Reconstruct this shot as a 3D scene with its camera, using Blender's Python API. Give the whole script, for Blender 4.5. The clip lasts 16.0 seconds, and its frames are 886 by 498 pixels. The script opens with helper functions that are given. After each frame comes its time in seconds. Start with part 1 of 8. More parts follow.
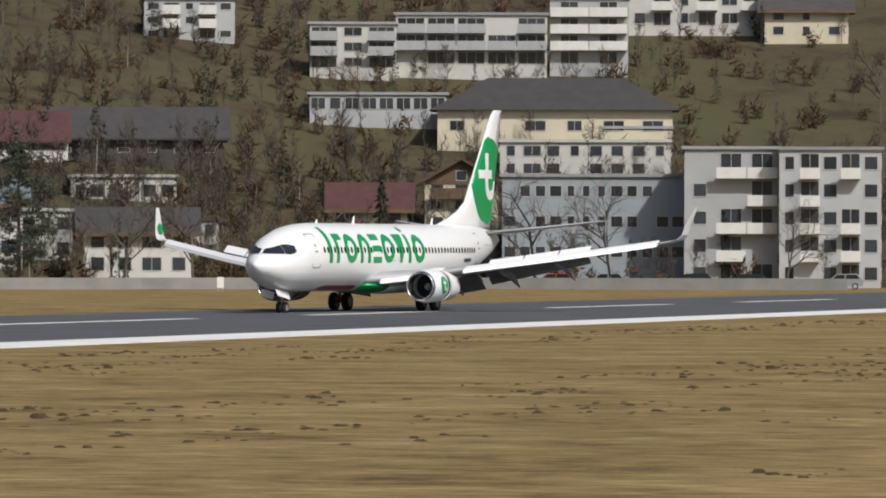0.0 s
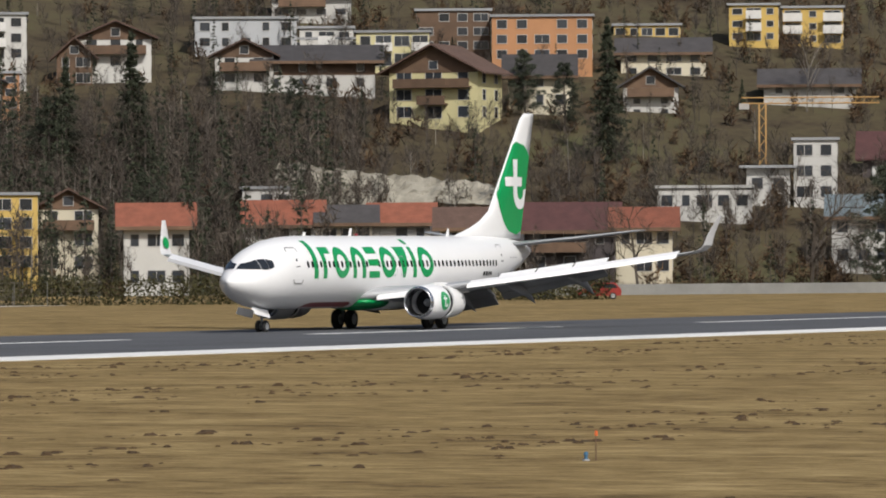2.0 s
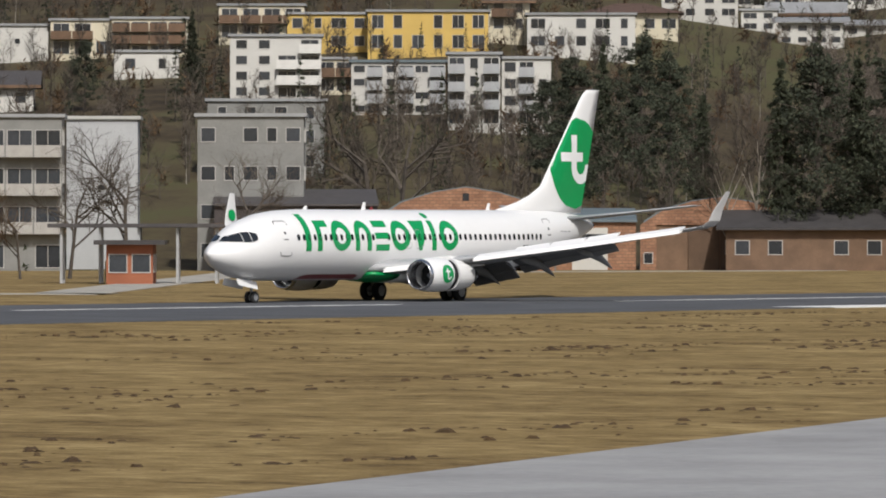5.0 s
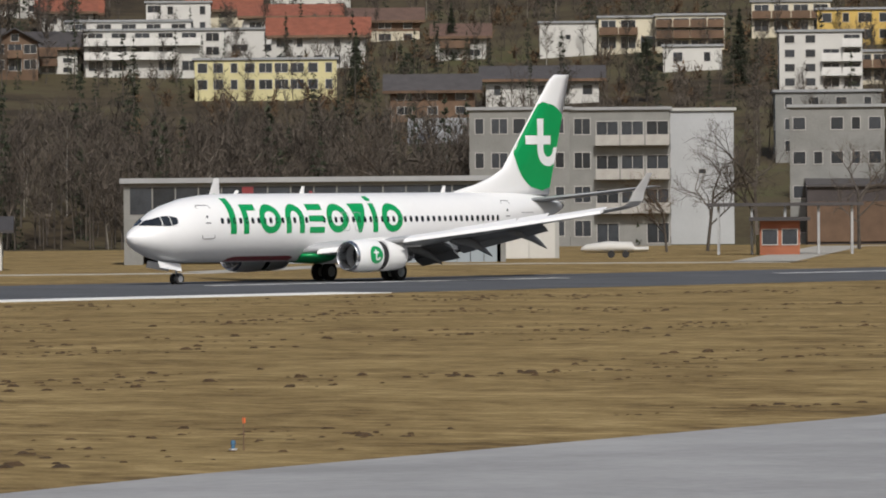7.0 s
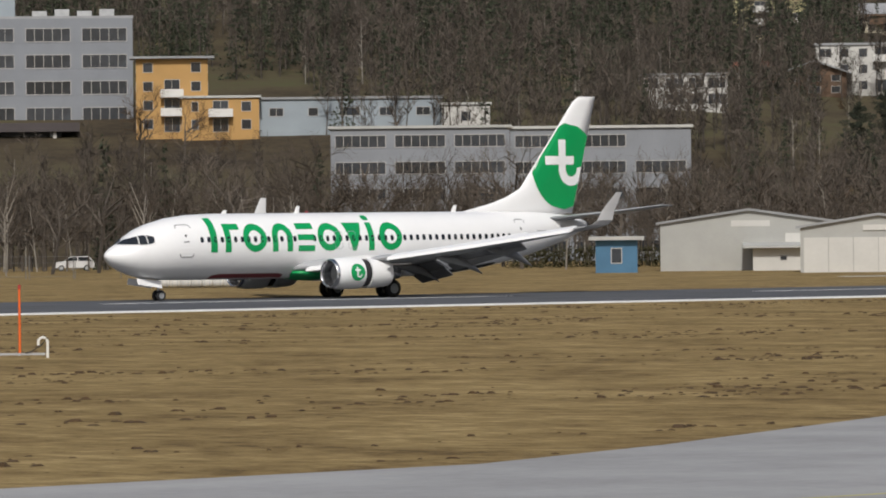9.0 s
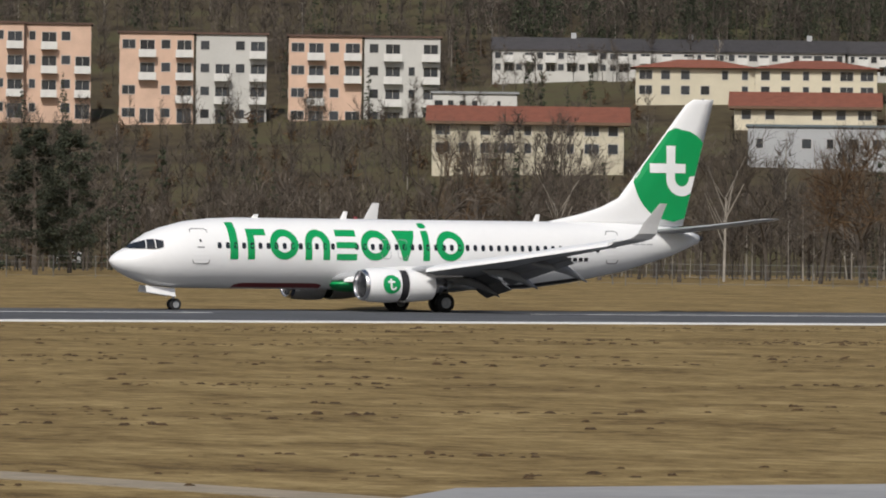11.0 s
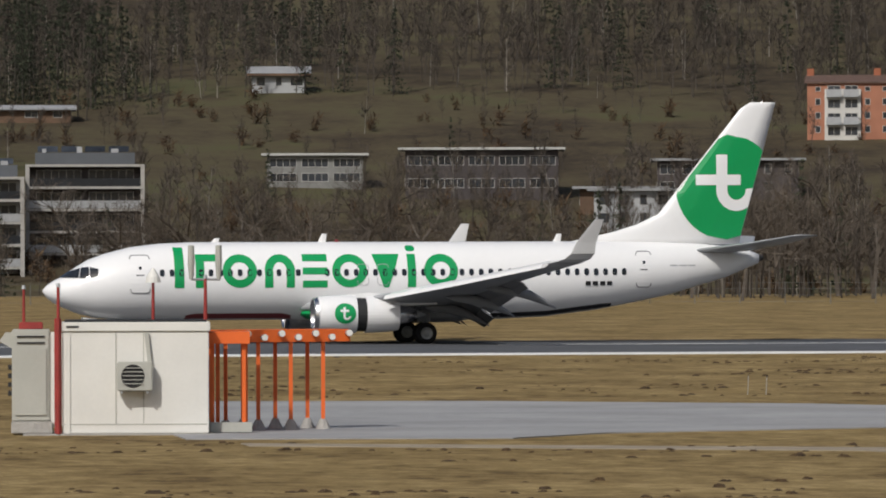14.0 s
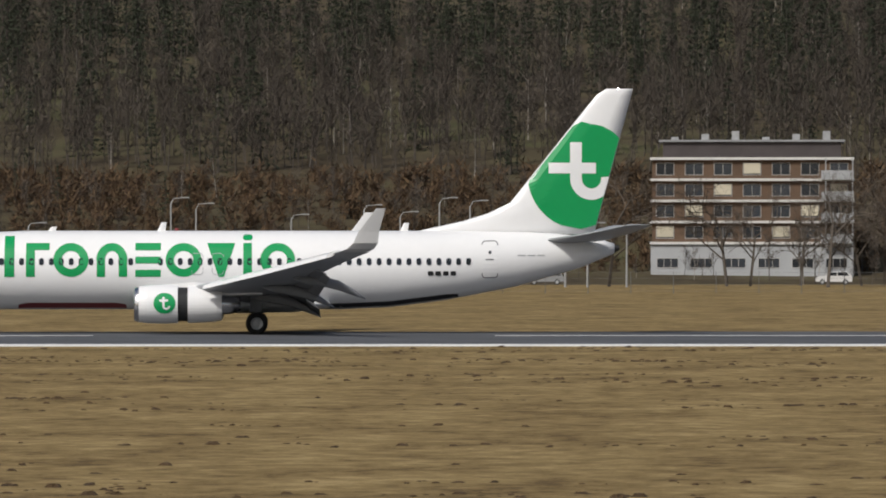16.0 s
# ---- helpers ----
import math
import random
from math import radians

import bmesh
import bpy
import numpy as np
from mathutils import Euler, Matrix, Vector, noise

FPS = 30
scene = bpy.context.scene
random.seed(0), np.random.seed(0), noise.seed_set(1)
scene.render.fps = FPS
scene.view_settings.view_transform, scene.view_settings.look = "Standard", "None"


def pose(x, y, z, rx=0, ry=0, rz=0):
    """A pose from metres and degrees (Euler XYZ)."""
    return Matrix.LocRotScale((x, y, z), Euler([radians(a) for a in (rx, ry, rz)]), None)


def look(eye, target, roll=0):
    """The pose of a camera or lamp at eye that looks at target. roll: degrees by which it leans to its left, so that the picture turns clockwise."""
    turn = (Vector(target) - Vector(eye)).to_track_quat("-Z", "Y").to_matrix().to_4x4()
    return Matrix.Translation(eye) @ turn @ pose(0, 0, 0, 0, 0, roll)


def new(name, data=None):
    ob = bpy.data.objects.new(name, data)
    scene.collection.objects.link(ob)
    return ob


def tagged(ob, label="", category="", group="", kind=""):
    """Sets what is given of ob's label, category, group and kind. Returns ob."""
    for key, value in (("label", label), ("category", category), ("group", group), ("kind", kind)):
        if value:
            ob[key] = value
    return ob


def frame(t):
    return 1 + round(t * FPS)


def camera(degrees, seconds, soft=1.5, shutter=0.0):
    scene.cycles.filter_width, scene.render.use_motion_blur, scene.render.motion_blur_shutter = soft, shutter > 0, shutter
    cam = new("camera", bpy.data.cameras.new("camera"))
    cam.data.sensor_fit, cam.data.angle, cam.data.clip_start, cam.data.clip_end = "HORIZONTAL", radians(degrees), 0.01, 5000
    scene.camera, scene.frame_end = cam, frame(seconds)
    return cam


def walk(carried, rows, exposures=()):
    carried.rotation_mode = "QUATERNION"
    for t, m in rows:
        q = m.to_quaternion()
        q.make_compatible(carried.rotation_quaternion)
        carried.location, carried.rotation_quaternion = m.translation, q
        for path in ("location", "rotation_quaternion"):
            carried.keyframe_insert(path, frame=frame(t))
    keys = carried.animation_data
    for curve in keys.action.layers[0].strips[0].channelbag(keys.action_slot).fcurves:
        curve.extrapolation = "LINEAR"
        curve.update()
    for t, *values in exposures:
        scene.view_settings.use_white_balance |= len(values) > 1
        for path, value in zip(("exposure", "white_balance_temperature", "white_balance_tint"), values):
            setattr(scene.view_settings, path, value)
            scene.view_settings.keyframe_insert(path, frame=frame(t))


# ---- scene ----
# ---- camera and its path ----
def view(x, y, z, pan, tilt, roll):
    """A camera pose from its place, compass pan (clockwise from +y), tilt and roll in degrees."""
    turn = Euler((0, 0, radians(-pan))).to_matrix() @ Euler((radians(90 + tilt), 0, 0)).to_matrix() @ Euler((0, 0, radians(roll))).to_matrix()
    return Matrix.Translation((x, y, z)) @ turn.to_4x4()


cam = camera(8.382, 16.0, soft=1.9)
walk(cam, [
    (0.0, view(275.40, -104.49, 3.600, 70.5339, 0.0248, 0.1427)),
    (0.5, view(260.34, -115.56, 3.729, 68.2463, -0.0541, -0.2785)),
    (1.0, view(246.09, -127.63, 3.857, 65.8438, -0.0818, 0.3631)),
    (1.5, view(232.15, -140.11, 3.986, 63.3373, -0.1310, 0.2042)),
    (2.0, view(217.90, -152.31, 4.114, 60.5270, 0.0653, -0.3341)),
    (2.5, view(203.59, -164.48, 4.243, 58.3287, -0.0419, 0.2893)),
    (3.0, view(189.18, -176.54, 4.371, 56.2506, -0.1881, 0.0132)),
    (3.5, view(174.88, -188.70, 4.500, 53.8429, -0.2843, 0.1104)),
    (4.0, view(160.45, -200.66, 4.500, 51.4298, -0.1542, 0.0079)),
    (4.5, view(145.06, -211.29, 4.500, 49.1327, -0.1580, 0.1724)),
    (7.0, view(63.53, -256.73, 4.500, 43.8030, -0.4168, -0.5048)),
    (7.5, view(47.78, -266.76, 4.500, 41.8298, -0.3578, 0.1632)),
    (8.0, view(33.50, -278.79, 4.500, 39.5587, -0.2707, -0.5358)),
    (8.5, view(19.98, -291.71, 4.500, 37.3125, -0.2206, -0.3434)),
    (9.0, view(7.47, -305.56, 4.500, 34.7071, -0.2379, -0.5989)),
    (9.5, view(0.00, -314.50, 4.500, 32.2264, -0.1827, -0.6891)),
    (10.0, view(-0.00, -314.50, 4.500, 29.1740, -0.1574, -0.2278)),
    (12.5, view(0.00, -314.50, 4.500, 16.3500, -0.0814, -0.0034)),
    (13.0, view(0.00, -314.50, 4.500, 13.2400, 0.0056, -0.7363)),
    (13.5, view(0.00, -314.50, 4.500, 10.4200, 0.0392, -0.3063)),
    (14.0, view(0.00, -314.50, 4.500, 7.4400, 0.0706, -0.1459)),
    (14.5, view(0.00, -314.50, 4.500, 5.1100, 0.0513, -0.0497)),
    (15.0, view(0.00, -314.50, 4.500, 2.6200, 0.0298, -0.1950)),
    (15.5, view(0.00, -314.50, 4.500, 0.2500, 0.0112, -0.1474)),
    (16.0, view(0.00, -314.50, 4.500, -1.9200, -0.0311, 0.0000)),
], exposures=[(0.0, 0.17), (4.5, 0.14), (7.0, 0.0), (10.0, -0.02), (12.5, -0.05), (14.5, -0.15), (15.2, -0.15), (16.0, -0.06)])

# ---- world and sun ----
SUN_FROM = Vector((-0.57, -0.82, 0.93)).normalized()
world = bpy.data.worlds.new("sky")
scene.world = world
world.use_nodes = True
wt = world.node_tree
sky = wt.nodes.new("ShaderNodeTexSky")
sky.sky_type, sky.sun_disc = "NISHITA", False
sky.sun_elevation = math.asin(SUN_FROM.z)
sky.sun_rotation = math.atan2(SUN_FROM.x, SUN_FROM.y)
sky.dust_density, sky.air_density = 3.0, 1.0
wt.links.new(sky.outputs[0], wt.nodes["Background"].inputs[0])
wt.nodes["Background"].inputs[1].default_value = 0.08
sun = new("sun", bpy.data.lights.new("sun", "SUN"))
sun.data.energy, sun.data.angle, sun.data.color = 3.0, radians(2.0), (1.0, 0.97, 0.92)
sun.matrix_world = look(SUN_FROM * 500, (0, 0, 0))


# ---- materials ----
def ramp_node(nt, stops):
    n = nt.nodes.new("ShaderNodeValToRGB")
    e = n.color_ramp.elements
    while len(e) < len(stops):
        e.new(0.5)
    for k, (p, c) in zip(e, stops):
        k.position, k.color = p, (*c, 1)
    return n


def mat(name, base, rough=0.7, metal=0.0, vary=0.12, size=1.0, bump=0.0, second=None, rand=0.0, coat=0.0):
    """A surface with blotches of about size metres, fine grain, and an optional second colour in the blotches."""
    m = bpy.data.materials.new(name)
    m.use_nodes = True
    nt = m.node_tree
    b = nt.nodes["Principled BSDF"]
    b.inputs["Roughness"].default_value, b.inputs["Metallic"].default_value = rough, metal
    b.inputs["Coat Weight"].default_value = coat
    co = nt.nodes.new("ShaderNodeTexCoord")
    big = nt.nodes.new("ShaderNodeTexNoise")
    big.inputs["Scale"].default_value, big.inputs["Detail"].default_value = 1.0 / size, 6
    fine = nt.nodes.new("ShaderNodeTexNoise")
    fine.inputs["Scale"].default_value, fine.inputs["Detail"].default_value = 12.0 / size, 3
    nt.links.new(co.outputs["Object"], big.inputs["Vector"])
    nt.links.new(co.outputs["Object"], fine.inputs["Vector"])
    add = nt.nodes.new("ShaderNodeMath")
    add.operation = "MULTIPLY_ADD"
    add.inputs[1].default_value = 0.35
    nt.links.new(fine.outputs["Fac"], add.inputs[0])
    nt.links.new(big.outputs["Fac"], add.inputs[2])
    other = second or tuple(min(1, c * (1 + vary)) for c in base)
    first = base if second else tuple(c * (1 - vary) for c in base)
    r = ramp_node(nt, [(0.45, first), (0.9, other)])
    nt.links.new(add.outputs[0], r.inputs[0])
    out = r.outputs[0]
    if rand:
        info = nt.nodes.new("ShaderNodeObjectInfo")
        hs = nt.nodes.new("ShaderNodeHueSaturation")
        mr = nt.nodes.new("ShaderNodeMapRange")
        mr.inputs["To Min"].default_value, mr.inputs["To Max"].default_value = 1 - rand, 1 + rand
        nt.links.new(info.outputs["Random"], mr.inputs["Value"])
        nt.links.new(mr.outputs[0], hs.inputs["Value"])
        nt.links.new(out, hs.inputs["Color"])
        out = hs.outputs[0]
    nt.links.new(out, b.inputs["Base Color"])
    if bump:
        bp = nt.nodes.new("ShaderNodeBump")
        bp.inputs["Strength"].default_value, bp.inputs["Distance"].default_value = bump, size * 0.2
        nt.links.new(fine.outputs["Fac"], bp.inputs["Height"])
        nt.links.new(bp.outputs[0], b.inputs["Normal"])
    return m


def leaf_mat(name, dark, light):
    """Twigs or needles: every clump has a tone of its own."""
    m = bpy.data.materials.new(name)
    m.use_nodes = True
    nt = m.node_tree
    b = nt.nodes["Principled BSDF"]
    b.inputs["Roughness"].default_value = 0.85
    b.inputs["Specular IOR Level"].default_value = 0.2
    geo = nt.nodes.new("ShaderNodeNewGeometry")
    r = ramp_node(nt, [(0.0, dark), (1.0, light)])
    nt.links.new(geo.outputs["Random Per Island"], r.inputs[0])
    info = nt.nodes.new("ShaderNodeObjectInfo")
    hs = nt.nodes.new("ShaderNodeHueSaturation")
    mr = nt.nodes.new("ShaderNodeMapRange")
    mr.inputs["To Min"].default_value, mr.inputs["To Max"].default_value = 0.75, 1.25
    nt.links.new(info.outputs["Random"], mr.inputs["Value"])
    nt.links.new(mr.outputs[0], hs.inputs["Value"])
    nt.links.new(r.outputs[0], hs.inputs["Color"])
    nt.links.new(hs.outputs[0], b.inputs["Base Color"])
    return m


def ground_mat(name, tones, stretch, patch, bump=0.3):
    """Grass of winter: patches, streaks along the mowing direction and fine tufts."""
    m = bpy.data.materials.new(name)
    m.use_nodes = True
    nt = m.node_tree
    b = nt.nodes["Principled BSDF"]
    b.inputs["Roughness"].default_value = 0.95
    b.inputs["Specular IOR Level"].default_value = 0.15
    co = nt.nodes.new("ShaderNodeTexCoord")
    mp = nt.nodes.new("ShaderNodeMapping")
    mp.inputs["Scale"].default_value = stretch
    nt.links.new(co.outputs["Object"], mp.inputs["Vector"])
    outs = []
    for sc, det in ((1 / patch, 5), (6 / patch, 6), (60 / patch, 4)):
        n = nt.nodes.new("ShaderNodeTexNoise")
        n.inputs["Scale"].default_value, n.inputs["Detail"].default_value = sc, det
        n.inputs["Roughness"].default_value = 0.65
        nt.links.new(mp.outputs[0], n.inputs["Vector"])
        outs.append(n.outputs["Fac"])
    mix = nt.nodes.new("ShaderNodeMath")
    mix.operation = "ADD"
    nt.links.new(outs[0], mix.inputs[0])
    nt.links.new(outs[1], mix.inputs[1])
    mx = nt.nodes.new("ShaderNodeMath")
    mx.operation = "MULTIPLY_ADD"
    mx.inputs[1].default_value = 0.5
    nt.links.new(outs[2], mx.inputs[0])
    nt.links.new(mix.outputs[0], mx.inputs[2])
    mr = nt.nodes.new("ShaderNodeMapRange")
    mr.inputs["From Min"].default_value, mr.inputs["From Max"].default_value = 1.03, 1.47
    nt.links.new(mx.outputs[0], mr.inputs["Value"])
    n = len(tones) - 1
    r = ramp_node(nt, [(i / n, c) for i, c in enumerate(tones)])
    nt.links.new(mr.outputs[0], r.inputs[0])
    nt.links.new(r.outputs[0], b.inputs["Base Color"])
    bp = nt.nodes.new("ShaderNodeBump")
    bp.inputs["Strength"].default_value, bp.inputs["Distance"].default_value = bump, 0.15
    nt.links.new(outs[2], bp.inputs["Height"])
    nt.links.new(bp.outputs[0], b.inputs["Normal"])
    return m


GRASS = ground_mat("dry_winter_grass", [(0.103, 0.069, 0.030), (0.192, 0.132, 0.056), (0.255, 0.184, 0.080), (0.35, 0.258, 0.122)], (1.0, 0.6, 1), 4.5)
HILL = ground_mat("hillside_grass", [(0.039, 0.030, 0.020), (0.066, 0.051, 0.031), (0.084, 0.070, 0.039), (0.080, 0.078, 0.037)], (1, 1, 1), 90.0)
ASPHALT = mat("runway_asphalt", (0.075, 0.078, 0.085), 0.9, vary=0.25, size=6, bump=0.1)
CONCRETE = mat("taxiway_concrete", (0.295, 0.295, 0.295), 0.9, vary=0.2, size=5, bump=0.12)
GRAVEL = mat("pale_gravel", (0.36, 0.34, 0.30), 0.95, vary=0.2, size=2, bump=0.3)
LINE = mat("runway_paint", (0.72, 0.72, 0.70), 0.8, vary=0.12, size=3)
YELLOW_LINE = mat("yellow_paint", (0.42, 0.38, 0.17), 0.8, size=3)
DIRT = mat("dirt_track", (0.29, 0.245, 0.18), 0.95, vary=0.25, size=1.5, bump=0.3)
EARTH = mat("dark_earth", (0.062, 0.036, 0.014), 0.95, vary=0.4, size=0.5, bump=0.5)
WHITE = mat("airliner_white_paint", (0.82, 0.82, 0.82), 0.32, vary=0.03, size=4, coat=0.3)
GREEN = mat("livery_green_paint", (0.0, 0.30, 0.085), 0.35, vary=0.04, size=3, coat=0.3)
RED = mat("belly_red_paint", (0.22, 0.03, 0.035), 0.45, vary=0.1, size=2)
SEAM = mat("door_seam_grey", (0.17, 0.17, 0.18), 0.6, vary=0.05, size=2)
# wing grey darkened to carry underwing shade: flaps, track fairings, main gear doors
FLAP = mat("flap_shade_grey", (0.20, 0.205, 0.215), 0.5, vary=0.1, size=1)
WINGLET = mat("winglet_paint", (0.6, 0.6, 0.6), 0.4, vary=0.04, size=2)
GREY = mat("wing_grey_paint", (0.35, 0.36, 0.375), 0.42, vary=0.06, size=2)
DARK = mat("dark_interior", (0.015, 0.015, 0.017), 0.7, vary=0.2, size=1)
GLASS = mat("dark_window_glass", (0.02, 0.024, 0.03), 0.08, vary=0.2, size=1)
METAL = mat("polished_metal_lip", (0.62, 0.62, 0.64), 0.25, metal=1.0, vary=0.05, size=1)
RUBBER = mat("tyre_rubber", (0.02, 0.02, 0.021), 0.85, vary=0.2, size=0.3)
STEEL = mat("galvanised_steel", (0.42, 0.43, 0.44), 0.5, metal=0.6, vary=0.12, size=0.6)


# ---- mesh helpers ----
def part(name, bm, material, parent=None, label="", smooth=False):
    me = bpy.data.meshes.new(name)
    bm.to_mesh(me)
    bm.free()
    for x in (material if isinstance(material, (list, tuple)) else [material]):
        me.materials.append(x)
    if smooth:
        me.shade_smooth()
    ob = new(name, me)
    if parent:
        ob.parent = parent
    return tagged(ob, label)


def mesh_part(name, verts, faces, material, parent=None, label="", smooth=False, slots=None):
    me = bpy.data.meshes.new(name)
    me.from_pydata([tuple(v) for v in verts], [], faces)
    for x in (material if isinstance(material, (list, tuple)) else [material]):
        me.materials.append(x)
    if slots is not None:
        me.polygons.foreach_set("material_index", slots)
    if smooth:
        me.shade_smooth()
    ob = new(name, me)
    if parent:
        ob.parent = parent
    return tagged(ob, label)


def add_box(bm, x0, x1, y0, y1, z0, z1, slot=0):
    v = [bm.verts.new(p) for p in ((x0, y0, z0), (x1, y0, z0), (x1, y1, z0), (x0, y1, z0), (x0, y0, z1), (x1, y0, z1), (x1, y1, z1), (x0, y1, z1))]
    for f in ((3, 2, 1, 0), (4, 5, 6, 7), (0, 1, 5, 4), (1, 2, 6, 5), (2, 3, 7, 6), (3, 0, 4, 7)):
        bm.faces.new([v[i] for i in f]).material_index = slot


def box(x0, x1, y0, y1, z0, z1, bevel=0.0):
    bm = bmesh.new()
    add_box(bm, x0, x1, y0, y1, z0, z1)
    if bevel:
        bmesh.ops.bevel(bm, geom=bm.edges[:], offset=bevel, segments=2, affect="EDGES")
    return bm


def tube(points, radii, n=8, cap=True):
    """A round bar through points with a radius at each."""
    bm = bmesh.new()
    rings = []
    for i, p in enumerate(points):
        p = Vector(p)
        d = (Vector(points[min(i + 1, len(points) - 1)]) - Vector(points[max(i - 1, 0)])).normalized()
        a = d.orthogonal().normalized()
        c = d.cross(a)
        rings.append([bm.verts.new(p + (a * math.cos(k * math.tau / n) + c * math.sin(k * math.tau / n)) * radii[i]) for k in range(n)])
    for r, s in zip(rings, rings[1:]):
        for k in range(n):
            bm.faces.new((r[k], r[(k + 1) % n], s[(k + 1) % n], s[k]))
    if cap:
        bm.faces.new(rings[0][::-1])
        bm.faces.new(rings[-1])
    return bm


def loft(rings, closed=True, caps=True):
    """A skin over rings of equal count."""
    bm = bmesh.new()
    vs = [[bm.verts.new(p) for p in r] for r in rings]
    n = len(vs[0])
    for r, s in zip(vs, vs[1:]):
        for k in range(n if closed else n - 1):
            bm.faces.new((r[k], r[(k + 1) % n], s[(k + 1) % n], s[k]))
    if caps:
        bm.faces.new(vs[0][::-1])
        bm.faces.new(vs[-1])
    bmesh.ops.recalc_face_normals(bm, faces=bm.faces[:])
    return bm


def thing(name, label, category, m, group=""):
    e = new(name)
    e.empty_display_size = 0.5
    e.matrix_basis = m
    return tagged(e, label, category, group)


# ---- the lie of the land ----
HUB = (60.0, -250.0)


RUNWAY_TURN = 2.772
RUNWAY_ZERO = (-11.87, -5.98)
RUNWAY_WAY = (math.cos(radians(RUNWAY_TURN)), math.sin(radians(RUNWAY_TURN)))


def runway_point(s, off=0.0):
    """The plan point at station s along the runway, off metres to its far side."""
    return RUNWAY_ZERO[0] + s * RUNWAY_WAY[0] - off * RUNWAY_WAY[1], RUNWAY_ZERO[1] + s * RUNWAY_WAY[1] + off * RUNWAY_WAY[0]


def smooth(a, b, v):
    v = min(max((v - a) / (b - a), 0.0), 1.0)
    return v * v * (3 - 2 * v)


def foot(az):
    """Radius from the hub at which the hillside begins, by compass angle."""
    return float(np.interp(az, [18, 25, 33, 38, 44, 48, 50, 52, 53.5, 55.5, 57, 60, 66], [640, 625, 632, 640, 645, 645, 650, 672, 700, 780, 840, 852, 868]))


def height(x, y):
    dx, dy = x - HUB[0], y - HUB[1]
    r, az = math.hypot(dx, dy), math.degrees(math.atan2(dx, dy))
    if az < -120 or az > 150:
        return 0.0
    w = r - foot(az)
    if w <= 0:
        return 0.0
    turn = smooth(-120, -60, az) * (1 - smooth(120, 150, az))
    slope = float(np.interp(az, [18, 25, 33, 38, 44, 48, 50, 53, 55.5, 58, 62, 66], [0.12, 0.125, 0.125, 0.107, 0.1, 0.115, 0.125, 0.112, 0.19, 0.235, 0.225, 0.205]))
    z = slope * w * smooth(0, 70 - 35 * smooth(20, 30, az), w) + 0.22 * max(0, w - 450)
    z += 1.0 * math.sin(x * 0.031 + 1.0) * math.sin(y * 0.027) * smooth(30, 140, w)
    return z * turn


def build_ground():
    radii = [0.0, 60, 120, 180, 240, 300, 360, 420, 460, 500] + [520 + 12 * i for i in range(50)] + [1150, 1220, 1320, 1450, 1650, 2000, 2600, 3400]
    n = 240
    verts, faces, slots = [], [], []
    for r in radii:
        for k in range(n):
            a = k * math.tau / n
            x, y = HUB[0] + r * math.sin(a), HUB[1] + r * math.cos(a)
            verts.append((x, y, height(x, y)))
    for i in range(len(radii) - 1):
        for k in range(n):
            f = (i * n + k, (i + 1) * n + k, (i + 1) * n + (k + 1) % n, i * n + (k + 1) % n)
            faces.append(f)
            slots.append(1 if i > 9 and verts[f[1]][2] > 0.01 else 0)
    ob = mesh_part("ground", verts, faces, [GRASS, HILL], smooth=True, slots=slots)
    return tagged(ob, "dry winter grass field rising into a brown hillside", "ground", kind="structure")


def strip(name, left, right, material, z0=-0.3, z1=0.03, label="", category="", parent=None):
    """A slab between two plan lines of equal count."""
    n = len(left)
    verts = [(x, y, z) for z in (z1, z0) for line in (left, right) for x, y in line]
    faces = []
    for i in range(n - 1):
        faces += [(i, i + 1, n + i + 1, n + i), (2 * n + i, 2 * n + i + 1, i + 1, i), (n + i, n + i + 1, 3 * n + i + 1, 3 * n + i)]
    faces += [(0, n, 3 * n, 2 * n), (n - 1, 3 * n - 1, 4 * n - 1, 2 * n - 1)]
    me = bpy.data.meshes.new(name)
    me.from_pydata(verts, [], faces)
    me.materials.append(material)
    bm = bmesh.new()
    bm.from_mesh(me)
    bmesh.ops.recalc_face_normals(bm, faces=bm.faces[:])
    bm.to_mesh(me)
    bm.free()
    ob = new(name, me)
    if parent:
        ob.parent = parent
        return tagged(ob, label)
    return tagged(ob, label, category, kind="structure")


def along(s0, s1, off, step=15.0):
    n = max(2, int((s1 - s0) / step) + 1)
    return [runway_point(s0 + (s1 - s0) * i / (n - 1), off) for i in range(n)]


def ribbon(name, s0, s1, o0, o1, material, z1, label, category="runway", parent=None):
    return strip(name, along(s0, s1, o0), along(s0, s1, o1), material, z1=z1, label=label, category=category, parent=parent)


build_ground()
NEAR_EDGE = [(-500, -38.0), (287, -38.0), (391, -32.5), (1000, -32.5)]
runway = strip("runway", [runway_point(s, o) for s, o in NEAR_EDGE], [runway_point(s, 6.0) for s, o in NEAR_EDGE], ASPHALT, z1=0.03, label="dark grey asphalt runway between dry grass strips", category="runway")
for s0, s1, o in ((-500, 287, -38.6), (391, 1000, -33.0)):
    ribbon("edge_line", s0, s1, o, o + 4.6, LINE, 0.036, "broad worn white edge line", parent=runway)
s = -496.0
while s < 880:
    ribbon("centre_line", s, s + 30, -8.4, -7.4, LINE, 0.036, "white dash", parent=runway)
    s += 50

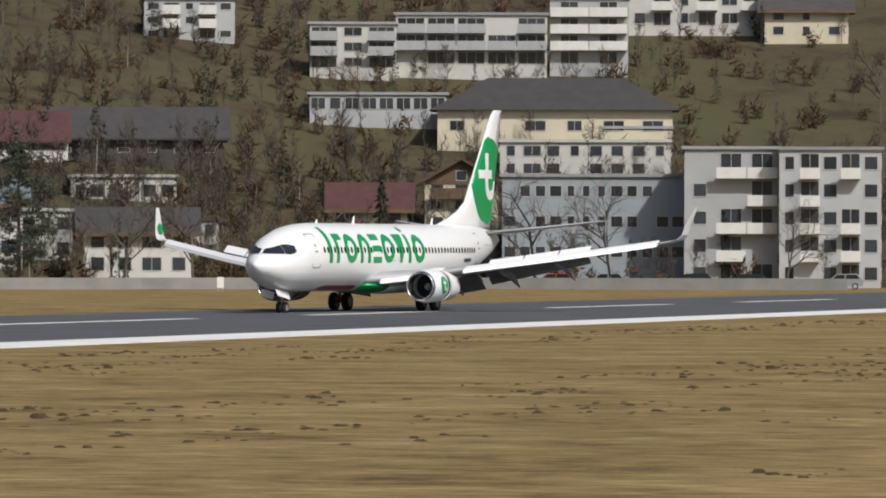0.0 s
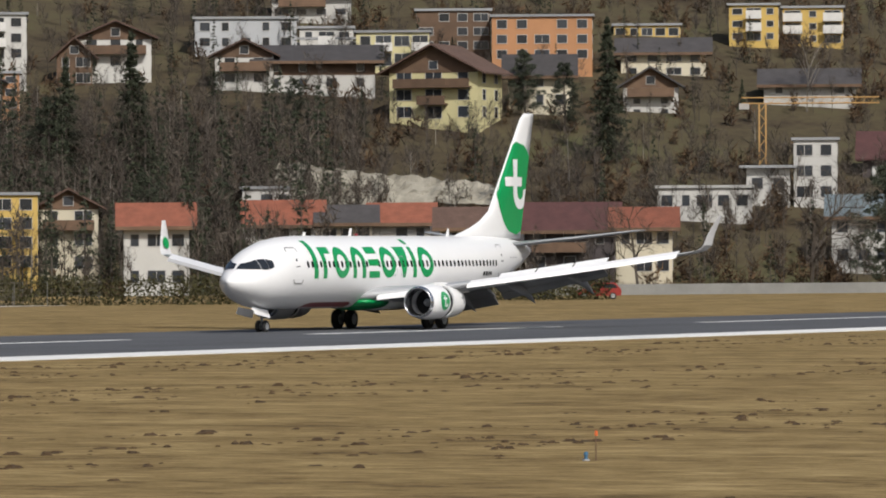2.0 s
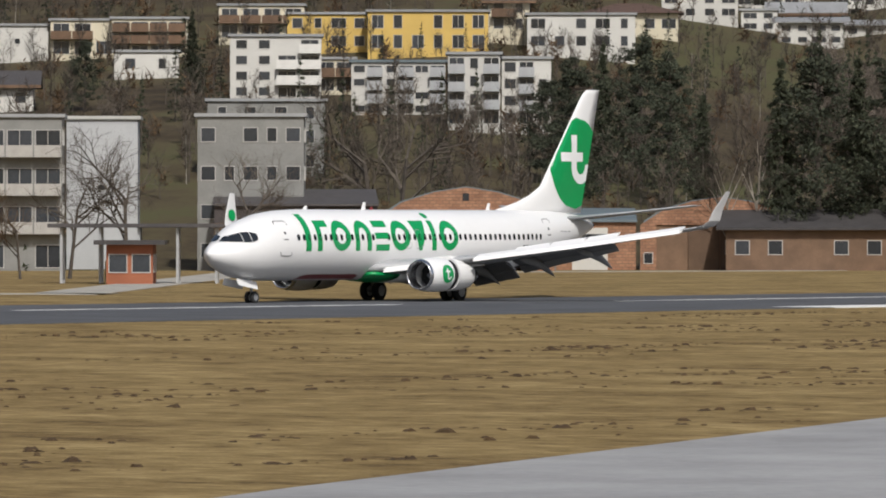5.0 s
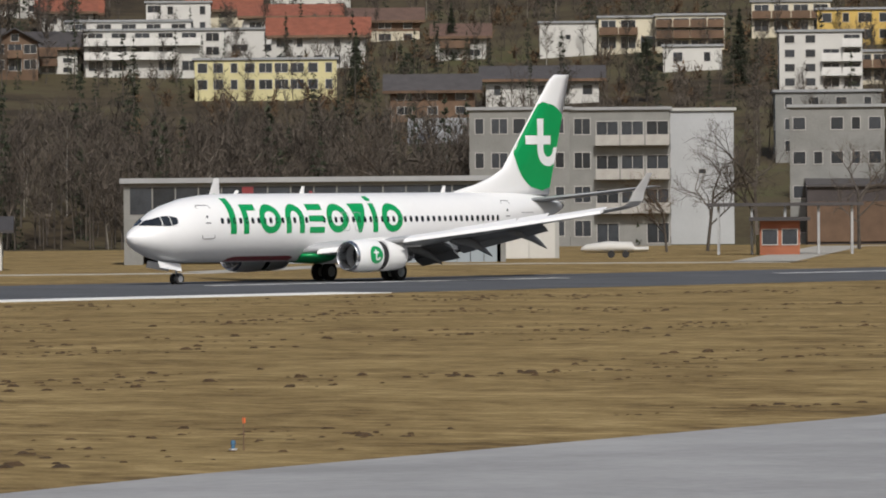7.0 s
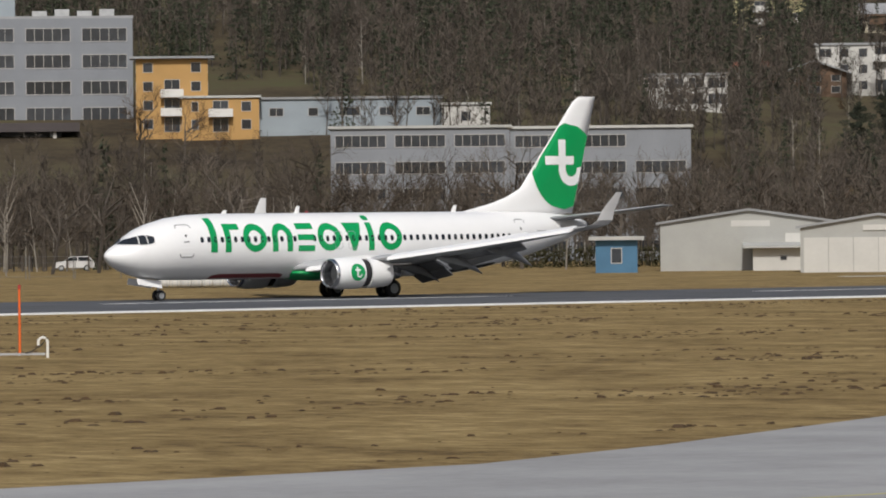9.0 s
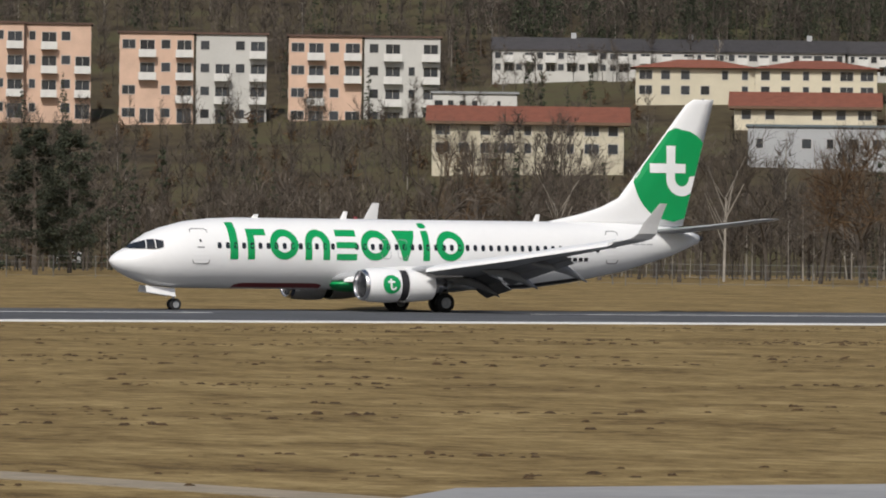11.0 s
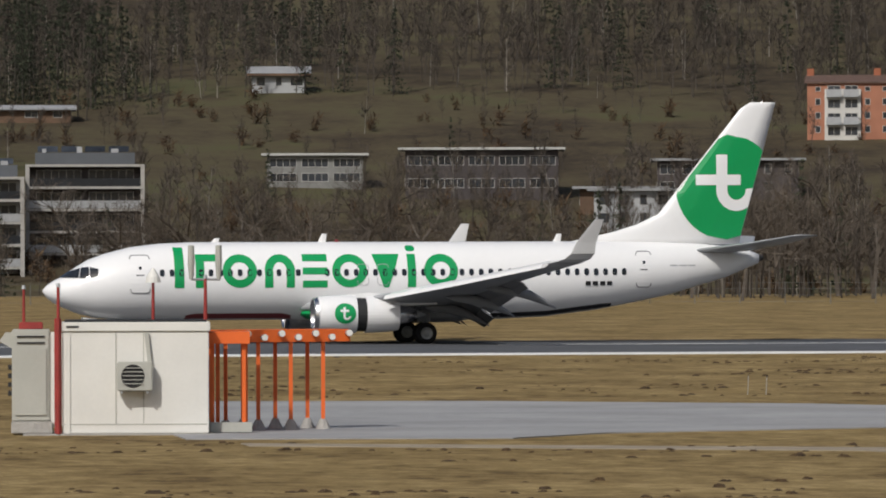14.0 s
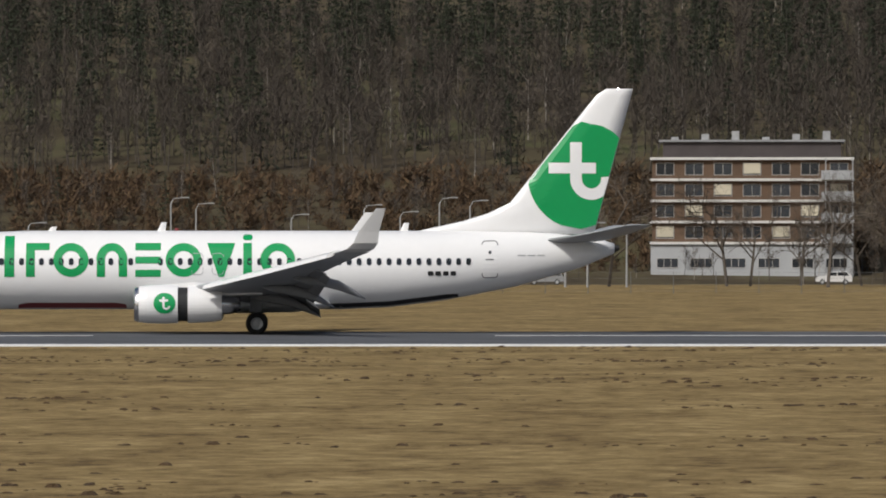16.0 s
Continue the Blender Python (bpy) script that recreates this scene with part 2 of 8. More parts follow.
TAXI_EDGE = [(620, -185), (500, -150), (443, -132), (411, -114), (384, -102), (366, -95), (350, -95.5), (333, -101), (318, -105.5), (291, -117.5), (275, -122.5), (248, -130.5), (203, -150), (157, -172), (130, -181), (107, -190.5), (95, -197.5), (80, -208.5), (72, -213.5), (55.5, -216.8), (43.4, -217.4), (37, -226), (33, -240), (31, -270), (29, -420)]
TAXI_BACK = [(x + 17, y - 37) for x, y in TAXI_EDGE[:-4]] + [(56, -258), (53, -266), (50, -290), (46, -420)]
taxiway = strip("taxiway", TAXI_EDGE, TAXI_BACK, CONCRETE, z1=0.03, label="pale grey concrete taxiway beside the dry grass", category="taxiway")


def lerp_line(f):
    return [(a[0] + (b[0] - a[0]) * f, a[1] + (b[1] - a[1]) * f) for a, b in zip(TAXI_EDGE, TAXI_BACK)]


strip("yellow_line", lerp_line(0.36), lerp_line(0.365), YELLOW_LINE, z1=0.036, parent=taxiway, label="thin yellow guide line")
strip("service_road", [(13, -127), (25, -129), (35, -135), (42, -146), (48, -156)], [(13, -166), (21, -167), (24, -163), (36, -158), (48, -156.6)], CONCRETE, z1=0.03, label="pale paved service road ending in the grass", category="road")
strip("dirt_track", [(14, -169.6), (29, -176), (33, -190), (37, -206), (42, -225)], [(14, -171.6), (27.6, -178), (31.6, -190.9), (35.4, -206.9), (40.4, -225.9)], DIRT, z1=0.02, label="narrow pale dirt track through the grass", category="track")


# ---- the airliner ----
def fuselage_section(x):
    """Centre height, half height and half width of the hull at x metres aft of the nose."""
    top = float(np.interp(x, [0.3, 0.5, 0.85, 1.35, 2.0, 2.6, 3.4, 4.8, 6.3, 8, 30, 34, 37.0, 38.0], [2.82, 3.06, 3.29, 3.54, 4.0, 4.36, 4.66, 5.02, 5.2, 5.27, 5.27, 5.2, 4.95, 4.6]))
    low = float(np.interp(x, [0.3, 0.5, 0.85, 1.4, 2.15, 3.0, 4.2, 6, 24.0, 26.5, 29.4, 33, 36.2, 38.0], [2.72, 2.42, 2.16, 1.88, 1.58, 1.38, 1.27, 1.25, 1.25, 1.36, 1.72, 2.42, 3.35, 4.1]))
    wide = float(np.interp(x, [0.3, 0.5, 0.85, 1.4, 2.25, 3.4, 5.0, 6.5, 25, 29, 33, 36, 38.0], [0.05, 0.36, 0.72, 1.07, 1.4, 1.68, 1.84, 1.88, 1.88, 1.72, 1.25, 0.7, 0.22]))
    return (top + low) / 2, (top - low) / 2, wide


def side(x, z, off=0.012):
    zc, hh, w = fuselage_section(x)
    q = max(-0.999, min(0.999, (z - zc) / hh))
    return -(w * math.sqrt(1 - q * q) + off)


def decal(name, quads, material, parent, label="", off=0.012, starboard=False, lift=0.0):
    """Paint or a panel laid on the hull: quads in (x aft, z up), projected onto its side."""
    verts, faces = [], []
    for quad in quads:
        faces.append(tuple(range(len(verts), len(verts) + len(quad))))
        for x, z in quad:
            x += 0.15 * min(max((22 - x) / 17, 0), 1)
            y = side(x, z, off)
            verts.append((x - 18 - lift, -y if starboard else y, z + lift))
    if starboard:
        faces = [f[::-1] for f in faces]
    return mesh_part(name, verts, faces, material, parent, label)


def grid_quads(x0, x1, z0, z1, nx=2, nz=6):
    return [[(x0 + (x1 - x0) * i / nx, z0 + (z1 - z0) * j / nz), (x0 + (x1 - x0) * (i + 1) / nx, z0 + (z1 - z0) * j / nz),
             (x0 + (x1 - x0) * (i + 1) / nx, z0 + (z1 - z0) * (j + 1) / nz), (x0 + (x1 - x0) * i / nx, z0 + (z1 - z0) * (j + 1) / nz)] for i in range(nx) for j in range(nz)]


def ring_quads(cx, cz, rx, rz, tx, tz, a0=0, a1=360, n=28):
    out = []
    for k in range(n):
        a, b = radians(a0 + (a1 - a0) * k / n), radians(a0 + (a1 - a0) * (k + 1) / n)
        out.append([(cx + (rx - tx) * math.cos(a), cz + (rz - tz) * math.sin(a)), (cx + rx * math.cos(a), cz + rz * math.sin(a)),
                    (cx + rx * math.cos(b), cz + rz * math.sin(b)), (cx + (rx - tx) * math.cos(b), cz + (rz - tz) * math.sin(b))])
    return out


def rounded(x0, x1, z0, z1, r, n=4):
    pts = []
    for cx, cz, a in ((x1 - r, z0 + r, -90), (x1 - r, z1 - r, 0), (x0 + r, z1 - r, 90), (x0 + r, z0 + r, 180)):
        pts += [(cx + r * math.cos(radians(a + 90 * k / n)), cz + r * math.sin(radians(a + 90 * k / n))) for k in range(n + 1)]
    return pts


def outline_quads(x0, x1, z0, z1, r, t):
    a, b = rounded(x0, x1, z0, z1, r), rounded(x0 - t, x1 + t, z0 - t, z1 + t, r + t)
    n = len(a)
    return [[a[k], b[k], b[(k + 1) % n], a[(k + 1) % n]] for k in range(n)]


def foil(le, chord, thick, y, z, twist=0.0, n=10):
    """A wing section at span y: its leading edge at x = le, height z."""
    pts = []
    for k in range(2 * n):
        t = k / n
        u = (1 - math.cos(math.pi * min(t, 2 - t))) / 2 if t <= 2 else 0
        th = thick * (1.4845 * math.sqrt(max(u, 0)) - 0.63 * u - 1.758 * u * u + 1.4215 * u ** 3 - 0.5075 * u ** 4) * 2.0
        dz = (th if t <= 1 else -th * 0.7) * chord * 0.5
        pts.append((le + u * chord - 18, y, z + dz - twist * u * chord))
    return pts


def build_airliner():
    body = thing("airliner", "white twin-engine airliner with green livery rolling on the runway", "airliner", pose(0, 0, 0))
    # hull
    stations = [0.3, 0.38, 0.5, 0.65, 0.85, 1.1, 1.4, 1.7, 2.1, 2.6, 3.0, 3.4, 4.1, 4.8, 5.5, 6.3, 8, 11, 14, 17, 20, 24, 25.5, 26.5, 28, 29.4, 31, 33, 34.5, 36.2, 37.2, 38.0]
    rings = []
    for x in stations:
        zc, hh, w = fuselage_section(x)
        rings.append([(x - 18, -w * math.sin(k * math.tau / 48), zc + hh * math.cos(k * math.tau / 48)) for k in range(48)])
    hull = part("fuselage", loft(rings), WHITE, body, "white painted fuselage", smooth=True)
    part("tail_cone", tube([(19.95, 0, 4.35), (20.25, 0, 4.4)], [0.2, 0.13], 12), DARK, hull, "dark exhaust outlet")
    # wing root fairing, green at its front end
    def fairing(rows):
        return loft([[(x - 18, w * math.cos(a), (lo + hi) / 2 + (hi - lo) / 2 * math.sin(a)) for a in (k * math.tau / 28 for k in range(28))] for x, w, lo, hi in rows])
    part("belly_fairing", fairing(((15.6, 2.05, 1.08, 2.05), (19, 2.1, 1.05, 2.1), (21.6, 1.95, 1.1, 2.0), (23.4, 1.6, 1.32, 1.75))), WHITE, body, "white belly fairing", smooth=True)
    part("fairing_nose", fairing(((13.55, 1.4, 1.45, 1.75), (14.0, 1.75, 1.25, 1.95), (14.7, 1.95, 1.13, 2.02), (15.597, 2.05, 1.08, 2.05))), GREEN, body, "green painted front of the belly fairing", smooth=True)
    # red paint and a black strip along the belly
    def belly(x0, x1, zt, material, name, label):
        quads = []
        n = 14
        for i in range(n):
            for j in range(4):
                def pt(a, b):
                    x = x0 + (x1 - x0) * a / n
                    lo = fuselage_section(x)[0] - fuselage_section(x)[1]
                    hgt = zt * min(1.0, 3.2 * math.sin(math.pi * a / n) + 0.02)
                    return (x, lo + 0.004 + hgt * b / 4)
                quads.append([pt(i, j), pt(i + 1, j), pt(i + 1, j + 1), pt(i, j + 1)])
        decal(name, quads, material, hull, label)
        decal(name, quads, material, hull, label, starboard=True)
    belly(7.0, 13.4, 0.34, RED, "belly_stripe", "dark red belly paint")
    belly(22.5, 30.5, 0.3, DARK, "belly_stripe", "black strip along the rear belly")
    # cabin windows
    x = 6.1
    while x < 30.5:
        if not any(abs(x - c) < 0.2 for c in (13.75, 14.3)):
            for sb in (False, True):
                decal("cabin_window", [rounded(x - 0.125, x + 0.125, 3.51, 3.87, 0.11)], GLASS, hull, off=0.022, starboard=sb)
        x += 0.508
    # doors
    for sb in (False, True):
        for x0, x1, z0, z1 in ((4.5, 5.45, 2.68, 4.58), (31.2, 31.95, 2.9, 4.72)):
            d = decal("door", grid_quads(x0, x1, z0, z1, 2, 8), WHITE, hull, "white cabin door", 0.02, sb)
            decal("door_seam", outline_quads(x0, x1, z0, z1, 0.14, 0.05), SEAM, hull, "", 0.024, sb)
            decal("door_window", [rounded((x0 + x1) / 2 - 0.07, (x0 + x1) / 2 + 0.07, z0 + 1.18, z0 + 1.34, 0.05)], GLASS, hull, "", 0.026, sb)
            decal("door_handle", [rounded((x0 + x1) / 2 - 0.22, (x0 + x1) / 2 + 0.2, z0 + 0.86, z0 + 0.93, 0.02)], SEAM, hull, "", 0.026, sb)
        for x0 in (16.35, 17.4):
            decal("overwing_exit", outline_quads(x0, x0 + 0.55, 3.05, 4.1, 0.14, 0.03), GREY, hull, "thin grey exit outline", 0.026, sb)
        # cockpit glazing
        for c in ([(1.03, 3.455), (1.88, 3.43), (2.02, 3.93), (1.5, 3.745)], [(1.93, 3.42), (2.4, 3.42), (2.44, 3.98), (2.07, 3.95)], [(2.45, 3.42), (2.85, 3.54), (2.9, 3.88), (2.49, 3.98)]):
            def at(u, v, c=c):
                return tuple((c[0][k] * (1 - u) + c[1][k] * u) * (1 - v) + (c[3][k] * (1 - u) + c[2][k] * u) * v for k in (0, 1))
            decal("cockpit_window", [[at(i / 8, j / 8), at((i + 1) / 8, j / 8), at((i + 1) / 8, (j + 1) / 8), at(i / 8, (j + 1) / 8)] for i in range(8) for j in range(8)], GLASS, hull, "", 0.03, sb, 0.03)
        # plain green livery shapes along the side
        marks = [grid_quads(6.75, 7.25, 2.92, 5.0, 2, 10), grid_quads(7.85, 8.3, 2.92, 4.64, 2, 9), grid_quads(8.3, 9.05, 4.28, 4.64, 2, 3),
                 ring_quads(10.15, 3.78, 0.9, 0.86, 0.42, 0.4), ring_quads(12.25, 3.78, 0.8, 0.86, 0.44, 0.4, 0, 180) + grid_quads(11.47, 11.9, 2.92, 3.78, 1, 5) + grid_quads(12.6, 13.03, 2.92, 3.78, 1, 5),
                 grid_quads(13.45, 14.75, 4.27, 4.64, 4, 3), grid_quads(13.45, 14.75, 3.6, 3.95, 4, 3), grid_quads(13.45, 14.75, 2.92, 3.28, 4, 3),
                 ring_quads(15.92, 3.78, 0.92, 0.86, 0.42, 0.4), [[(17.85 - 0.14 - 0.58 * a, 2.92 + 1.72 * a), (17.85 + 0.14 + 0.58 * a, 2.92 + 1.72 * a), (17.85 + 0.14 + 0.58 * b, 2.92 + 1.72 * b), (17.85 - 0.14 - 0.58 * b, 2.92 + 1.72 * b)] for a, b in ((k / 8, (k + 1) / 8) for k in range(8))],
                 grid_quads(18.98, 19.42, 2.92, 4.64, 2, 9), [rounded(18.96, 19.46, 4.78, 5.08, 0.15)], ring_quads(20.75, 3.78, 0.9, 0.86, 0.42, 0.4)]
        for q in marks:
            decal("livery_shape", q, GREEN, hull, "flat green livery shape", 0.02, sb)
        for x0, x1 in ((29.3, 29.62), (29.68, 30.0), (30.08, 30.4), (30.46, 30.78)):
            decal("registration_bar", [rounded(x0 - 0.9, x1 - 0.94, 2.98, 3.2, 0.03)], DARK, hull, "small black bar", 0.02, sb)
        for x0 in (33.0, 33.5, 34.0):
            decal("small_bar", [rounded(x0, x0 + 0.4, 3.98, 4.03, 0.02)], GREY, hull, "", 0.02, sb)
    # aerials
    for x, h in ((14.6, 0.42), (9.0, 0.2), (27.0, 0.4)):
        part("aerial", loft([[(x - 18 + u * 0.42, w, 5.24) for u, w in ((0, 0), (0.4, 0.03), (1, 0), (0.4, -0.04))], [(x - 18 + 0.22 + u * 0.26, w, 5.27 + h) for u, w in ((0, 0), (0.4, 0.02), (1, 0), (0.4, -0.02))]]), WHITE, hull)
    part("beacon", loft([[(-2.4 + rr * math.cos(a), rr * math.sin(a), zz) for a in (q * math.tau / 10 for q in range(10))] for rr, zz in ((0.11, 5.2), (0.11, 5.34), (0.07, 5.4))]), RED, hull, "red beacon lens")
    # fin with dorsal fillet
    def fin_x(z):
        le = float(np.interp(z, [5.1, 5.4, 5.75, 6.15, 6.7, 12.5], [27.2, 28.6, 30.2, 31.5, 32.65, 37.3]))
        te = float(np.interp(z, [4.9, 12.5], [36.9, 38.95]))
        return le, te
    rings = []
    for z in (5.1, 5.4, 5.75, 6.15, 6.7, 7.3, 8, 8.7, 9.4, 10.1, 10.8, 11.5, 12.2, 12.45, 12.54):
        le, te = fin_x(z)
        if z > 12.3:
            le += (z - 12.3) * 1.2
        c = te - le
        th = min(0.1 * c, 0.42) * (0.35 if z > 12.5 else 1)
        rings.append([(le + c * u - 18, s * th * 0.5, z) for u, s in ((0, 0), (0.03, 0.45), (0.12, 0.85), (0.35, 1), (0.65, 0.65), (1, 0.06), (1, -0.06), (0.65, -0.65), (0.35, -1), (0.12, -0.85), (0.03, -0.45))])
    fin = part("fin", loft(rings), WHITE, body, "white tail fin with a green disc", smooth=True)

    def fin_y(x, z, off):
        le, te = fin_x(z)
        u = (x - le) / (te - le)
        th = min(0.1 * (te - le), 0.42) * 0.5
        return -(th * float(np.interp(u, [0, 0.03, 0.12, 0.35, 0.65, 1], [0, 0.45, 0.85, 1, 0.65, 0.06])) + off)

    def fin_paint(name, quads, material, label, off):
        for sb in (1, -1):
            verts, faces = [], []
            for quad in quads:
                ids = []
                for x, z in quad:
                    le, te = fin_x(z)
                    x = min(max(x, le + 0.07), te - 0.03)
                    ids.append(len(verts))
                    verts.append((x - 18, fin_y(x, z, off) * sb, z))
                faces.append(tuple(ids if sb == 1 else ids[::-1]))
            mesh_part(name, verts, faces, material, fin, label)
    disc = []
    cx, cz, R = 36.3, 8.1, 2.75
    for i in range(26):
        z0, z1 = cz - R + 2 * R * i / 26, cz - R + 2 * R * (i + 1) / 26
        w0, w1 = math.sqrt(max(0, R * R - (z0 - cz) ** 2)), math.sqrt(max(0, R * R - (z1 - cz) ** 2))
        for k in range(10):
            lim = []
            for zz, w in ((z0, w0), (z1, w1)):
                le, te = fin_x(zz)
                a, b = max(cx - w, le + 0.07), min(cx + w, te - 0.03)
                lim.append((a + (b - a) * k / 10, a + (b - a) * (k + 1) / 10, zz))
            disc.append([(lim[0][0], lim[0][2]), (lim[0][1], lim[0][2]), (lim[1][1], lim[1][2]), (lim[1][0], lim[1][2])])
    fin_paint("fin_disc", disc, GREEN, "large green disc", 0.02)
    fin_paint("fin_mark", grid_quads(35.72, 36.32, 7.95, 9.8, 1, 6), WHITE, "white upright bar", 0.032)
    fin_paint("fin_mark", grid_quads(34.62, 35.72, 8.2, 8.75, 3, 2), WHITE, "white cross bar", 0.032)
    fin_paint("fin_mark", grid_quads(36.32, 37.05, 8.2, 8.75, 2, 2), WHITE, "white cross bar", 0.032)
    fin_paint("fin_mark", ring_quads(36.82, 7.95, 1.1, 1.1, 0.6, 0.58, 180, 365, 18), WHITE, "white curved foot", 0.032)
    part("fin_light", tube([(20.2, 0, 12.5), (20.25, 0, 12.6)], [0.06, 0.03], 8), METAL, fin)
    # tailplane
    for s in (-1, 1):
        rings = [foil(34.4, 3.0, 0.11, s * 0.5, 4.75), foil(36.4, 2.2, 0.1, s * 3.6, 5.1), foil(38.2, 1.3, 0.09, s * 6.9, 5.52), foil(38.6, 0.8, 0.05, s * 7.15, 5.55)]
        part("tailplane", loft(rings), GREY, body, "grey tailplane", smooth=True)
    # wings
    for s in (-1, 1):
        def wz(y):
            return 1.95 + (y - 1.9) * 0.129 + 0.0016 * (y - 1.9) ** 2
        rings = []
        for y, le, ch, th in ((0.6, 12.9, 9.4, 0.13), (1.9, 13.9, 8.2, 0.13), (3.6, 15.6, 6.2, 0.12), (5.7, 17.0, 4.75, 0.115), (10, 19.6, 3.1, 0.11), (14, 22.1, 1.95, 0.1), (16.8, 23.8, 1.4, 0.1)):
            rings.append(foil(le, ch, th, s * y, wz(y), 0.02))
        wing = part("wing", loft(rings), GREY, body, "light grey wing", smooth=True)
        # bright leading edge slats
        bm = loft([[(le - 0.34 - 18, s * y, wz(y) - 0.22), (le - 0.24 - 18, s * y, wz(y) - 0.02), (le + 0.34 - 18, s * y, wz(y) + 0.2), (le + 0.3 - 18, s * y, wz(y) + 0.14), (le - 0.1 - 18, s * y, wz(y) - 0.16)] for y, le in ((6.2, 17.3), (11, 20.25), (16.2, 23.45))])
        part("slat", bm, WHITE, wing, "extended pale slat")
        part("leading_edge_flap", loft([[(le - 0.35 - 18, s * y, wz(y) - 0.3), (le - 0.32 - 18, s * y, wz(y) - 0.12), (le + 0.25 - 18, s * y, wz(y) + 0.12), (le + 0.2 - 18, s * y, wz(y) - 0.06)] for y, le in ((2.15, 14.2), (3.5, 15.5))]), WHITE, wing, "pale drooped inboard flap")
        # winglet
        rings = []
        for y, le, ch, z, cant in ((16.8, 23.8, 1.4, wz(16.8), 0.1), (17.15, 24.1, 1.32, wz(16.8) + 0.12, 0.4), (17.38, 24.4, 1.2, wz(16.8) + 0.4, 0.75), (17.5, 24.65, 1.0, wz(16.8) + 0.95, 0.95), (17.85, 25.5, 0.45, 6.3, 1)):
            base = foil(le, ch, 0.07, 0, 0)
            rings.append([(px, s * (y - pz * cant), z + pz * (1 - cant)) for px, _, pz in base])
        wl = part("winglet", loft(rings), WINGLET, wing, "upswept pale grey winglet", smooth=False)
        if s == 1:
            disc = ring_quads(25.05, 4.98, 0.34, 0.34, 0.34, 0.34, n=20)
            mesh_part("winglet_disc", [(px - 18, 17.36 + (pz - 4.98) * 0.2 - 0.03, pz) for q in disc for px, pz in q], [tuple(range(4 * k, 4 * k + 4)) for k in range(20)], GREEN, wl, "green disc")
        # flaps hanging behind the wing in steps
        for y0, y1, le0, le1, c0, c1 in ((2.2, 5.4, 21.3, 21.3, 1.7, 1.6), (5.9, 12.0, 21.3, 22.6, 1.3, 0.75)):
            for k, (drop, ang, f) in enumerate(((0.1, 22, 0.7), (0.38, 36, 0.45))):
                rg = []
                for y, le, c in ((y0, le0, c0), (y1, le1, c1)):
                    x0, z0 = le + k * c * 0.55 - 18, wz(y) - drop * c
                    ca, sa = math.cos(radians(ang)), math.sin(radians(ang))
                    rg.append([(x0 + (u * ca + w * sa) * c * f * 1.15, s * y, z0 + (w * ca - u * sa) * c * f * 1.15) for u, w in ((0, 0), (0.1, 0.07), (0.4, 0.08), (1, 0), (0.4, -0.05), (0.1, -0.06))])
                part("flap", loft(rg), FLAP, wing, "lowered grey flap")
        # raised spoilers
        for y0, y1 in ((6.3, 8.2), (8.3, 10.2), (10.3, 12.0)):
            rg = []
            for y in (y0, y1):
                x0 = float(np.interp(y, [2, 5.7, 10, 14], [20.2, 20.4, 21.9, 23.6])) - 18
                z0 = wz(y) + 0.16
                rg.append([(x0, s * y, z0), (x0 + 0.66, s * y, z0 + 0.4), (x0 + 0.67, s * y, z0 + 0.37), (x0 + 0.02, s * y, z0 - 0.05)])
            part("spoiler", loft(rg), WHITE, wing, "raised spoiler panel")
        # flap track fairings
        for y, x0 in ((3.9, 19.3), (7.3, 20.0), (10.3, 21.5)):
            z = wz(y)
            rg = [[(x0 + dx - 18, s * y + r * 0.55 * math.cos(a), z + dz + r * math.sin(a)) for a in (k * math.tau / 10 for k in range(10))] for dx, dz, r in ((0, -0.25, 0.03), (0.5, -0.33, 0.17), (1.5, -0.42, 0.26), (2.3, -0.62, 0.26), (3.0, -0.95, 0.17), (3.6, -1.28, 0.03))]
            part("flap_track_fairing", loft(rg), FLAP, wing, "grey canoe fairing", smooth=True)
        # engine
        def nac(x0, x1, r0, r1, steps=None):
            prof = steps or [(x0, r0), (x1, r1)]
            return loft([[(x - 18, s * 4.83 + 0.93 * r * math.cos(a), 1.53 + 0.93 * (r if math.sin(a) > 0 else r * 0.94) * math.sin(a)) for a in (k * math.tau / 36 for k in range(36))] for x, r in prof], caps=False)
        cowl = part("engine", nac(0, 0, 0, 0, [(13.78, 0.99), (14.2, 1.06), (14.9, 1.09), (15.3, 1.085), (15.74, 1.06), (15.74, 0.9)]), WHITE, body, "white engine cowl with a green disc", smooth=False)
        part("intake_lip", nac(0, 0, 0, 0, [(14.3, 0.78), (13.85, 0.8), (13.62, 0.84), (13.54, 0.89), (13.6, 0.94), (13.78, 0.99)]), METAL, cowl, "bare metal intake lip", smooth=True)
        part("intake_duct", nac(0, 0, 0, 0, [(14.3, 0.78), (14.85, 0.79)]), GREY, cowl, "", smooth=True)
        fan = bmesh.new()
        for k in range(24):
            a0, a1 = k * math.tau / 24, (k + 0.8) * math.tau / 24
            fan.faces.new([fan.verts.new((14.8 - 18 + dx, s * 4.83 + 0.93 * r * math.cos(a), 1.53 + 0.93 * r * math.sin(a))) for r, a, dx in ((0.2, a0, 0), (0.78, a0, 0), (0.78, a1, 0.1), (0.2, a1, 0.1))])
        part("fan", fan, DARK, cowl, "dark fan blades")
        part("fan_back", tube([(14.95 - 18, s * 4.83, 1.53), (15.0 - 18, s * 4.83, 1.53)], [0.735, 0.735], 24), DARK, cowl)
        part("spinner", tube([(14.4 - 18, s * 4.83, 1.53), (14.6 - 18, s * 4.83, 1.53), (14.9 - 18, s * 4.83, 1.53)], [0.02, 0.13, 0.24], 16), GREY, cowl)
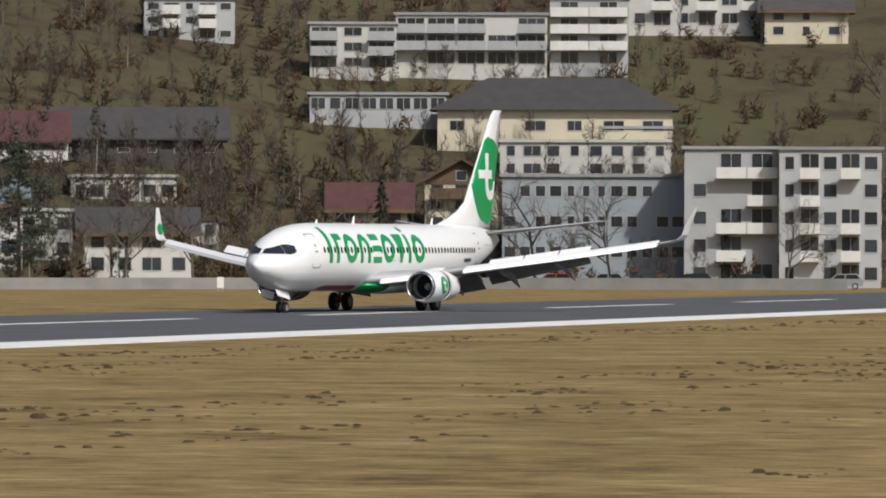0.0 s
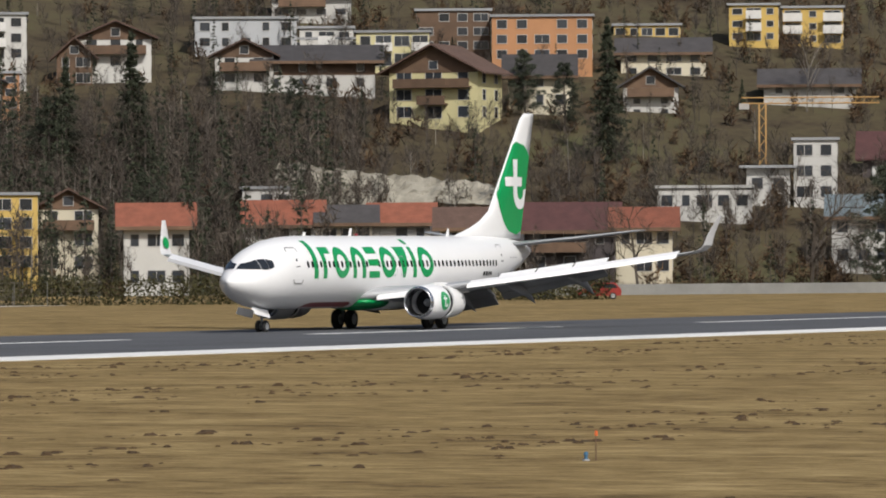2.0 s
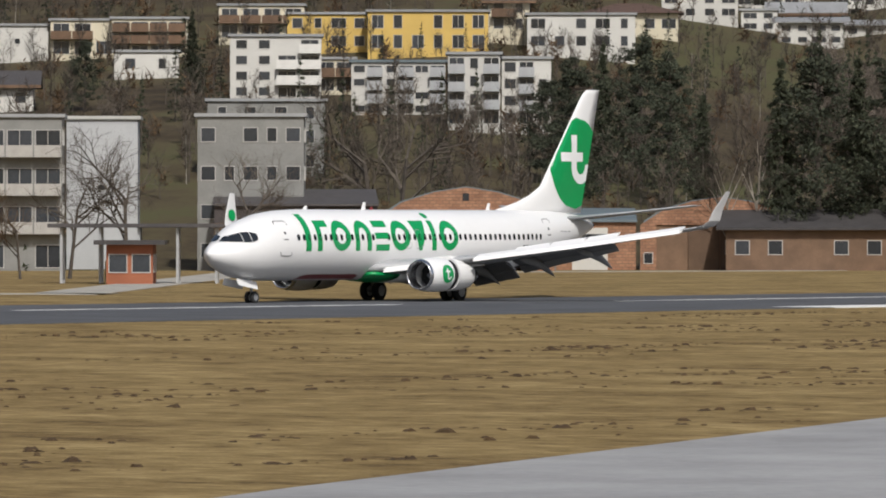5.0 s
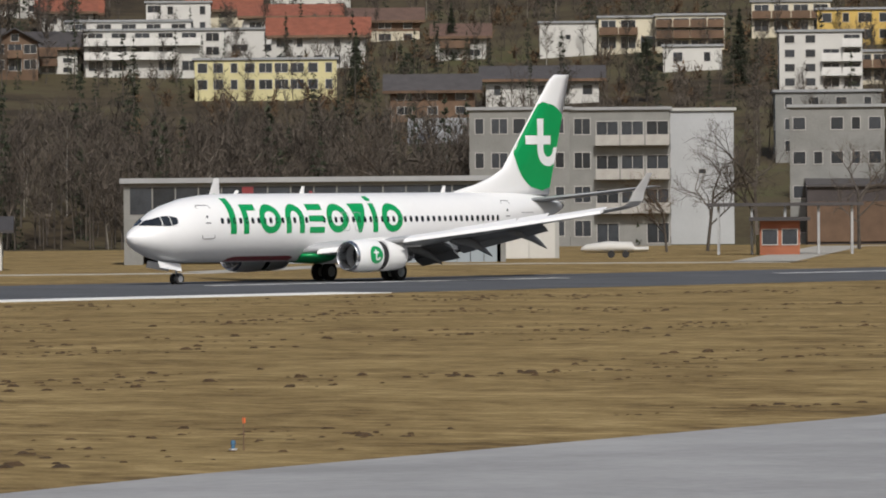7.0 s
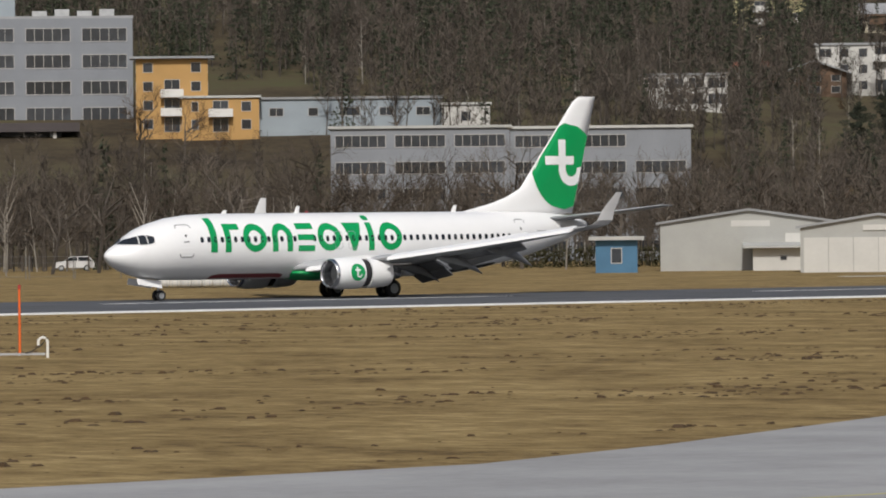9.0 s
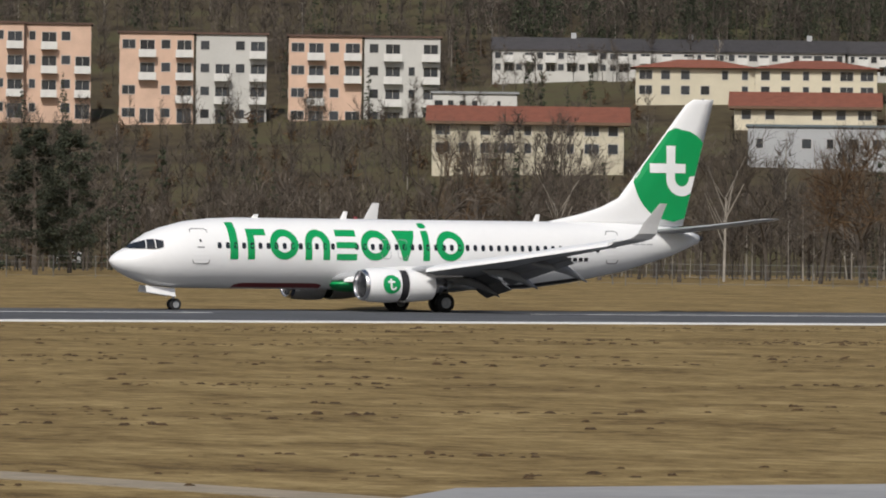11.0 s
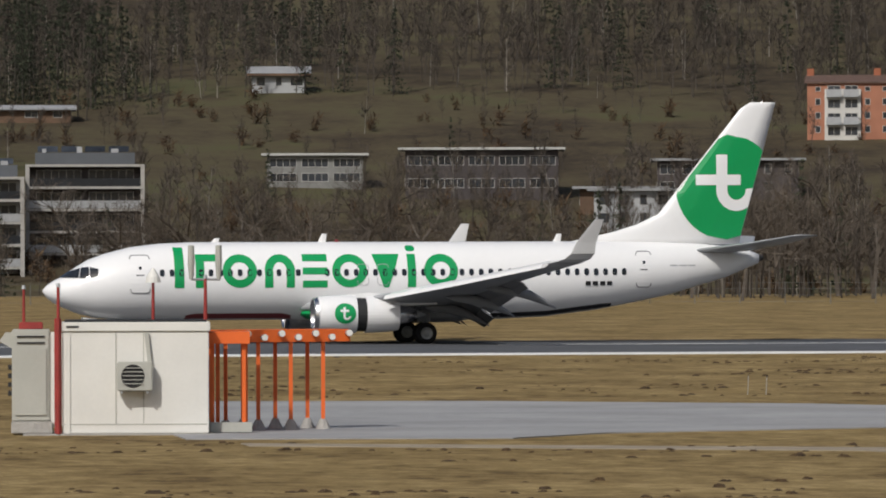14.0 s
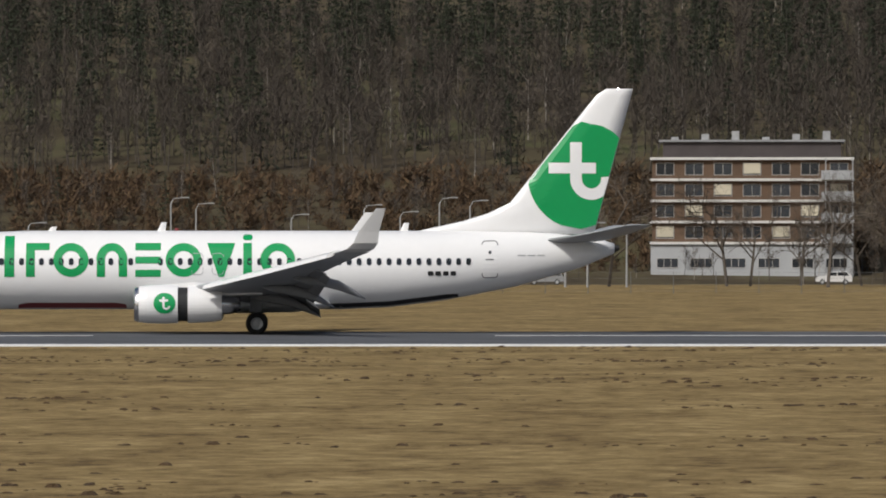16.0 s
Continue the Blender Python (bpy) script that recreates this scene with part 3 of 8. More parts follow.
        part("reverser_gap", nac(0, 0, 0, 0, [(15.7, 0.95), (16.35, 0.95)]), DARK, cowl, "open dark reverser cascade")
        part("reverser_sleeve", nac(0, 0, 0, 0, [(16.26, 0.9), (16.24, 1.05), (16.9, 1.03), (17.6, 0.97), (17.95, 0.9), (17.93, 0.82), (17.1, 0.8)]), WHITE, cowl, "slid back reverser sleeve")
        part("core_nozzle", nac(0, 0, 0, 0, [(17.4, 0.62), (18.3, 0.55), (18.9, 0.4), (18.88, 0.34)]), METAL, cowl, "", smooth=True)
        part("exhaust_plug", tube([(18.3 - 18, s * 4.83, 1.53), (18.9 - 18, s * 4.83, 1.53), (19.4 - 18, s * 4.83, 1.53)], [0.3, 0.22, 0.03], 14), STEEL, cowl)
        part("pylon", loft([[(x - 18, s * 4.83 + w, z) for w, z in ((-h, zl), (h, zl), (h * 0.8, zh), (-h * 0.8, zh))] for x, h, zl, zh in ((15.0, 0.08, 2.3, 2.55), (16.5, 0.2, 2.25, 2.65), (18.3, 0.22, 2.0, 2.55), (20.0, 0.06, 2.05, 2.3))]), WHITE, cowl)

        def on_cowl(quads, r_off, material, name):
            verts, faces = [], []
            for q in quads:
                faces.append(tuple(range(len(verts), len(verts) + len(q))) if s == -1 else tuple(range(len(verts), len(verts) + len(q)))[::-1])
                for x, v in q:
                    r = float(np.interp(x, [14.2, 14.9, 15.3, 15.74], [1.06, 1.09, 1.085, 1.06])) * 0.93 + r_off
                    a = v / 1.0
                    verts.append((x - 18, s * (4.83 + r * math.cos(a)), 1.53 + (r if a > 0 else r * 0.94) * math.sin(a)))
            mesh_part(name, verts, faces, material, cowl)
        ring = [q for r1, r0 in ((0.55, 0.42), (0.42, 0.28), (0.28, 0.14), (0.14, 0.0)) for q in ring_quads(15.08, 0.08, r1, r1, r1 - r0, r1 - r0, n=28)]
        on_cowl(ring, 0.014, GREEN, "engine_disc")
        on_cowl(grid_quads(14.97, 15.09, -0.1, 0.4, 1, 5) + grid_quads(14.82, 15.26, 0.16, 0.27, 3, 1) + ring_quads(15.17, -0.06, 0.2, 0.2, 0.11, 0.11, 180, 360, 10), 0.024, WHITE, "engine_mark")
        # main gear
        strut = part("main_gear_leg", tube([(19.7 - 18, s * 2.86, 0.56), (19.65 - 18, s * 2.9, 1.2), (19.6 - 18, s * 3.0, 2.2)], [0.1, 0.11, 0.15], 12), STEEL, body, "steel landing gear leg")
        part("axle", tube([(19.7 - 18, s * 2.4, 0.56), (19.7 - 18, s * 3.32, 0.56)], [0.08, 0.08], 10), STEEL, strut)
        part("gear_door", box(19.35 - 18, 19.95 - 18, s * 3.12 - 0.02, s * 3.12 + 0.02, 1.15, 2.0, 0.01), FLAP, strut)
        for o in (-0.43, 0.43):
            wheel(body, 19.7 - 18, s * 2.86 + o, 0.56, 0.56, 0.4)
    # nose gear
    leg = part("nose_gear_leg", tube([(4.3 - 18, 0, 0.34), (4.2 - 18, 0, 1.4)], [0.07, 0.1], 12), STEEL, body, "steel nose gear leg")
    part("axle", tube([(4.3 - 18, -0.3, 0.34), (4.3 - 18, 0.3, 0.34)], [0.05, 0.05], 10), STEEL, leg)
    for s in (-1, 1):
        part("nose_gear_door", loft([[(x - 18, s * yy + w, z) for x, yy, z in ((2.35, 0.42, 1.42), (4.15, 0.42, 1.22), (4.15, 0.56, 0.78), (2.35, 0.56, 1.04))] for w in (-0.02, 0.02)]), WHITE, leg, "white nose gear door")
        wheel(body, 4.3 - 18, s * 0.2, 0.34, 0.34, 0.2)
    part("taxi_light", tube([(4.05 - 18, 0, 1.15), (3.97 - 18, 0, 1.13)], [0.06, 0.09], 12), METAL, leg)
    return body


def wheel(body, x, y, z, r, w):
    prof = [(0.55, -0.5), (0.86, -0.5), (0.97, -0.36), (1.0, -0.15), (1.0, 0.15), (0.97, 0.36), (0.86, 0.5), (0.55, 0.5)]
    rings = [[(x + r * k * math.cos(a), y + w * o, z + r * k * math.sin(a)) for a in (i * math.tau / 32 for i in range(32))] for k, o in prof]
    t = part("wheel", loft(rings, caps=False), RUBBER, body, "black tyre with a pale rim", smooth=True)
    rings = [[(x + r * k * math.cos(a), y + w * o, z + r * k * math.sin(a)) for a in (i * math.tau / 24 for i in range(24))] for k, o in ((0.1, -0.46), (0.32, -0.38), (0.5, -0.46), (0.57, -0.48), (0.57, 0.48), (0.5, 0.46), (0.32, 0.38), (0.1, 0.46))]
    part("rim", loft(rings), STEEL, t, "pale metal rim")


airliner = build_airliner()


# ---- building kit ----
def brick_mat(name, light, dark, joint, w, h):
    """Rough blockwork: courses of blocks in two tones with dark joints and stains."""
    m = mat(name, light, 0.9, vary=0.3, size=1.6, bump=0.25)
    nt = m.node_tree
    b = nt.nodes["Principled BSDF"]
    co = nt.nodes["Texture Coordinate"]
    mp = nt.nodes.new("ShaderNodeMapping")
    mp.inputs["Rotation"].default_value = (radians(90), 0, 0)
    br = nt.nodes.new("ShaderNodeTexBrick")
    br.inputs["Scale"].default_value = 1.0
    br.inputs["Brick Width"].default_value, br.inputs["Row Height"].default_value, br.inputs["Mortar Size"].default_value = w, h, 0.035
    for k, c in (("Color1", light), ("Color2", dark), ("Mortar", joint)):
        br.inputs[k].default_value = (*c, 1)
    nt.links.new(co.outputs["Object"], mp.inputs["Vector"])
    nt.links.new(mp.outputs[0], br.inputs["Vector"])
    mx = nt.nodes.new("ShaderNodeMix")
    mx.data_type, mx.blend_type = "RGBA", "MIX"
    mx.inputs["Factor"].default_value = 0.6
    nt.links.new(nt.nodes["Color Ramp"].outputs[0], mx.inputs[6])
    nt.links.new(br.outputs["Color"], mx.inputs[7])
    nt.links.new(mx.outputs[2], b.inputs["Base Color"])
    return m


WALLS = {
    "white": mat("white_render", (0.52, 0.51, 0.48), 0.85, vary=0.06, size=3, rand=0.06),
    "cream": mat("cream_render", (0.56, 0.51, 0.39), 0.85, vary=0.07, size=3, rand=0.08),
    "yellow": mat("yellow_render", (0.55, 0.38, 0.11), 0.85, vary=0.07, size=3),
    "pale_yellow": mat("pale_yellow_render", (0.56, 0.51, 0.28), 0.85, vary=0.07, size=3),
    "orange": mat("orange_render", (0.42, 0.21, 0.10), 0.85, vary=0.08, size=3),
    "ochre": mat("ochre_render", (0.42, 0.25, 0.09), 0.85, vary=0.08, size=3),
    "grey": mat("grey_render", (0.38, 0.39, 0.40), 0.85, vary=0.07, size=3, rand=0.08),
    "dark": mat("dark_cladding", (0.06, 0.05, 0.05), 0.8, vary=0.15, size=2, rand=0.15),
    "wood": mat("weathered_wood", (0.13, 0.08, 0.05), 0.85, vary=0.2, size=1.5, rand=0.2),
    "brick": mat("red_brick", (0.30, 0.105, 0.055), 0.9, vary=0.15, size=1.5, bump=0.2),
    "hangar_brick": brick_mat("hangar_brick", (0.33, 0.175, 0.105), (0.19, 0.088, 0.052), (0.085, 0.06, 0.045), 0.62, 0.3),
    "tin": mat("grey_sheet_metal", (0.34, 0.34, 0.32), 0.6, vary=0.06, size=2),
    "green": mat("green_render", (0.16, 0.28, 0.20), 0.85, vary=0.1, size=2),
    "blue": mat("blue_panel", (0.05, 0.14, 0.24), 0.6, vary=0.1, size=2),
    "blue_grey": mat("blue_grey_render", (0.27, 0.31, 0.34), 0.8, vary=0.07, size=3),
    "slate_panel": mat("dark_grey_panel", (0.085, 0.093, 0.105), 0.6, vary=0.1, size=3),
    "office_panel": mat("office_grey_panel", (0.20, 0.213, 0.235), 0.6, vary=0.08, size=3),
    "salmon": mat("salmon_render", (0.58, 0.40, 0.30), 0.85, vary=0.1, size=2),
    "concrete": mat("stained_concrete", (0.21, 0.21, 0.20), 0.9, vary=0.15, size=2.5, bump=0.1),
    "terra": mat("terracotta_render", (0.35, 0.15, 0.09), 0.85, vary=0.1, size=2),
}
ROOFS = {
    "dark": mat("dark_roof", (0.055, 0.05, 0.05), 0.8, vary=0.2, size=1.2, bump=0.2, rand=0.2),
    "brown": mat("brown_tile_roof", (0.10, 0.06, 0.045), 0.85, vary=0.2, size=1.0, bump=0.3, rand=0.2),
    "red": mat("red_tile_roof", (0.215, 0.072, 0.042), 0.85, vary=0.2, size=1.0, bump=0.3, rand=0.15),
    "maroon": mat("maroon_roof", (0.075, 0.03, 0.028), 0.8, vary=0.2, size=1.0, bump=0.2),
    "grey": mat("grey_roof", (0.26, 0.265, 0.27), 0.75, vary=0.12, size=2.0, rand=0.15),
    "pale": mat("pale_roof", (0.42, 0.42, 0.40), 0.75, vary=0.1, size=2.0, rand=0.1),
    "slate": mat("blue_slate_roof", (0.12, 0.15, 0.165), 0.7, vary=0.12, size=2.0),
}
FRAME = mat("window_frame_white", (0.42, 0.41, 0.39), 0.6, vary=0.05, size=1)
PANE = mat("window_pane", (0.035, 0.04, 0.048), 0.12, vary=0.3, size=1.5, rand=0.4)
RAIL = mat("balcony_white", (0.62, 0.61, 0.58), 0.8, vary=0.08, size=1.5)
BALUSTER = mat("grey_balustrade", (0.34, 0.35, 0.36), 0.5, vary=0.1, size=1.0)
CONC = mat("bare_concrete", (0.37, 0.355, 0.33), 0.9, vary=0.14, size=1.5, bump=0.2)
shared = {}


def shared_mesh(key, make, mats):
    """One mesh for all pieces that look alike."""
    if key not in shared:
        bm = make()
        me = bpy.data.meshes.new(key[0])
        bm.to_mesh(me)
        bm.free()
        for m in mats:
            me.materials.append(m)
        shared[key] = me
    return shared[key]


def piece(name, me, parent, x, y, z, rz=0.0):
    ob = new(name, me)
    ob.parent = parent
    ob.matrix_basis = pose(x, y, z, 0, 0, rz)
    return ob


def window_mesh(w, h):
    w, h = round(w, 1), round(h, 1)

    def make():
        bm = bmesh.new()
        t, n = 0.07, max(1, round(w / 1.0))
        xs = [-w / 2]
        for k in range(n):
            a, b = -w / 2 + w * k / n, -w / 2 + w * (k + 1) / n
            xs += [a + (t if k == 0 else t * 0.4), b - (t if k == n - 1 else t * 0.4)]
        xs.append(w / 2)
        zs = [0, t, h - t, h]
        front = [[bm.verts.new((x, -0.06, z)) for x in xs] for z in zs]
        for j in range(3):
            for i in range(len(xs) - 1):
                if j == 1 and i % 2 == 1:
                    c = (front[1][i], front[1][i + 1], front[2][i + 1], front[2][i])
                    back = [bm.verts.new((v.co.x, -0.015, v.co.z)) for v in c]
                    for q in range(4):
                        bm.faces.new((c[q], c[(q + 1) % 4], back[(q + 1) % 4], back[q]))
                    bm.faces.new(back).material_index = 1
                else:
                    bm.faces.new((front[j][i], front[j][i + 1], front[j + 1][i + 1], front[j + 1][i]))
        rim = front[0] + [r[-1] for r in front[1:]] + front[3][-2::-1] + [front[2][0], front[1][0]]
        wall = [bm.verts.new((v.co.x, 0.0, v.co.z)) for v in rim]
        for q in range(len(rim)):
            bm.faces.new((rim[q], wall[q], wall[(q + 1) % len(rim)], rim[(q + 1) % len(rim)]))
        return bm
    return shared_mesh(("window", w, h), make, [FRAME, PANE])


def balcony_mesh(w, d, solid, key):
    """A slab with its parapet, in one piece."""
    w = round(w, 1)

    def make():
        t = 0.1 if solid else 0.05
        prof = [(-d, -0.18), (0, -0.18), (0, 0), (-d + t, 0), (-d + t, 0.95), (-d, 0.95)]
        return loft([[(sx, p, z) for p, z in prof] for sx in (-w / 2, w / 2)])
    return shared_mesh(("balcony", w, d, solid, key), make, [{"rail": RAIL if solid else BALUSTER, "wood": WALLS["wood"], "conc": CONC}[key]])


def gable_roof(w, d, h, rise, over, along_x=True):
    """A pitched roof of real thickness; the ridge runs along x or along y."""
    a, b = (w / 2 + over, d / 2 + over) if along_x else (d / 2 + over, w / 2 + over)
    drop = rise * over / max(b - over, 0.1)
    t = 0.22
    prof = [(-b, h - drop), (0, h + rise), (b, h - drop), (b, h - drop + t), (0, h + rise + t * 1.15), (-b, h - drop + t)]
    rings = [[(s * a, p, z) if along_x else (p, s * a, z) for p, z in prof] for s in (-1, 1)]
    return loft(rings)


def hip_roof(w, d, h, rise, over):
    a, b = w / 2 + over, d / 2 + over
    r = max(a - b, 0.3)
    bm = bmesh.new()
    lo = [bm.verts.new(p) for p in ((-a, -b, h), (a, -b, h), (a, b, h), (-a, b, h))]
    hi = [bm.verts.new(p) for p in ((-r, 0, h + rise), (r, 0, h + rise))]
    for f in ((lo[0], lo[1], hi[1], hi[0]), (lo[1], lo[2], hi[1]), (lo[2], lo[3], hi[0], hi[1]), (lo[3], lo[0], hi[0]), (lo[3], lo[2], lo[1], lo[0])):
        bm.faces.new(f)
    return bm


def gable_walls(w, d, h, rise, along_x, base):
    prof = [(-0.5, base), (0.5, base), (0.5, h), (0, h + rise), (-0.5, h)]
    if along_x:
        return loft([[(s * w / 2, p * d, z) for p, z in prof] for s in (-1, 1)])
    return loft([[(p * w, s * d / 2, z) for p, z in prof] for s in (-1, 1)])


def house(name, label, category, x, y, z, rz, w, d, h, wall="white", roof="brown", style="gable", rise=2.0, floors=2, bays=3, win=(1.4, 1.4), balcony="", turn=False, over=0.9, chimney=False, group="", upper=""):
    """A building: walls, roof, each window, balconies. Its front looks along -y of its own space."""
    e = thing(name, label, category, pose(x, y, z, 0, 0, rz), group)
    low = min(height(*(pose(x, y, 0, 0, 0, rz) @ Vector((i * w / 2, j * d / 2, 0))).xy) for i in (-1, 1) for j in (-1, 1))
    base = min(low - z, 0.0) - 0.5
    ax = not turn
    if style == "gable":
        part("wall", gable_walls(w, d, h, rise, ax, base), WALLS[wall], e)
        part("roof", gable_roof(w, d, h, rise, over, ax), ROOFS[roof], e, "%s pitched roof" % roof)
    elif style == "hip":
        part("wall", box(-w / 2, w / 2, -d / 2, d / 2, base, h - 0.004), WALLS[wall], e)
        part("roof", hip_roof(w, d, h, rise, over), ROOFS[roof], e, "%s hipped roof" % roof)
    elif style == "mono":
        part("wall", loft([[(s * w / 2, p, zz) for p, zz in ((-d / 2, base), (d / 2, base), (d / 2, h + rise), (-d / 2, h))] for s in (-1, 1)]), WALLS[wall], e)
        part("roof", loft([[(s * (w / 2 + over), p, zz) for p, zz in ((-d / 2 - over, h - 0.05), (d / 2 + over, h + rise + 0.05), (d / 2 + over, h + rise + 0.25), (-d / 2 - over, h + 0.15))] for s in (-1, 1)]), ROOFS[roof], e, "%s lean-to roof" % roof)
    else:
        part("wall", box(-w / 2, w / 2, -d / 2, d / 2, base, h), WALLS[wall], e)
        bm = bmesh.new()
        add_box(bm, -w / 2 - over, w / 2 + over, -d / 2 - over, d / 2 + over, h + 0.003, h + 0.32)
        part("roof", bm, ROOFS[roof], e, "flat %s roof" % roof)
    if upper:
        part("upper_wall", box(-w / 2 - 0.06, w / 2 + 0.06, -d / 2 - 0.06, d / 2 + 0.06, h * (1 - 1.0 / floors), h - 0.1), WALLS[upper], e, "%s clad upper storey" % upper)
    skin = 0.065 if upper else 0.0
    fh = h / floors
    ww, wh = win
    wh = min(wh, fh - 0.75) if fh > 1.6 else fh * 0.6
    wm = window_mesh(min(ww, w / bays * 0.85), wh)
    seed = int(abs(x * 13.7 + y * 5.3)) % 97
    for f in range(floors):
        for b in range(bays):
            luck = (seed + b * 29 + (b * b) * 7) % 11
            if bays > 2 and (luck + f * 3) % 13 == 0:
                continue
            bx = -w / 2 + w * (b + 0.5) / bays
            has = balcony and str(b % 10) in balcony.split("/")[0]
            piece("window", window_mesh(min(ww * 1.6, w / bays * 0.9), min(fh - 0.55, 2.2)) if has else window_mesh(min(ww * (0.72, 1.0, 1.0, 1.45)[luck % 4], w / bays * 0.85), wh), e, bx, -d / 2 - (skin if f == floors - 1 else 0), f * fh + (0.25 if has else (fh - wh) * 0.55))
            if has and f > 0:
                key = balcony.split("/")[1] if "/" in balcony else "rail"
                piece("balcony", balcony_mesh(w / bays * 0.96, 1.3, key != "open", "rail" if key == "open" else key), e, bx, -d / 2, f * fh + 0.02)
        nb = max(1, int(d / max(w / bays, 2.5)))
        for s in (-1, 1):
            for b in range(nb):
                piece("window", wm, e, s * w / 2, -d / 2 + d * (b + 0.5) / nb, f * fh + (fh - wh) * 0.55, 90 * s)
    if style == "gable" and name == "house":
        if turn:
            tri = [(-w / 2 + 0.02, h - 0.4), (w / 2 - 0.02, h - 0.4), (w / 2 - 0.02, h - 0.02), (0, h + rise - 0.04), (-w / 2 + 0.02, h - 0.02)]
            part("gable_cladding", loft([[(px, yy, pz) for px, pz in tri] for yy in (-d / 2 - 0.07, -d / 2 - 0.003)]), WALLS["wood"], e, "dark timber gable boarding")
            piece("window", window_mesh(1.2, 1.1), e, 0, -d / 2 - 0.072, h)
            if floors > 1 and wall != "wood":
                piece("balcony", balcony_mesh(w * 0.86, 1.2, True, "wood"), e, 0, -d / 2 - 0.003, (floors - 1) * fh)
        else:
            drop = rise * over / max(d / 2, 0.1)
            part("fascia", box(-w / 2 - over, w / 2 + over, -d / 2 - over - 0.08, -d / 2 - over - 0.003, h - drop - 0.12, h - drop + 0.26), WALLS["wood"], e, "dark timber eaves board")
            if seed % 3 == 0 and floors > 1:
                piece("balcony", balcony_mesh(w * 0.6, 1.2, True, "wood"), e, -w * 0.12, -d / 2 - 0.07, (floors - 1) * fh)
    if chimney:
        part("chimney", box(w * 0.2 - 0.4, w * 0.2 + 0.4, -0.4, 0.4, h, h + (rise if style != "flat" else 0.4) + 1.0), WALLS["grey"], e)
    return e


# ---- trees ----
BARK = mat("bark", (0.085, 0.071, 0.058), 0.95, vary=0.3, size=0.4, bump=0.4)
BIRCH = mat("pale_bark", (0.27, 0.245, 0.21), 0.9, vary=0.3, size=0.5)
TWIG = leaf_mat("bare_twigs", (0.042, 0.035, 0.028), (0.132, 0.110, 0.09))
TWIG_RED = leaf_mat("reddish_twigs", (0.045, 0.028, 0.018), (0.13, 0.085, 0.047))
NEEDLE = leaf_mat("conifer_needles", (0.024, 0.030, 0.019), (0.066, 0.074, 0.046))
PINE = leaf_mat("pine_needles", (0.026, 0.032, 0.022), (0.070, 0.078, 0.052))


def stick(v, f, a, b, ra, rb):
    """A three sided tapering stick from a to b."""
    d = b - a
    n = np.linalg.norm(d)
    if n < 1e-6:
        return
    d = d / n
    p = np.cross(d, (0.31, 0.52, 0.79))
    p /= np.linalg.norm(p)
    q = np.cross(d, p)
    k = len(v)
    for r, c in ((ra, a), (rb, b)):
        for i in range(3):
            an = i * 2.0944
            v.append(c + (p * math.cos(an) + q * math.sin(an)) * r)
    for i in range(3):
        f.append((k + i, k + (i + 1) % 3, k + 3 + (i + 1) % 3, k + 3 + i))


def bare_template(rng, height_m, spread, levels, kids, lean=0.5, girth=1.0):
    """A leafless tree of unit count: trunk and limbs, then a cloud of twigs."""
    tv, tf, cv, cf = [], [], [], []

    def grow(a, d, ln, r, lv):
        bend_d = d + rng.normal(0, 0.10, 3)
        bend_d /= np.linalg.norm(bend_d)
        b = a + bend_d * ln
        if lv >= levels:
            k, p = len(cv), np.cross(bend_d, (0.31, 0.52, 0.79)) * r * 1.5
            cv.extend((a - p, a + p, b))
            cf.append((k, k + 1, k + 2))
            return
        stick(*((tv, tf) if lv < 2 else (cv, cf)), a, b, r, r * 0.62)
        n = kids[lv]
        for i in range(n):
            s = 0.45 + 0.55 * (i + 1) / n if lv else 0.35 + 0.65 * (i + 1) / n
            base = a + (b - a) * s
            out = rng.normal(0, 1, 3)
            out -= bend_d * out.dot(bend_d)
            out /= np.linalg.norm(out) + 1e-9
            nd = bend_d * (1 - spread * 0.75) + out * spread + np.array([0, 0, lean * 0.25])
            nd /= np.linalg.norm(nd)
            grow(base, nd, ln * rng.uniform(0.5, 0.75) * (1 if lv else 0.85), r * 0.5, lv + 1)
    grow(np.zeros(3), np.array([0, 0, 1.0]), height_m * 0.55, height_m * 0.019 * girth, 0)
    return np.array(tv), tf, np.array(cv), cf


def tufts(rng, centres, radii, per, size):
    """Needles: small loose triangles scattered through clumps."""
    n = len(centres) * per
    d = rng.normal(0, 1, (n, 3))
    d /= np.linalg.norm(d, axis=1)[:, None]
    p = np.repeat(centres, per, 0) + d * np.repeat(radii, per, 0) * rng.uniform(0.35, 1.0, (n, 1)) ** 0.6
    u, w = rng.normal(0, size, (n, 3)), rng.normal(0, size, (n, 3))
    v = np.stack([p - u * 0.5, p + u * 0.5, p + w], 1).reshape(-1, 3)
    return v, [(3 * i, 3 * i + 1, 3 * i + 2) for i in range(n)]


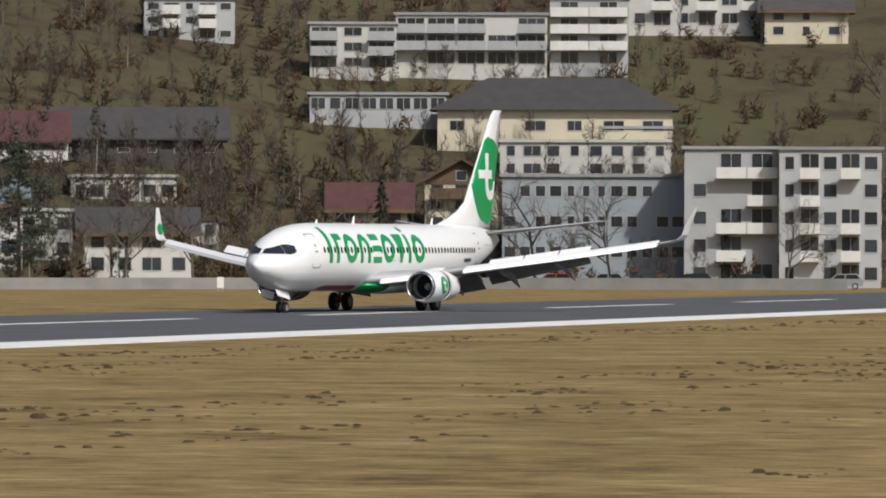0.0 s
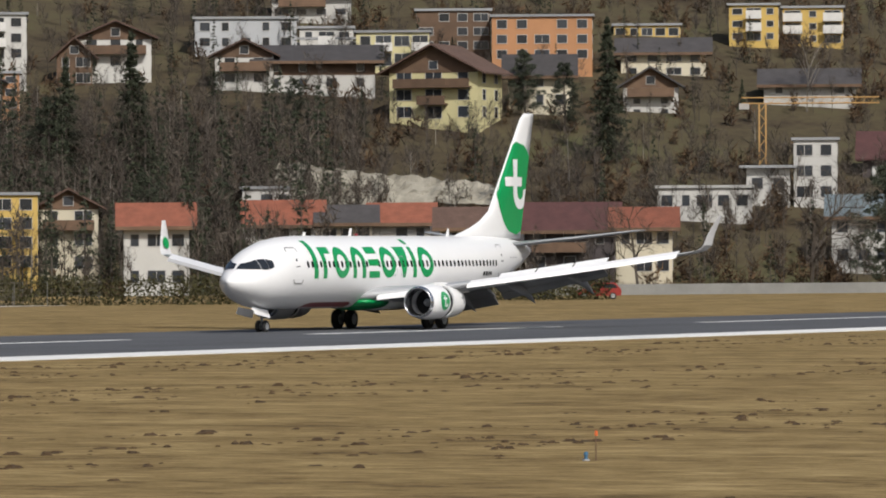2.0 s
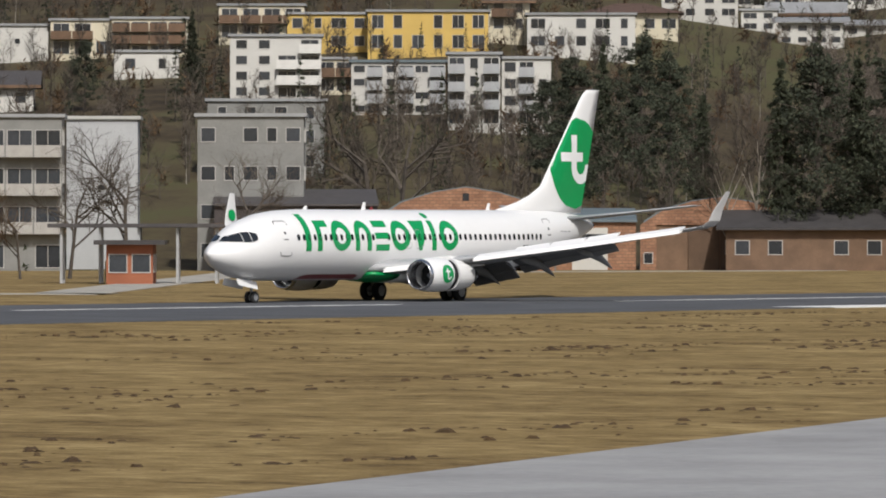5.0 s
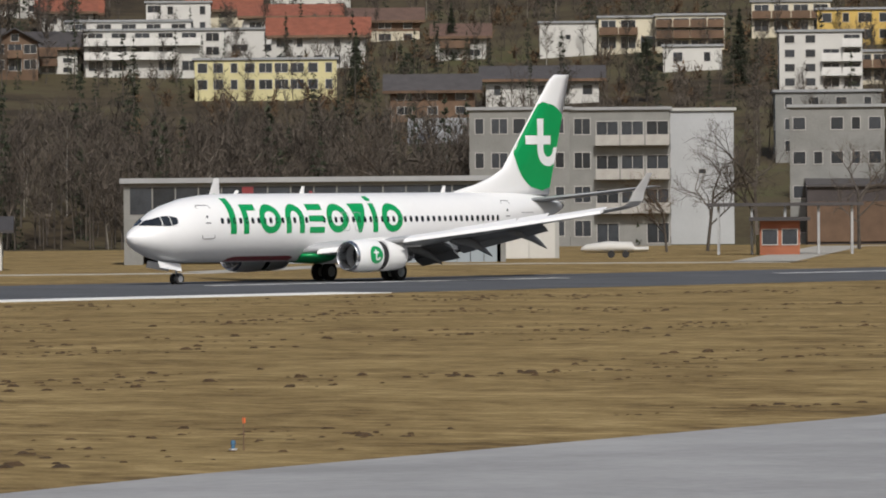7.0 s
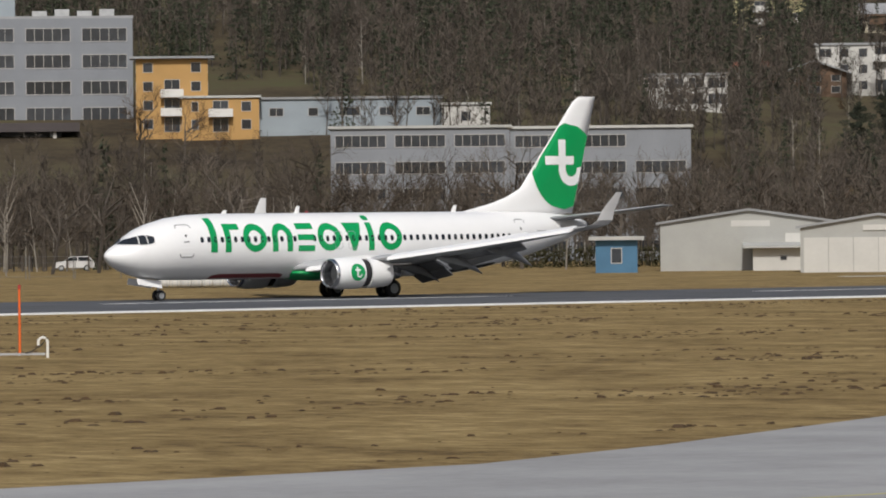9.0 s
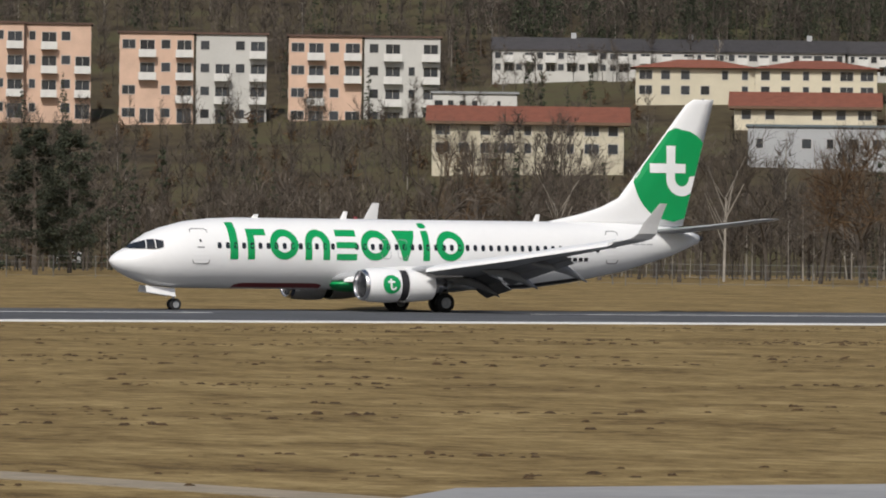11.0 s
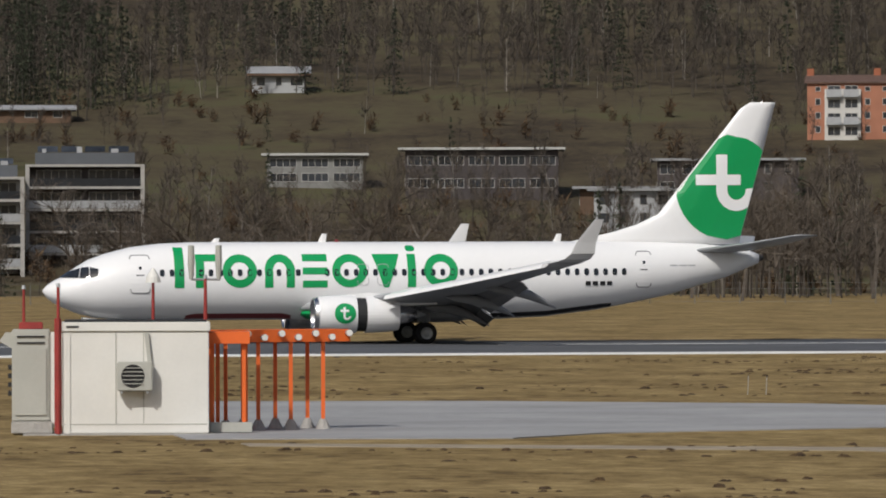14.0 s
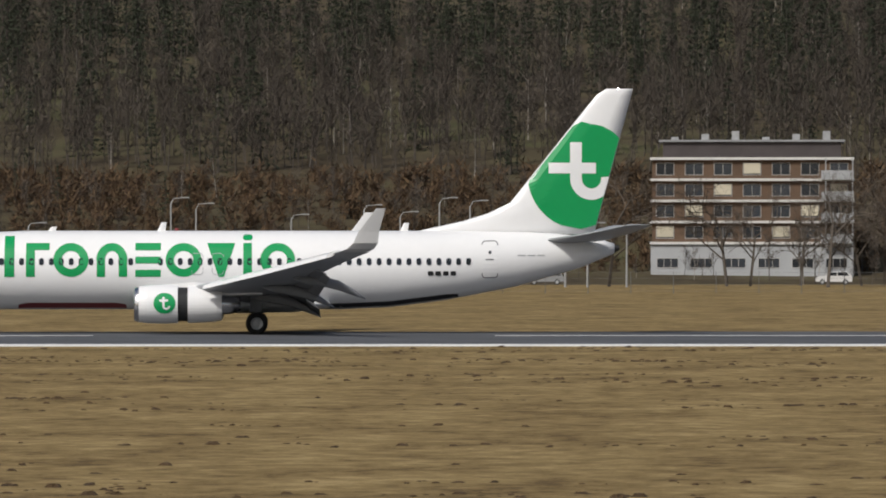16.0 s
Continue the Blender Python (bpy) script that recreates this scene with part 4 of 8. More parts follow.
def spruce_template(rng, h, rad, whorls, arms, per, size, start=0.06, power=0.9, limbs=True):
    """Spruce: a pole with whorls of drooping arms carrying needle clumps."""
    tv, tf, cs, rs = [], [], [], []
    stick(tv, tf, np.zeros(3), np.array([0, 0, h * 0.98]), h * 0.011 + 0.05, 0.02)
    for i in range(whorls):
        t = (i + rng.uniform(-0.3, 0.3)) / whorls
        r = rad * max(0.05, 1 - t) ** power * rng.uniform(0.75, 1.1)
        for k in range(max(3, int(arms * (1 - 0.5 * t)))):
            an = rng.uniform(0, 6.283)
            ln = r * rng.uniform(0.65, 1.1)
            a = np.array([0, 0, h * (start + (0.97 - start) * t)])
            b = a + np.array([math.cos(an) * ln, math.sin(an) * ln, -0.28 * ln + rng.normal(0, 0.15)])
            if limbs:
                stick(tv, tf, a, b, 0.035, 0.012)
            for q in (0.3, 0.6, 0.9) if limbs else (0.45, 0.9):
                cs.append(a + (b - a) * q - np.array([0, 0, 0.12]))
                rs.append(np.array([0.42, 0.42, 0.34]) * (0.35 + 0.18 * ln) * (1.25 - 0.5 * q))
    cs.append(np.array([0, 0, h * 0.96]))
    rs.append(np.array([0.12, 0.12, 0.6]))
    cv, cf = tufts(rng, np.array(cs), np.array(rs), per, size)
    return np.array(tv), tf, cv, cf


def pine_template(rng, h, rad, boughs, per, size, low=0.28):
    """Pine: a stout trunk, spreading boughs, and a broad uneven crown of rounded needle masses."""
    tv, tf, cs, rs = [], [], [], []
    top = np.array([rng.normal(0, 0.3), rng.normal(0, 0.3), h * 0.92])
    stick(tv, tf, np.zeros(3), top, h * 0.017 + 0.05, 0.05)
    for i in range(boughs):
        t = low + (0.98 - low) * (i + rng.uniform(0, 1)) / boughs
        an = i * 2.4 + rng.normal(0, 0.4)
        ln = rad * math.sin(math.pi * min(1, 0.36 + 0.64 * (t - low) / (1 - low))) ** 0.75 * rng.uniform(0.5, 1.15) + 0.25
        a = top * t
        b = a + np.array([math.cos(an) * ln, math.sin(an) * ln, 0.22 * ln])
        stick(tv, tf, a, b, 0.07, 0.025)
        for q in (0.45, 0.75, 1.0):
            c = a + (b - a) * q + rng.normal(0, 0.25, 3)
            cs.append(c)
            rs.append(np.array([1.0, 1.0, 0.62]) * rng.uniform(0.55, 1.1) * (0.5 + 0.12 * ln))
    cv, cf = tufts(rng, np.array(cs), np.array(rs), per, size)
    return np.array(tv), tf, cv, cf


RNG = np.random.default_rng(11)
BARE = [bare_template(RNG, 11.0, 0.62, 5, (6, 5, 4, 4, 2)) for _ in range(3)]
BARE_THIN = [bare_template(RNG, 13.0, 0.42, 4, (10, 5, 4, 4), girth=0.5) for _ in range(2)]
SPRUCE = [spruce_template(RNG, 18.0, 3.7, 38, 10, 22, 0.13) for _ in range(3)]
PINES = [pine_template(RNG, 15.0, 3.6, 44, 130, 0.11, 0.12) for _ in range(4)]
tree_mesh = {}


def tree(x, y, z, h, kind="bare", label="", group="", rz=None):
    """One tree of height h: trunk (with its limbs) and crown."""
    bank, full, crown_m, bark = {"bare": (BARE, 15.5, TWIG, BARK), "red": (BARE, 15.5, TWIG_RED, BARK), "thin": (BARE_THIN, 16.0, TWIG, BIRCH), "spruce": (SPRUCE, 18.0, NEEDLE, BARK), "pine": (PINES, 15.0, PINE, BARK)}[kind]
    i = int(abs(x * 7.3 + y * 3.1)) % len(bank)
    key = (kind, i)
    if key not in tree_mesh:
        tv, tf, cv, cf = bank[i]
        pair = []
        for nm, v, f, m in (("trunk", tv, tf, bark), ("crown", cv, cf, crown_m)):
            me = bpy.data.meshes.new(nm)
            me.from_pydata([tuple(p) for p in v], [], f)
            me.materials.append(m)
            pair.append(me)
        top = max(float(tv[:, 2].max()), float(cv[:, 2].max()))
        tree_mesh[key] = (pair, top)
    pair, top = tree_mesh[key]
    base = height(x, y)
    if 0.6 * h < h + z - base < 1.7 * h:
        h, z = h + z - base, base
    words = {"bare": ("bare_tree", "leafless dark brown tree with fine twigs"), "red": ("bare_tree", "leafless tree with reddish brown twigs"), "thin": ("birch_tree", "tall leafless tree with a pale trunk"), "spruce": ("spruce_tree", "tall dark green spruce with drooping sprays"), "pine": ("pine_tree", "broad dark green pine with an open crown")}[kind]
    e = thing(words[0], label or words[1], "tree", pose(x, y, z - 0.2, 0, 0, (x * 37 + y * 11) % 360 if rz is None else rz), group)
    e.scale = (h / top,) * 3
    for nm, me in zip(("trunk", "crown"), pair):
        ob = new(nm, me)
        ob.parent = e
    return e


def wood(name, label, spots, kinds, material_of):
    """Far woods: many trees joined into one mesh, all in triangles."""
    rng = np.random.default_rng(len(spots) * 7 + 3)
    mats, verts, tris, slots, off = [], [], [], [], 0
    for (x, y, z, h), kd in zip(spots, kinds):
        bank = LIGHT_TRIS[kd]
        pair = bank[rng.integers(len(bank))]
        a, k = rng.uniform(0, 6.283), h / bank_top[kd]
        R = np.array([[math.cos(a), -math.sin(a), 0], [math.sin(a), math.cos(a), 0], [0, 0, 1]])
        for (v, f), m in zip(pair, material_of[kd]):
            if m not in mats:
                mats.append(m)
            verts.append((v * k) @ R.T + np.array([x, y, z - 0.3]))
            tris.append(f + off)
            slots.append(np.full(len(f), mats.index(m), np.int32))
            off += len(v)
    verts, tris, slots = np.concatenate(verts), np.concatenate(tris), np.concatenate(slots)
    me = bpy.data.meshes.new(name)
    me.vertices.add(len(verts))
    me.vertices.foreach_set("co", verts.astype(np.float32).ravel())
    me.loops.add(len(tris) * 3)
    me.loops.foreach_set("vertex_index", tris.astype(np.int32).ravel())
    me.polygons.add(len(tris))
    me.polygons.foreach_set("loop_start", np.arange(0, len(tris) * 3, 3, dtype=np.int32))
    for m in mats:
        me.materials.append(m)
    me.polygons.foreach_set("material_index", slots)
    me.update(calc_edges=True)
    return tagged(new(name, me), label, "woods", kind="stuff")


def light_bare(rng):
    """A cheap leafless tree: trunk, limbs, and wisps of twigs."""
    tv, tf, cv, cf = [], [], [], []
    h = 12.0
    top = np.array([rng.normal(0, 0.4), rng.normal(0, 0.4), h * 0.82])
    stick(tv, tf, np.zeros(3), top, 0.14, 0.04)
    for i in range(11):
        t = rng.uniform(0.25, 1.0)
        a = top * t
        an = rng.uniform(0, 6.283)
        ln = h * 0.33 * rng.uniform(0.5, 1.1) * (1.15 - t * 0.5)
        b = a + np.array([math.cos(an) * 0.6, math.sin(an) * 0.6, 0.75]) * ln
        k = len(tv)
        tv += [a + np.array([0.06, 0, 0]), a - np.array([0.06, 0, 0]), b]
        tf.append((k, k + 1, k + 2))
        for j in range(15):
            c = a + (b - a) * rng.uniform(0.15, 1.0)
            e = c + rng.normal(0, 0.75, 3) + np.array([0, 0, 1.0])
            w = rng.normal(0, 0.075, 3)
            k = len(cv)
            cv += [c - w * 0.5, c + w * 0.5, e]
            cf.append((k, k + 1, k + 2))
    return np.array(tv), tf, np.array(cv), cf


def light_conifer(rng):
    return spruce_template(rng, 16.0, 3.0, 18, 6, 6, 0.2, limbs=False)


def light_bush(rng):
    """A rounded thicket of twigs."""
    tv, tf, cv, cf = [], [], [], []
    for i in range(5):
        an, r = rng.uniform(0, 6.283), rng.uniform(0.2, 1.3)
        b = np.array([math.cos(an) * r, math.sin(an) * r, rng.uniform(1.6, 2.8)])
        tv += [b * np.array([0.3, 0.3, 0]) + np.array([0.05, 0, 0]), b * np.array([0.3, 0.3, 0]) - np.array([0.05, 0, 0]), b]
        tf.append((3 * i, 3 * i + 1, 3 * i + 2))
        for j in range(17):
            c = b * rng.uniform(0.2, 1.0) + rng.normal(0, 0.3, 3)
            e, w = c + rng.normal(0, 0.45, 3) + np.array([0, 0, 0.35]), rng.normal(0, 0.065, 3)
            k = len(cv)
            cv += [c - w, c + w, e]
            cf.append((k, k + 1, k + 2))
    return np.array(tv), tf, np.array(cv), cf


LIGHT = {"bush": [light_bush(RNG) for _ in range(5)], "bare": [light_bare(RNG) for _ in range(6)], "birch": [light_bare(RNG) for _ in range(4)], "conifer": [light_conifer(RNG) for _ in range(5)]}
bank_top = {"bush": 3.0, "bare": 12.5, "birch": 12.5, "conifer": 16.0}


def as_tris(v, f):
    return np.asarray(v, float), np.array([t for q in f for t in ([q] if len(q) == 3 else [(q[0], q[1], q[2]), (q[0], q[2], q[3])])], np.int64)


LIGHT_TRIS = {k: [(as_tris(tv, tf), as_tris(cv, cf)) for tv, tf, cv, cf in bank] for k, bank in LIGHT.items()}
WOOD_MATS = {"bush": (BARK, TWIG_RED), "bare": (BARK, TWIG), "birch": (BIRCH, TWIG), "conifer": (BARK, NEEDLE)}


def wood_patch(name, label, az0, az1, r0, r1, n, mix, h0=9, h1=15, seed=1, bush=0.0):
    """Scatter a wood over a sector of the hillside, by compass angle and radius from the hub."""
    rng = np.random.default_rng(seed)
    spots, kinds = [], []
    for _ in range(n):
        az, r = radians(rng.uniform(az0, az1)), math.sqrt(rng.uniform(r0 * r0, r1 * r1))
        x, y = HUB[0] + r * math.sin(az), HUB[1] + r * math.cos(az)
        u = rng.uniform()
        kd = "bare" if u < mix[0] else "birch" if u < mix[0] + mix[1] else "conifer"
        if rng.uniform() < bush:
            spots.append((x, y, height(x, y), rng.uniform(1.6, 3.6)))
            kinds.append("bush")
            continue
        spots.append((x, y, height(x, y), rng.uniform(h0, h1) * (1.25 if kd == "conifer" else 1.0)))
        kinds.append(kd)
    return wood(name, label, spots, kinds, WOOD_MATS)


# ---- special buildings ----
def brick_hangar(x, y, z, rz, w, d, h, door="dark"):
    """An old hangar: shallow pointed brick gable, corner piers, big doors, barrel roof."""
    e = thing("brick_hangar", "old brick hangar with a curved gable and wide doors", "hangar", pose(x, y, z, 0, 0, rz))
    prof = [(-0.5, 0.0), (-0.47, 0.66), (-0.36, 0.82), (-0.18, 0.94), (0, 1.0), (0.18, 0.94), (0.36, 0.82), (0.47, 0.66), (0.5, 0.0)]
    dw, dh = w * 0.4, h * 0.62
    # front wall with a real doorway: piers left and right and the gable above
    for s in (-1, 1):
        part("pier", loft([[(s * (w * 0.5) if k in (0, 3) else s * dw, yy, zz) for k, zz in ((0, -1), (1, -1), (1, dh), (0, h * 0.62))] for yy in (0, 0.6)]), WALLS["hangar_brick"], e, "brick pier")
    top = [(-w * 0.5, h * 0.62)] + [(px * w, pz * h) for px, pz in prof[1:-1]] + [(w * 0.5, h * 0.62), (dw, dh), (-dw, dh)]
    part("gable", loft([[(px, yy, pz) for px, pz in top] for yy in (0, 0.6)]), WALLS["hangar_brick"], e, "curved brick gable")
    roof = [[(px * w * 1.02, yy, pz * h + 0.1) for px, pz in prof] + [(px * w * 0.97, yy, pz * h - 0.2) for px, pz in prof[::-1]] for yy in (0.62, d)]
    part("roof", loft(roof), ROOFS["slate"], e, "slate-blue barrel roof")
    part("back_wall", box(-w * 0.47, w * 0.47, d - 0.5, d - 0.1, -1, h * 0.66), WALLS["hangar_brick"], e)
    if door == "dark":
        part("door", box(-dw, -dw * 0.55, 0.2, 0.35, 0.0, dh), WALLS["wood"], e, "slid open timber door")
        part("door", box(dw * 0.8, dw, 0.2, 0.35, 0.0, dh), WALLS["wood"], e, "slid open timber door")
    else:
        n = 4
        for k in range(n):
            part("door", box(-dw + 2 * dw * k / n, -dw + 2 * dw * (k + 1) / n - 0.05, 0.2, 0.35, 0.0, dh), WALLS["wood"], e, "brown timber door leaf")
    for s in (-1, 1):
        piece("window", window_mesh(0.9, 1.1), e, s * (dw + w * 0.05), 0, 0.6)
    part("roof_sign", box(-0.3, 0.3, -0.06, -0.01, h * 0.84, h * 0.93), DARK, e, "small dark plate")
    return e


def hangar_link(x, y, z, rz, w, d, h, door="white"):
    e = thing("hangar_link", "lower brick building between the hangars", "building", pose(x, y, z, 0, 0, rz))
    wm = "hangar_brick" if door == "white" else "dark"
    part("wall", box(-w / 2, w / 2, 0.8, d, -1, h * 0.86), WALLS[wm], e)
    part("roof", loft([[(s * (w / 2 + 0.1), yy, zz) for yy, zz in ((0.4, h * 0.84), (d, h + 0.3), (d, h + 0.5), (0.4, h * 0.84 + 0.2))] for s in (-1, 1)]), ROOFS["slate" if door == "white" else "dark"], e, "shallow metal roof")
    if door == "white":
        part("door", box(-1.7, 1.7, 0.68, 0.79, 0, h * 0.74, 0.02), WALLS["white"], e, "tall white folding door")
        part("door_glazing", box(-1.6, 1.6, 0.62, 0.67, h * 0.55, h * 0.63), PANE, e, "narrow glass strip")
    else:
        part("hoarding", box(-w / 2, w / 2, 0.6, 0.78, 0.3, h * 0.62), WALLS["wood"], e, "brown timber boarding")
    return e


def tan_hangar(x, y, z, rz, w, d, h, tone="tin"):
    """A sheet metal hangar with a shallow roof and ribbed sliding doors."""
    e = thing("metal_hangar", "grey sheet-metal hangar with white sliding doors", "hangar", pose(x, y, z, 0, 0, rz))
    prof = [(-w / 2, -1), (w / 2, -1), (w / 2, h * 0.8), (0, h), (-w / 2, h * 0.8)]
    part("wall", loft([[(px, yy, pz) for px, pz in prof] for yy in (0.3, d)]), WALLS["tin"], e)
    rp = [(-w / 2 - 0.4, h * 0.78), (0, h + 0.02), (w / 2 + 0.4, h * 0.78), (w / 2 + 0.4, h * 0.78 + 0.2), (0, h + 0.24), (-w / 2 - 0.4, h * 0.78 + 0.2)]
    part("roof", loft([[(px, yy, pz) for px, pz in rp] for yy in (0.0, d + 0.3)]), ROOFS["grey"], e, "pale metal roof")
    n = max(3, int(w / 2.2))
    for k in range(n):
        a, b = -w / 2 + 0.3 + (w - 0.6) * k / n, -w / 2 + 0.3 + (w - 0.6) * (k + 1) / n
        if tone == "grey" and k < n * 0.7:
            part("wall_panel", box(a, b - 0.04, 0.22, 0.298, 0, h * 0.74), WALLS["tin"], e)
        else:
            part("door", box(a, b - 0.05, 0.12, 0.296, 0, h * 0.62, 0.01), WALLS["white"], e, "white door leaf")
    part("sign", box(-w * 0.1, w * 0.12, 0.2, 0.296, h * 0.74, h * 0.84), WALLS["white"], e, "pale blank sign")
    return e


def open_hangar(x, y, z, rz, w, d, h):
    e = thing("open_hangar", "long flat-roofed hangar with one bay standing open and dark", "hangar", pose(x, y, z, 0, 0, rz))
    part("side_wall", box(-w / 2, -w / 2 + 0.4, 0, d, -1, h), WALLS["concrete"], e)
    part("side_wall", box(w / 2 - 0.4, w / 2, 0, d, -1, h), WALLS["concrete"], e)
    part("back_wall", box(-w / 2 + 0.402, w / 2 - 0.402, d - 0.3, d, -1, h), WALLS["dark"], e)
    part("roof", box(-w / 2 - 0.3, w / 2 + 0.3, -0.5, d, h + 0.003, h + 0.4), ROOFS["grey"], e)
    part("lintel", box(-w / 2 + 0.402, w / 2 - 0.402, 0, 0.3, h * 0.54, h), WALLS["concrete"], e, "stained concrete lintel")
    n = 16
    for k in range(n):
        a = -w / 2 + 0.5 + (w - 1) * k / n
        part("lintel_window", box(a, a + (w - 1) / n - 0.12, -0.04, -0.003, h * 0.62, h * 0.95), PANE, e)
    part("pier", box(-w / 2 + 0.402, -w / 2 + 1.5, 0.02, 0.5, -1, h * 0.538), WALLS["concrete"], e)
    open_to = -w * 0.14
    part("pier", box(open_to, open_to + 0.5, 0.02, 0.5, -1, h * 0.538), WALLS["concrete"], e)
    a = open_to + 0.55
    while a + 1.0 < w / 2 - 0.4:
        part("door", box(a, a + 1.0, 0.1 + 0.06 * (int(a * 3) % 2), 0.25, 0, h * 0.53), WALLS["blue_grey"], e, "ribbed blue-grey door leaf")
        a += 1.06
    part("sign", box(-w * 0.19, -w * 0.16, -0.12, -0.05, h * 0.62, h * 0.95), RED, e, "small red sign")
    part("orange_box", box(w / 2 - 1.2, w / 2 - 0.5, -0.3, -0.003, h * 0.3, h * 0.5), WALLS["orange"], e)
    return e


def shelter(x, y, z, rz, w, d, h):
    e = thing("shelter", "open shelter with a thin dark roof on posts", "shelter", pose(x, y, z, 0, 0, rz))
    part("roof", box(-w / 2 - 1, w / 2 + 1, -0.5, d + 0.5, h, h + 0.3, 0.03), ROOFS["dark"], e)
    for k in range(5):
        for yy in (0.2, d - 0.2):
            part("post", box(-w / 2 + w * k / 4 - 0.1, -w / 2 + w * k / 4 + 0.1, yy - 0.1, yy + 0.1, -0.3, h - 0.003), STEEL, e)
    part("crate", box(-w * 0.22, -w * 0.08, 0.5, 2.0, 0, 1.7, 0.04), WALLS["pale_yellow"], e, "olive-yellow crate")
    return e


def trailer(x, y, z, rz, w):
    e = thing("glider_trailer", "long white enclosed trailer parked on the grass", "trailer", pose(x, y, z, 0, 0, rz))
    rings = [[(px, 0.9 + 0.75 * math.cos(a) * s, 0.5 + zc + hz * math.sin(a)) for a in (k * math.tau / 16 for k in range(16))] for px, s, zc, hz in ((-w / 2, 0.5, 0.2, 0.15), (-w / 2 + 0.5, 0.9, 0.3, 0.35), (-w * 0.1, 1, 0.38, 0.5), (w * 0.25, 1, 0.35, 0.45), (w * 0.3, 1, 0.2, 0.22), (w / 2, 0.9, 0.22, 0.2))]
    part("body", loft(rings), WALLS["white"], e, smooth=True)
    for px in (-0.3, 0.9):
        rr = [[(px + 0.3 * math.cos(a), yy, 0.3 + 0.3 * math.sin(a)) for a in (k * math.tau / 16 for k in range(16))] for yy in (0.02, 0.25)]
        part("wheel", loft(rr), RUBBER, e)
    return e


def office_tower(x, y, z, rz):
    """Grey office block: a front with three columns of window bands and a long darker flank."""
    e = thing("office_building", "grey panelled office block with bands of dark windows", "office", pose(x, y, z, 0, 0, rz))
    w, fl, h = 19.5, 3.05, 12.3
    front = part("front_wall", box(0, w, 0, 14, -8, h), WALLS["office_panel"], e, "pale grey panelled front")
    part("flank", box(-20, -0.003, 1.0, 14, -8, h - 0.4), WALLS["slate_panel"], e, "darker grey flank")
    part("roof", box(-20.2, w + 0.1, 0.3, 14.1, h + 0.003, h + 0.3), ROOFS["grey"], e)
    part("plant_room", box(-10, 6, 3, 11, h + 0.3, h + 2.6), WALLS["blue_grey"], e)
    part("roof_store", box(-9.2, -1.5, 3.5, 10, h + 2.603, h + 3.4), WALLS["grey"], e)
    for k in range(11):
        px, up = -9.5 + k * 1.25, 1.2 + (k * 7 % 5) * 0.55
        part("mast", tube([(px, 3.2, h + 2.6), (px, 3.2, h + 2.9 + up)], [0.07, 0.05], 6), STEEL, e)
        if k % 2:
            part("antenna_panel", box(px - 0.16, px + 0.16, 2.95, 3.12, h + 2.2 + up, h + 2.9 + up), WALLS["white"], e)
    for k in range(4):
        part("air_unit", box(8 + k * 2.6, 9.7 + k * 2.6, 4, 6, h + 0.303, h + 1.0 + 0.2 * (k % 2)), STEEL, e)
    for f in range(5):
        zz = h - 1.4 - fl * (f + 0.0) - 1.3
        for b in range(3):
            cx = w * (b + 0.5) / 3
            piece("window", window_mesh(5.2, 1.6), e, cx, -0.003, zz)
    for f in range(4):
        for b in range(4):
            piece("window", window_mesh(4.4, 1.5), e, -17.5 + b * 4.9, 0.99, h - 2.9 - f * fl)
    e.scale = (1.24, 1.24, 1.24)
    part("entrance_slab", box(-33, 13, -17, -0.05, -1.0, 0.0), WALLS["dark"], e, "dark cantilevered roof")
    part("entrance_hall", box(-31, 11, -15, -0.06, -9, -1.003), WALLS["slate_panel"], e, "dark glazed entrance hall")
    for b in range(14):
        part("mullion", box(-30.6 + b * 3.1, -30.4 + b * 3.1, -15.15, -15.003, -8, -1.01), STEEL, e)
    part("low_block", box(-20, 0, -3, -0.06, 0.004, 2.6), WALLS["blue_grey"], e)
    for b in range(6):
        part("pillar", box(-30 + b * 8, -29.6 + b * 8, -16.6, -16.2, -9, -1.003), CONC, e)
    return e


def terrace_row(x, y, z, rz):
    """Brick terrace with seven pale projecting bays and a brown roof."""
    e = thing("terrace_row", "red brick terrace with pale projecting balcony bays", "terrace", pose(x, y, z, 0, 0, rz))
    w, d, h = 835 * TERRACE_M, 11.0, 98 * TERRACE_M
    part("wall", box(-w / 2, w / 2, 0, d, -4, h), WALLS["terra"], e)
    part("roof", gable_roof(w, d, h, 1.1, 0.4, True), ROOFS["brown"], e).location = (0, d / 2, 0)
    n = 7
    fh = h / 4
    for k in range(n):
        cx = -w / 2 + w * (k + 0.53) / n
        bw = w / n * 0.54
        bay = part("bay", box(cx - bw / 2, cx + bw / 2, -0.5, -0.003, -1, h - 0.9), WALLS["white"], e, "pale rendered bay")
        for f in range(4):
            for s in (-1, 1):
                px = cx + s * bw * 0.24
                piece("window", window_mesh(bw * 0.36, fh * 0.66), e, px, -0.503, f * fh + 0.35)
                if f and (k + f) % 2:
                    piece("balcony", balcony_mesh(bw * 0.42, 0.9, False, "rail"), e, px, -0.5, f * fh + 0.1)
        for f in range(4):
            for s in (-0.13, 0.13):
                px = cx - w / n * 0.5 + s * w / n
                if px > -w / 2 + 0.4:
                    piece("window", window_mesh(0.8, 1.0 if f < 3 else 0.7), e, px, -0.003, f * fh + 0.8)
        part("chimney", box(cx - w / n * 0.5 - 0.5, cx - w / n * 0.5 + 0.5, d / 2 - 0.6, d / 2 + 0.6, h + 0.6, h + 2.3), WALLS["brick"], e)
    return e


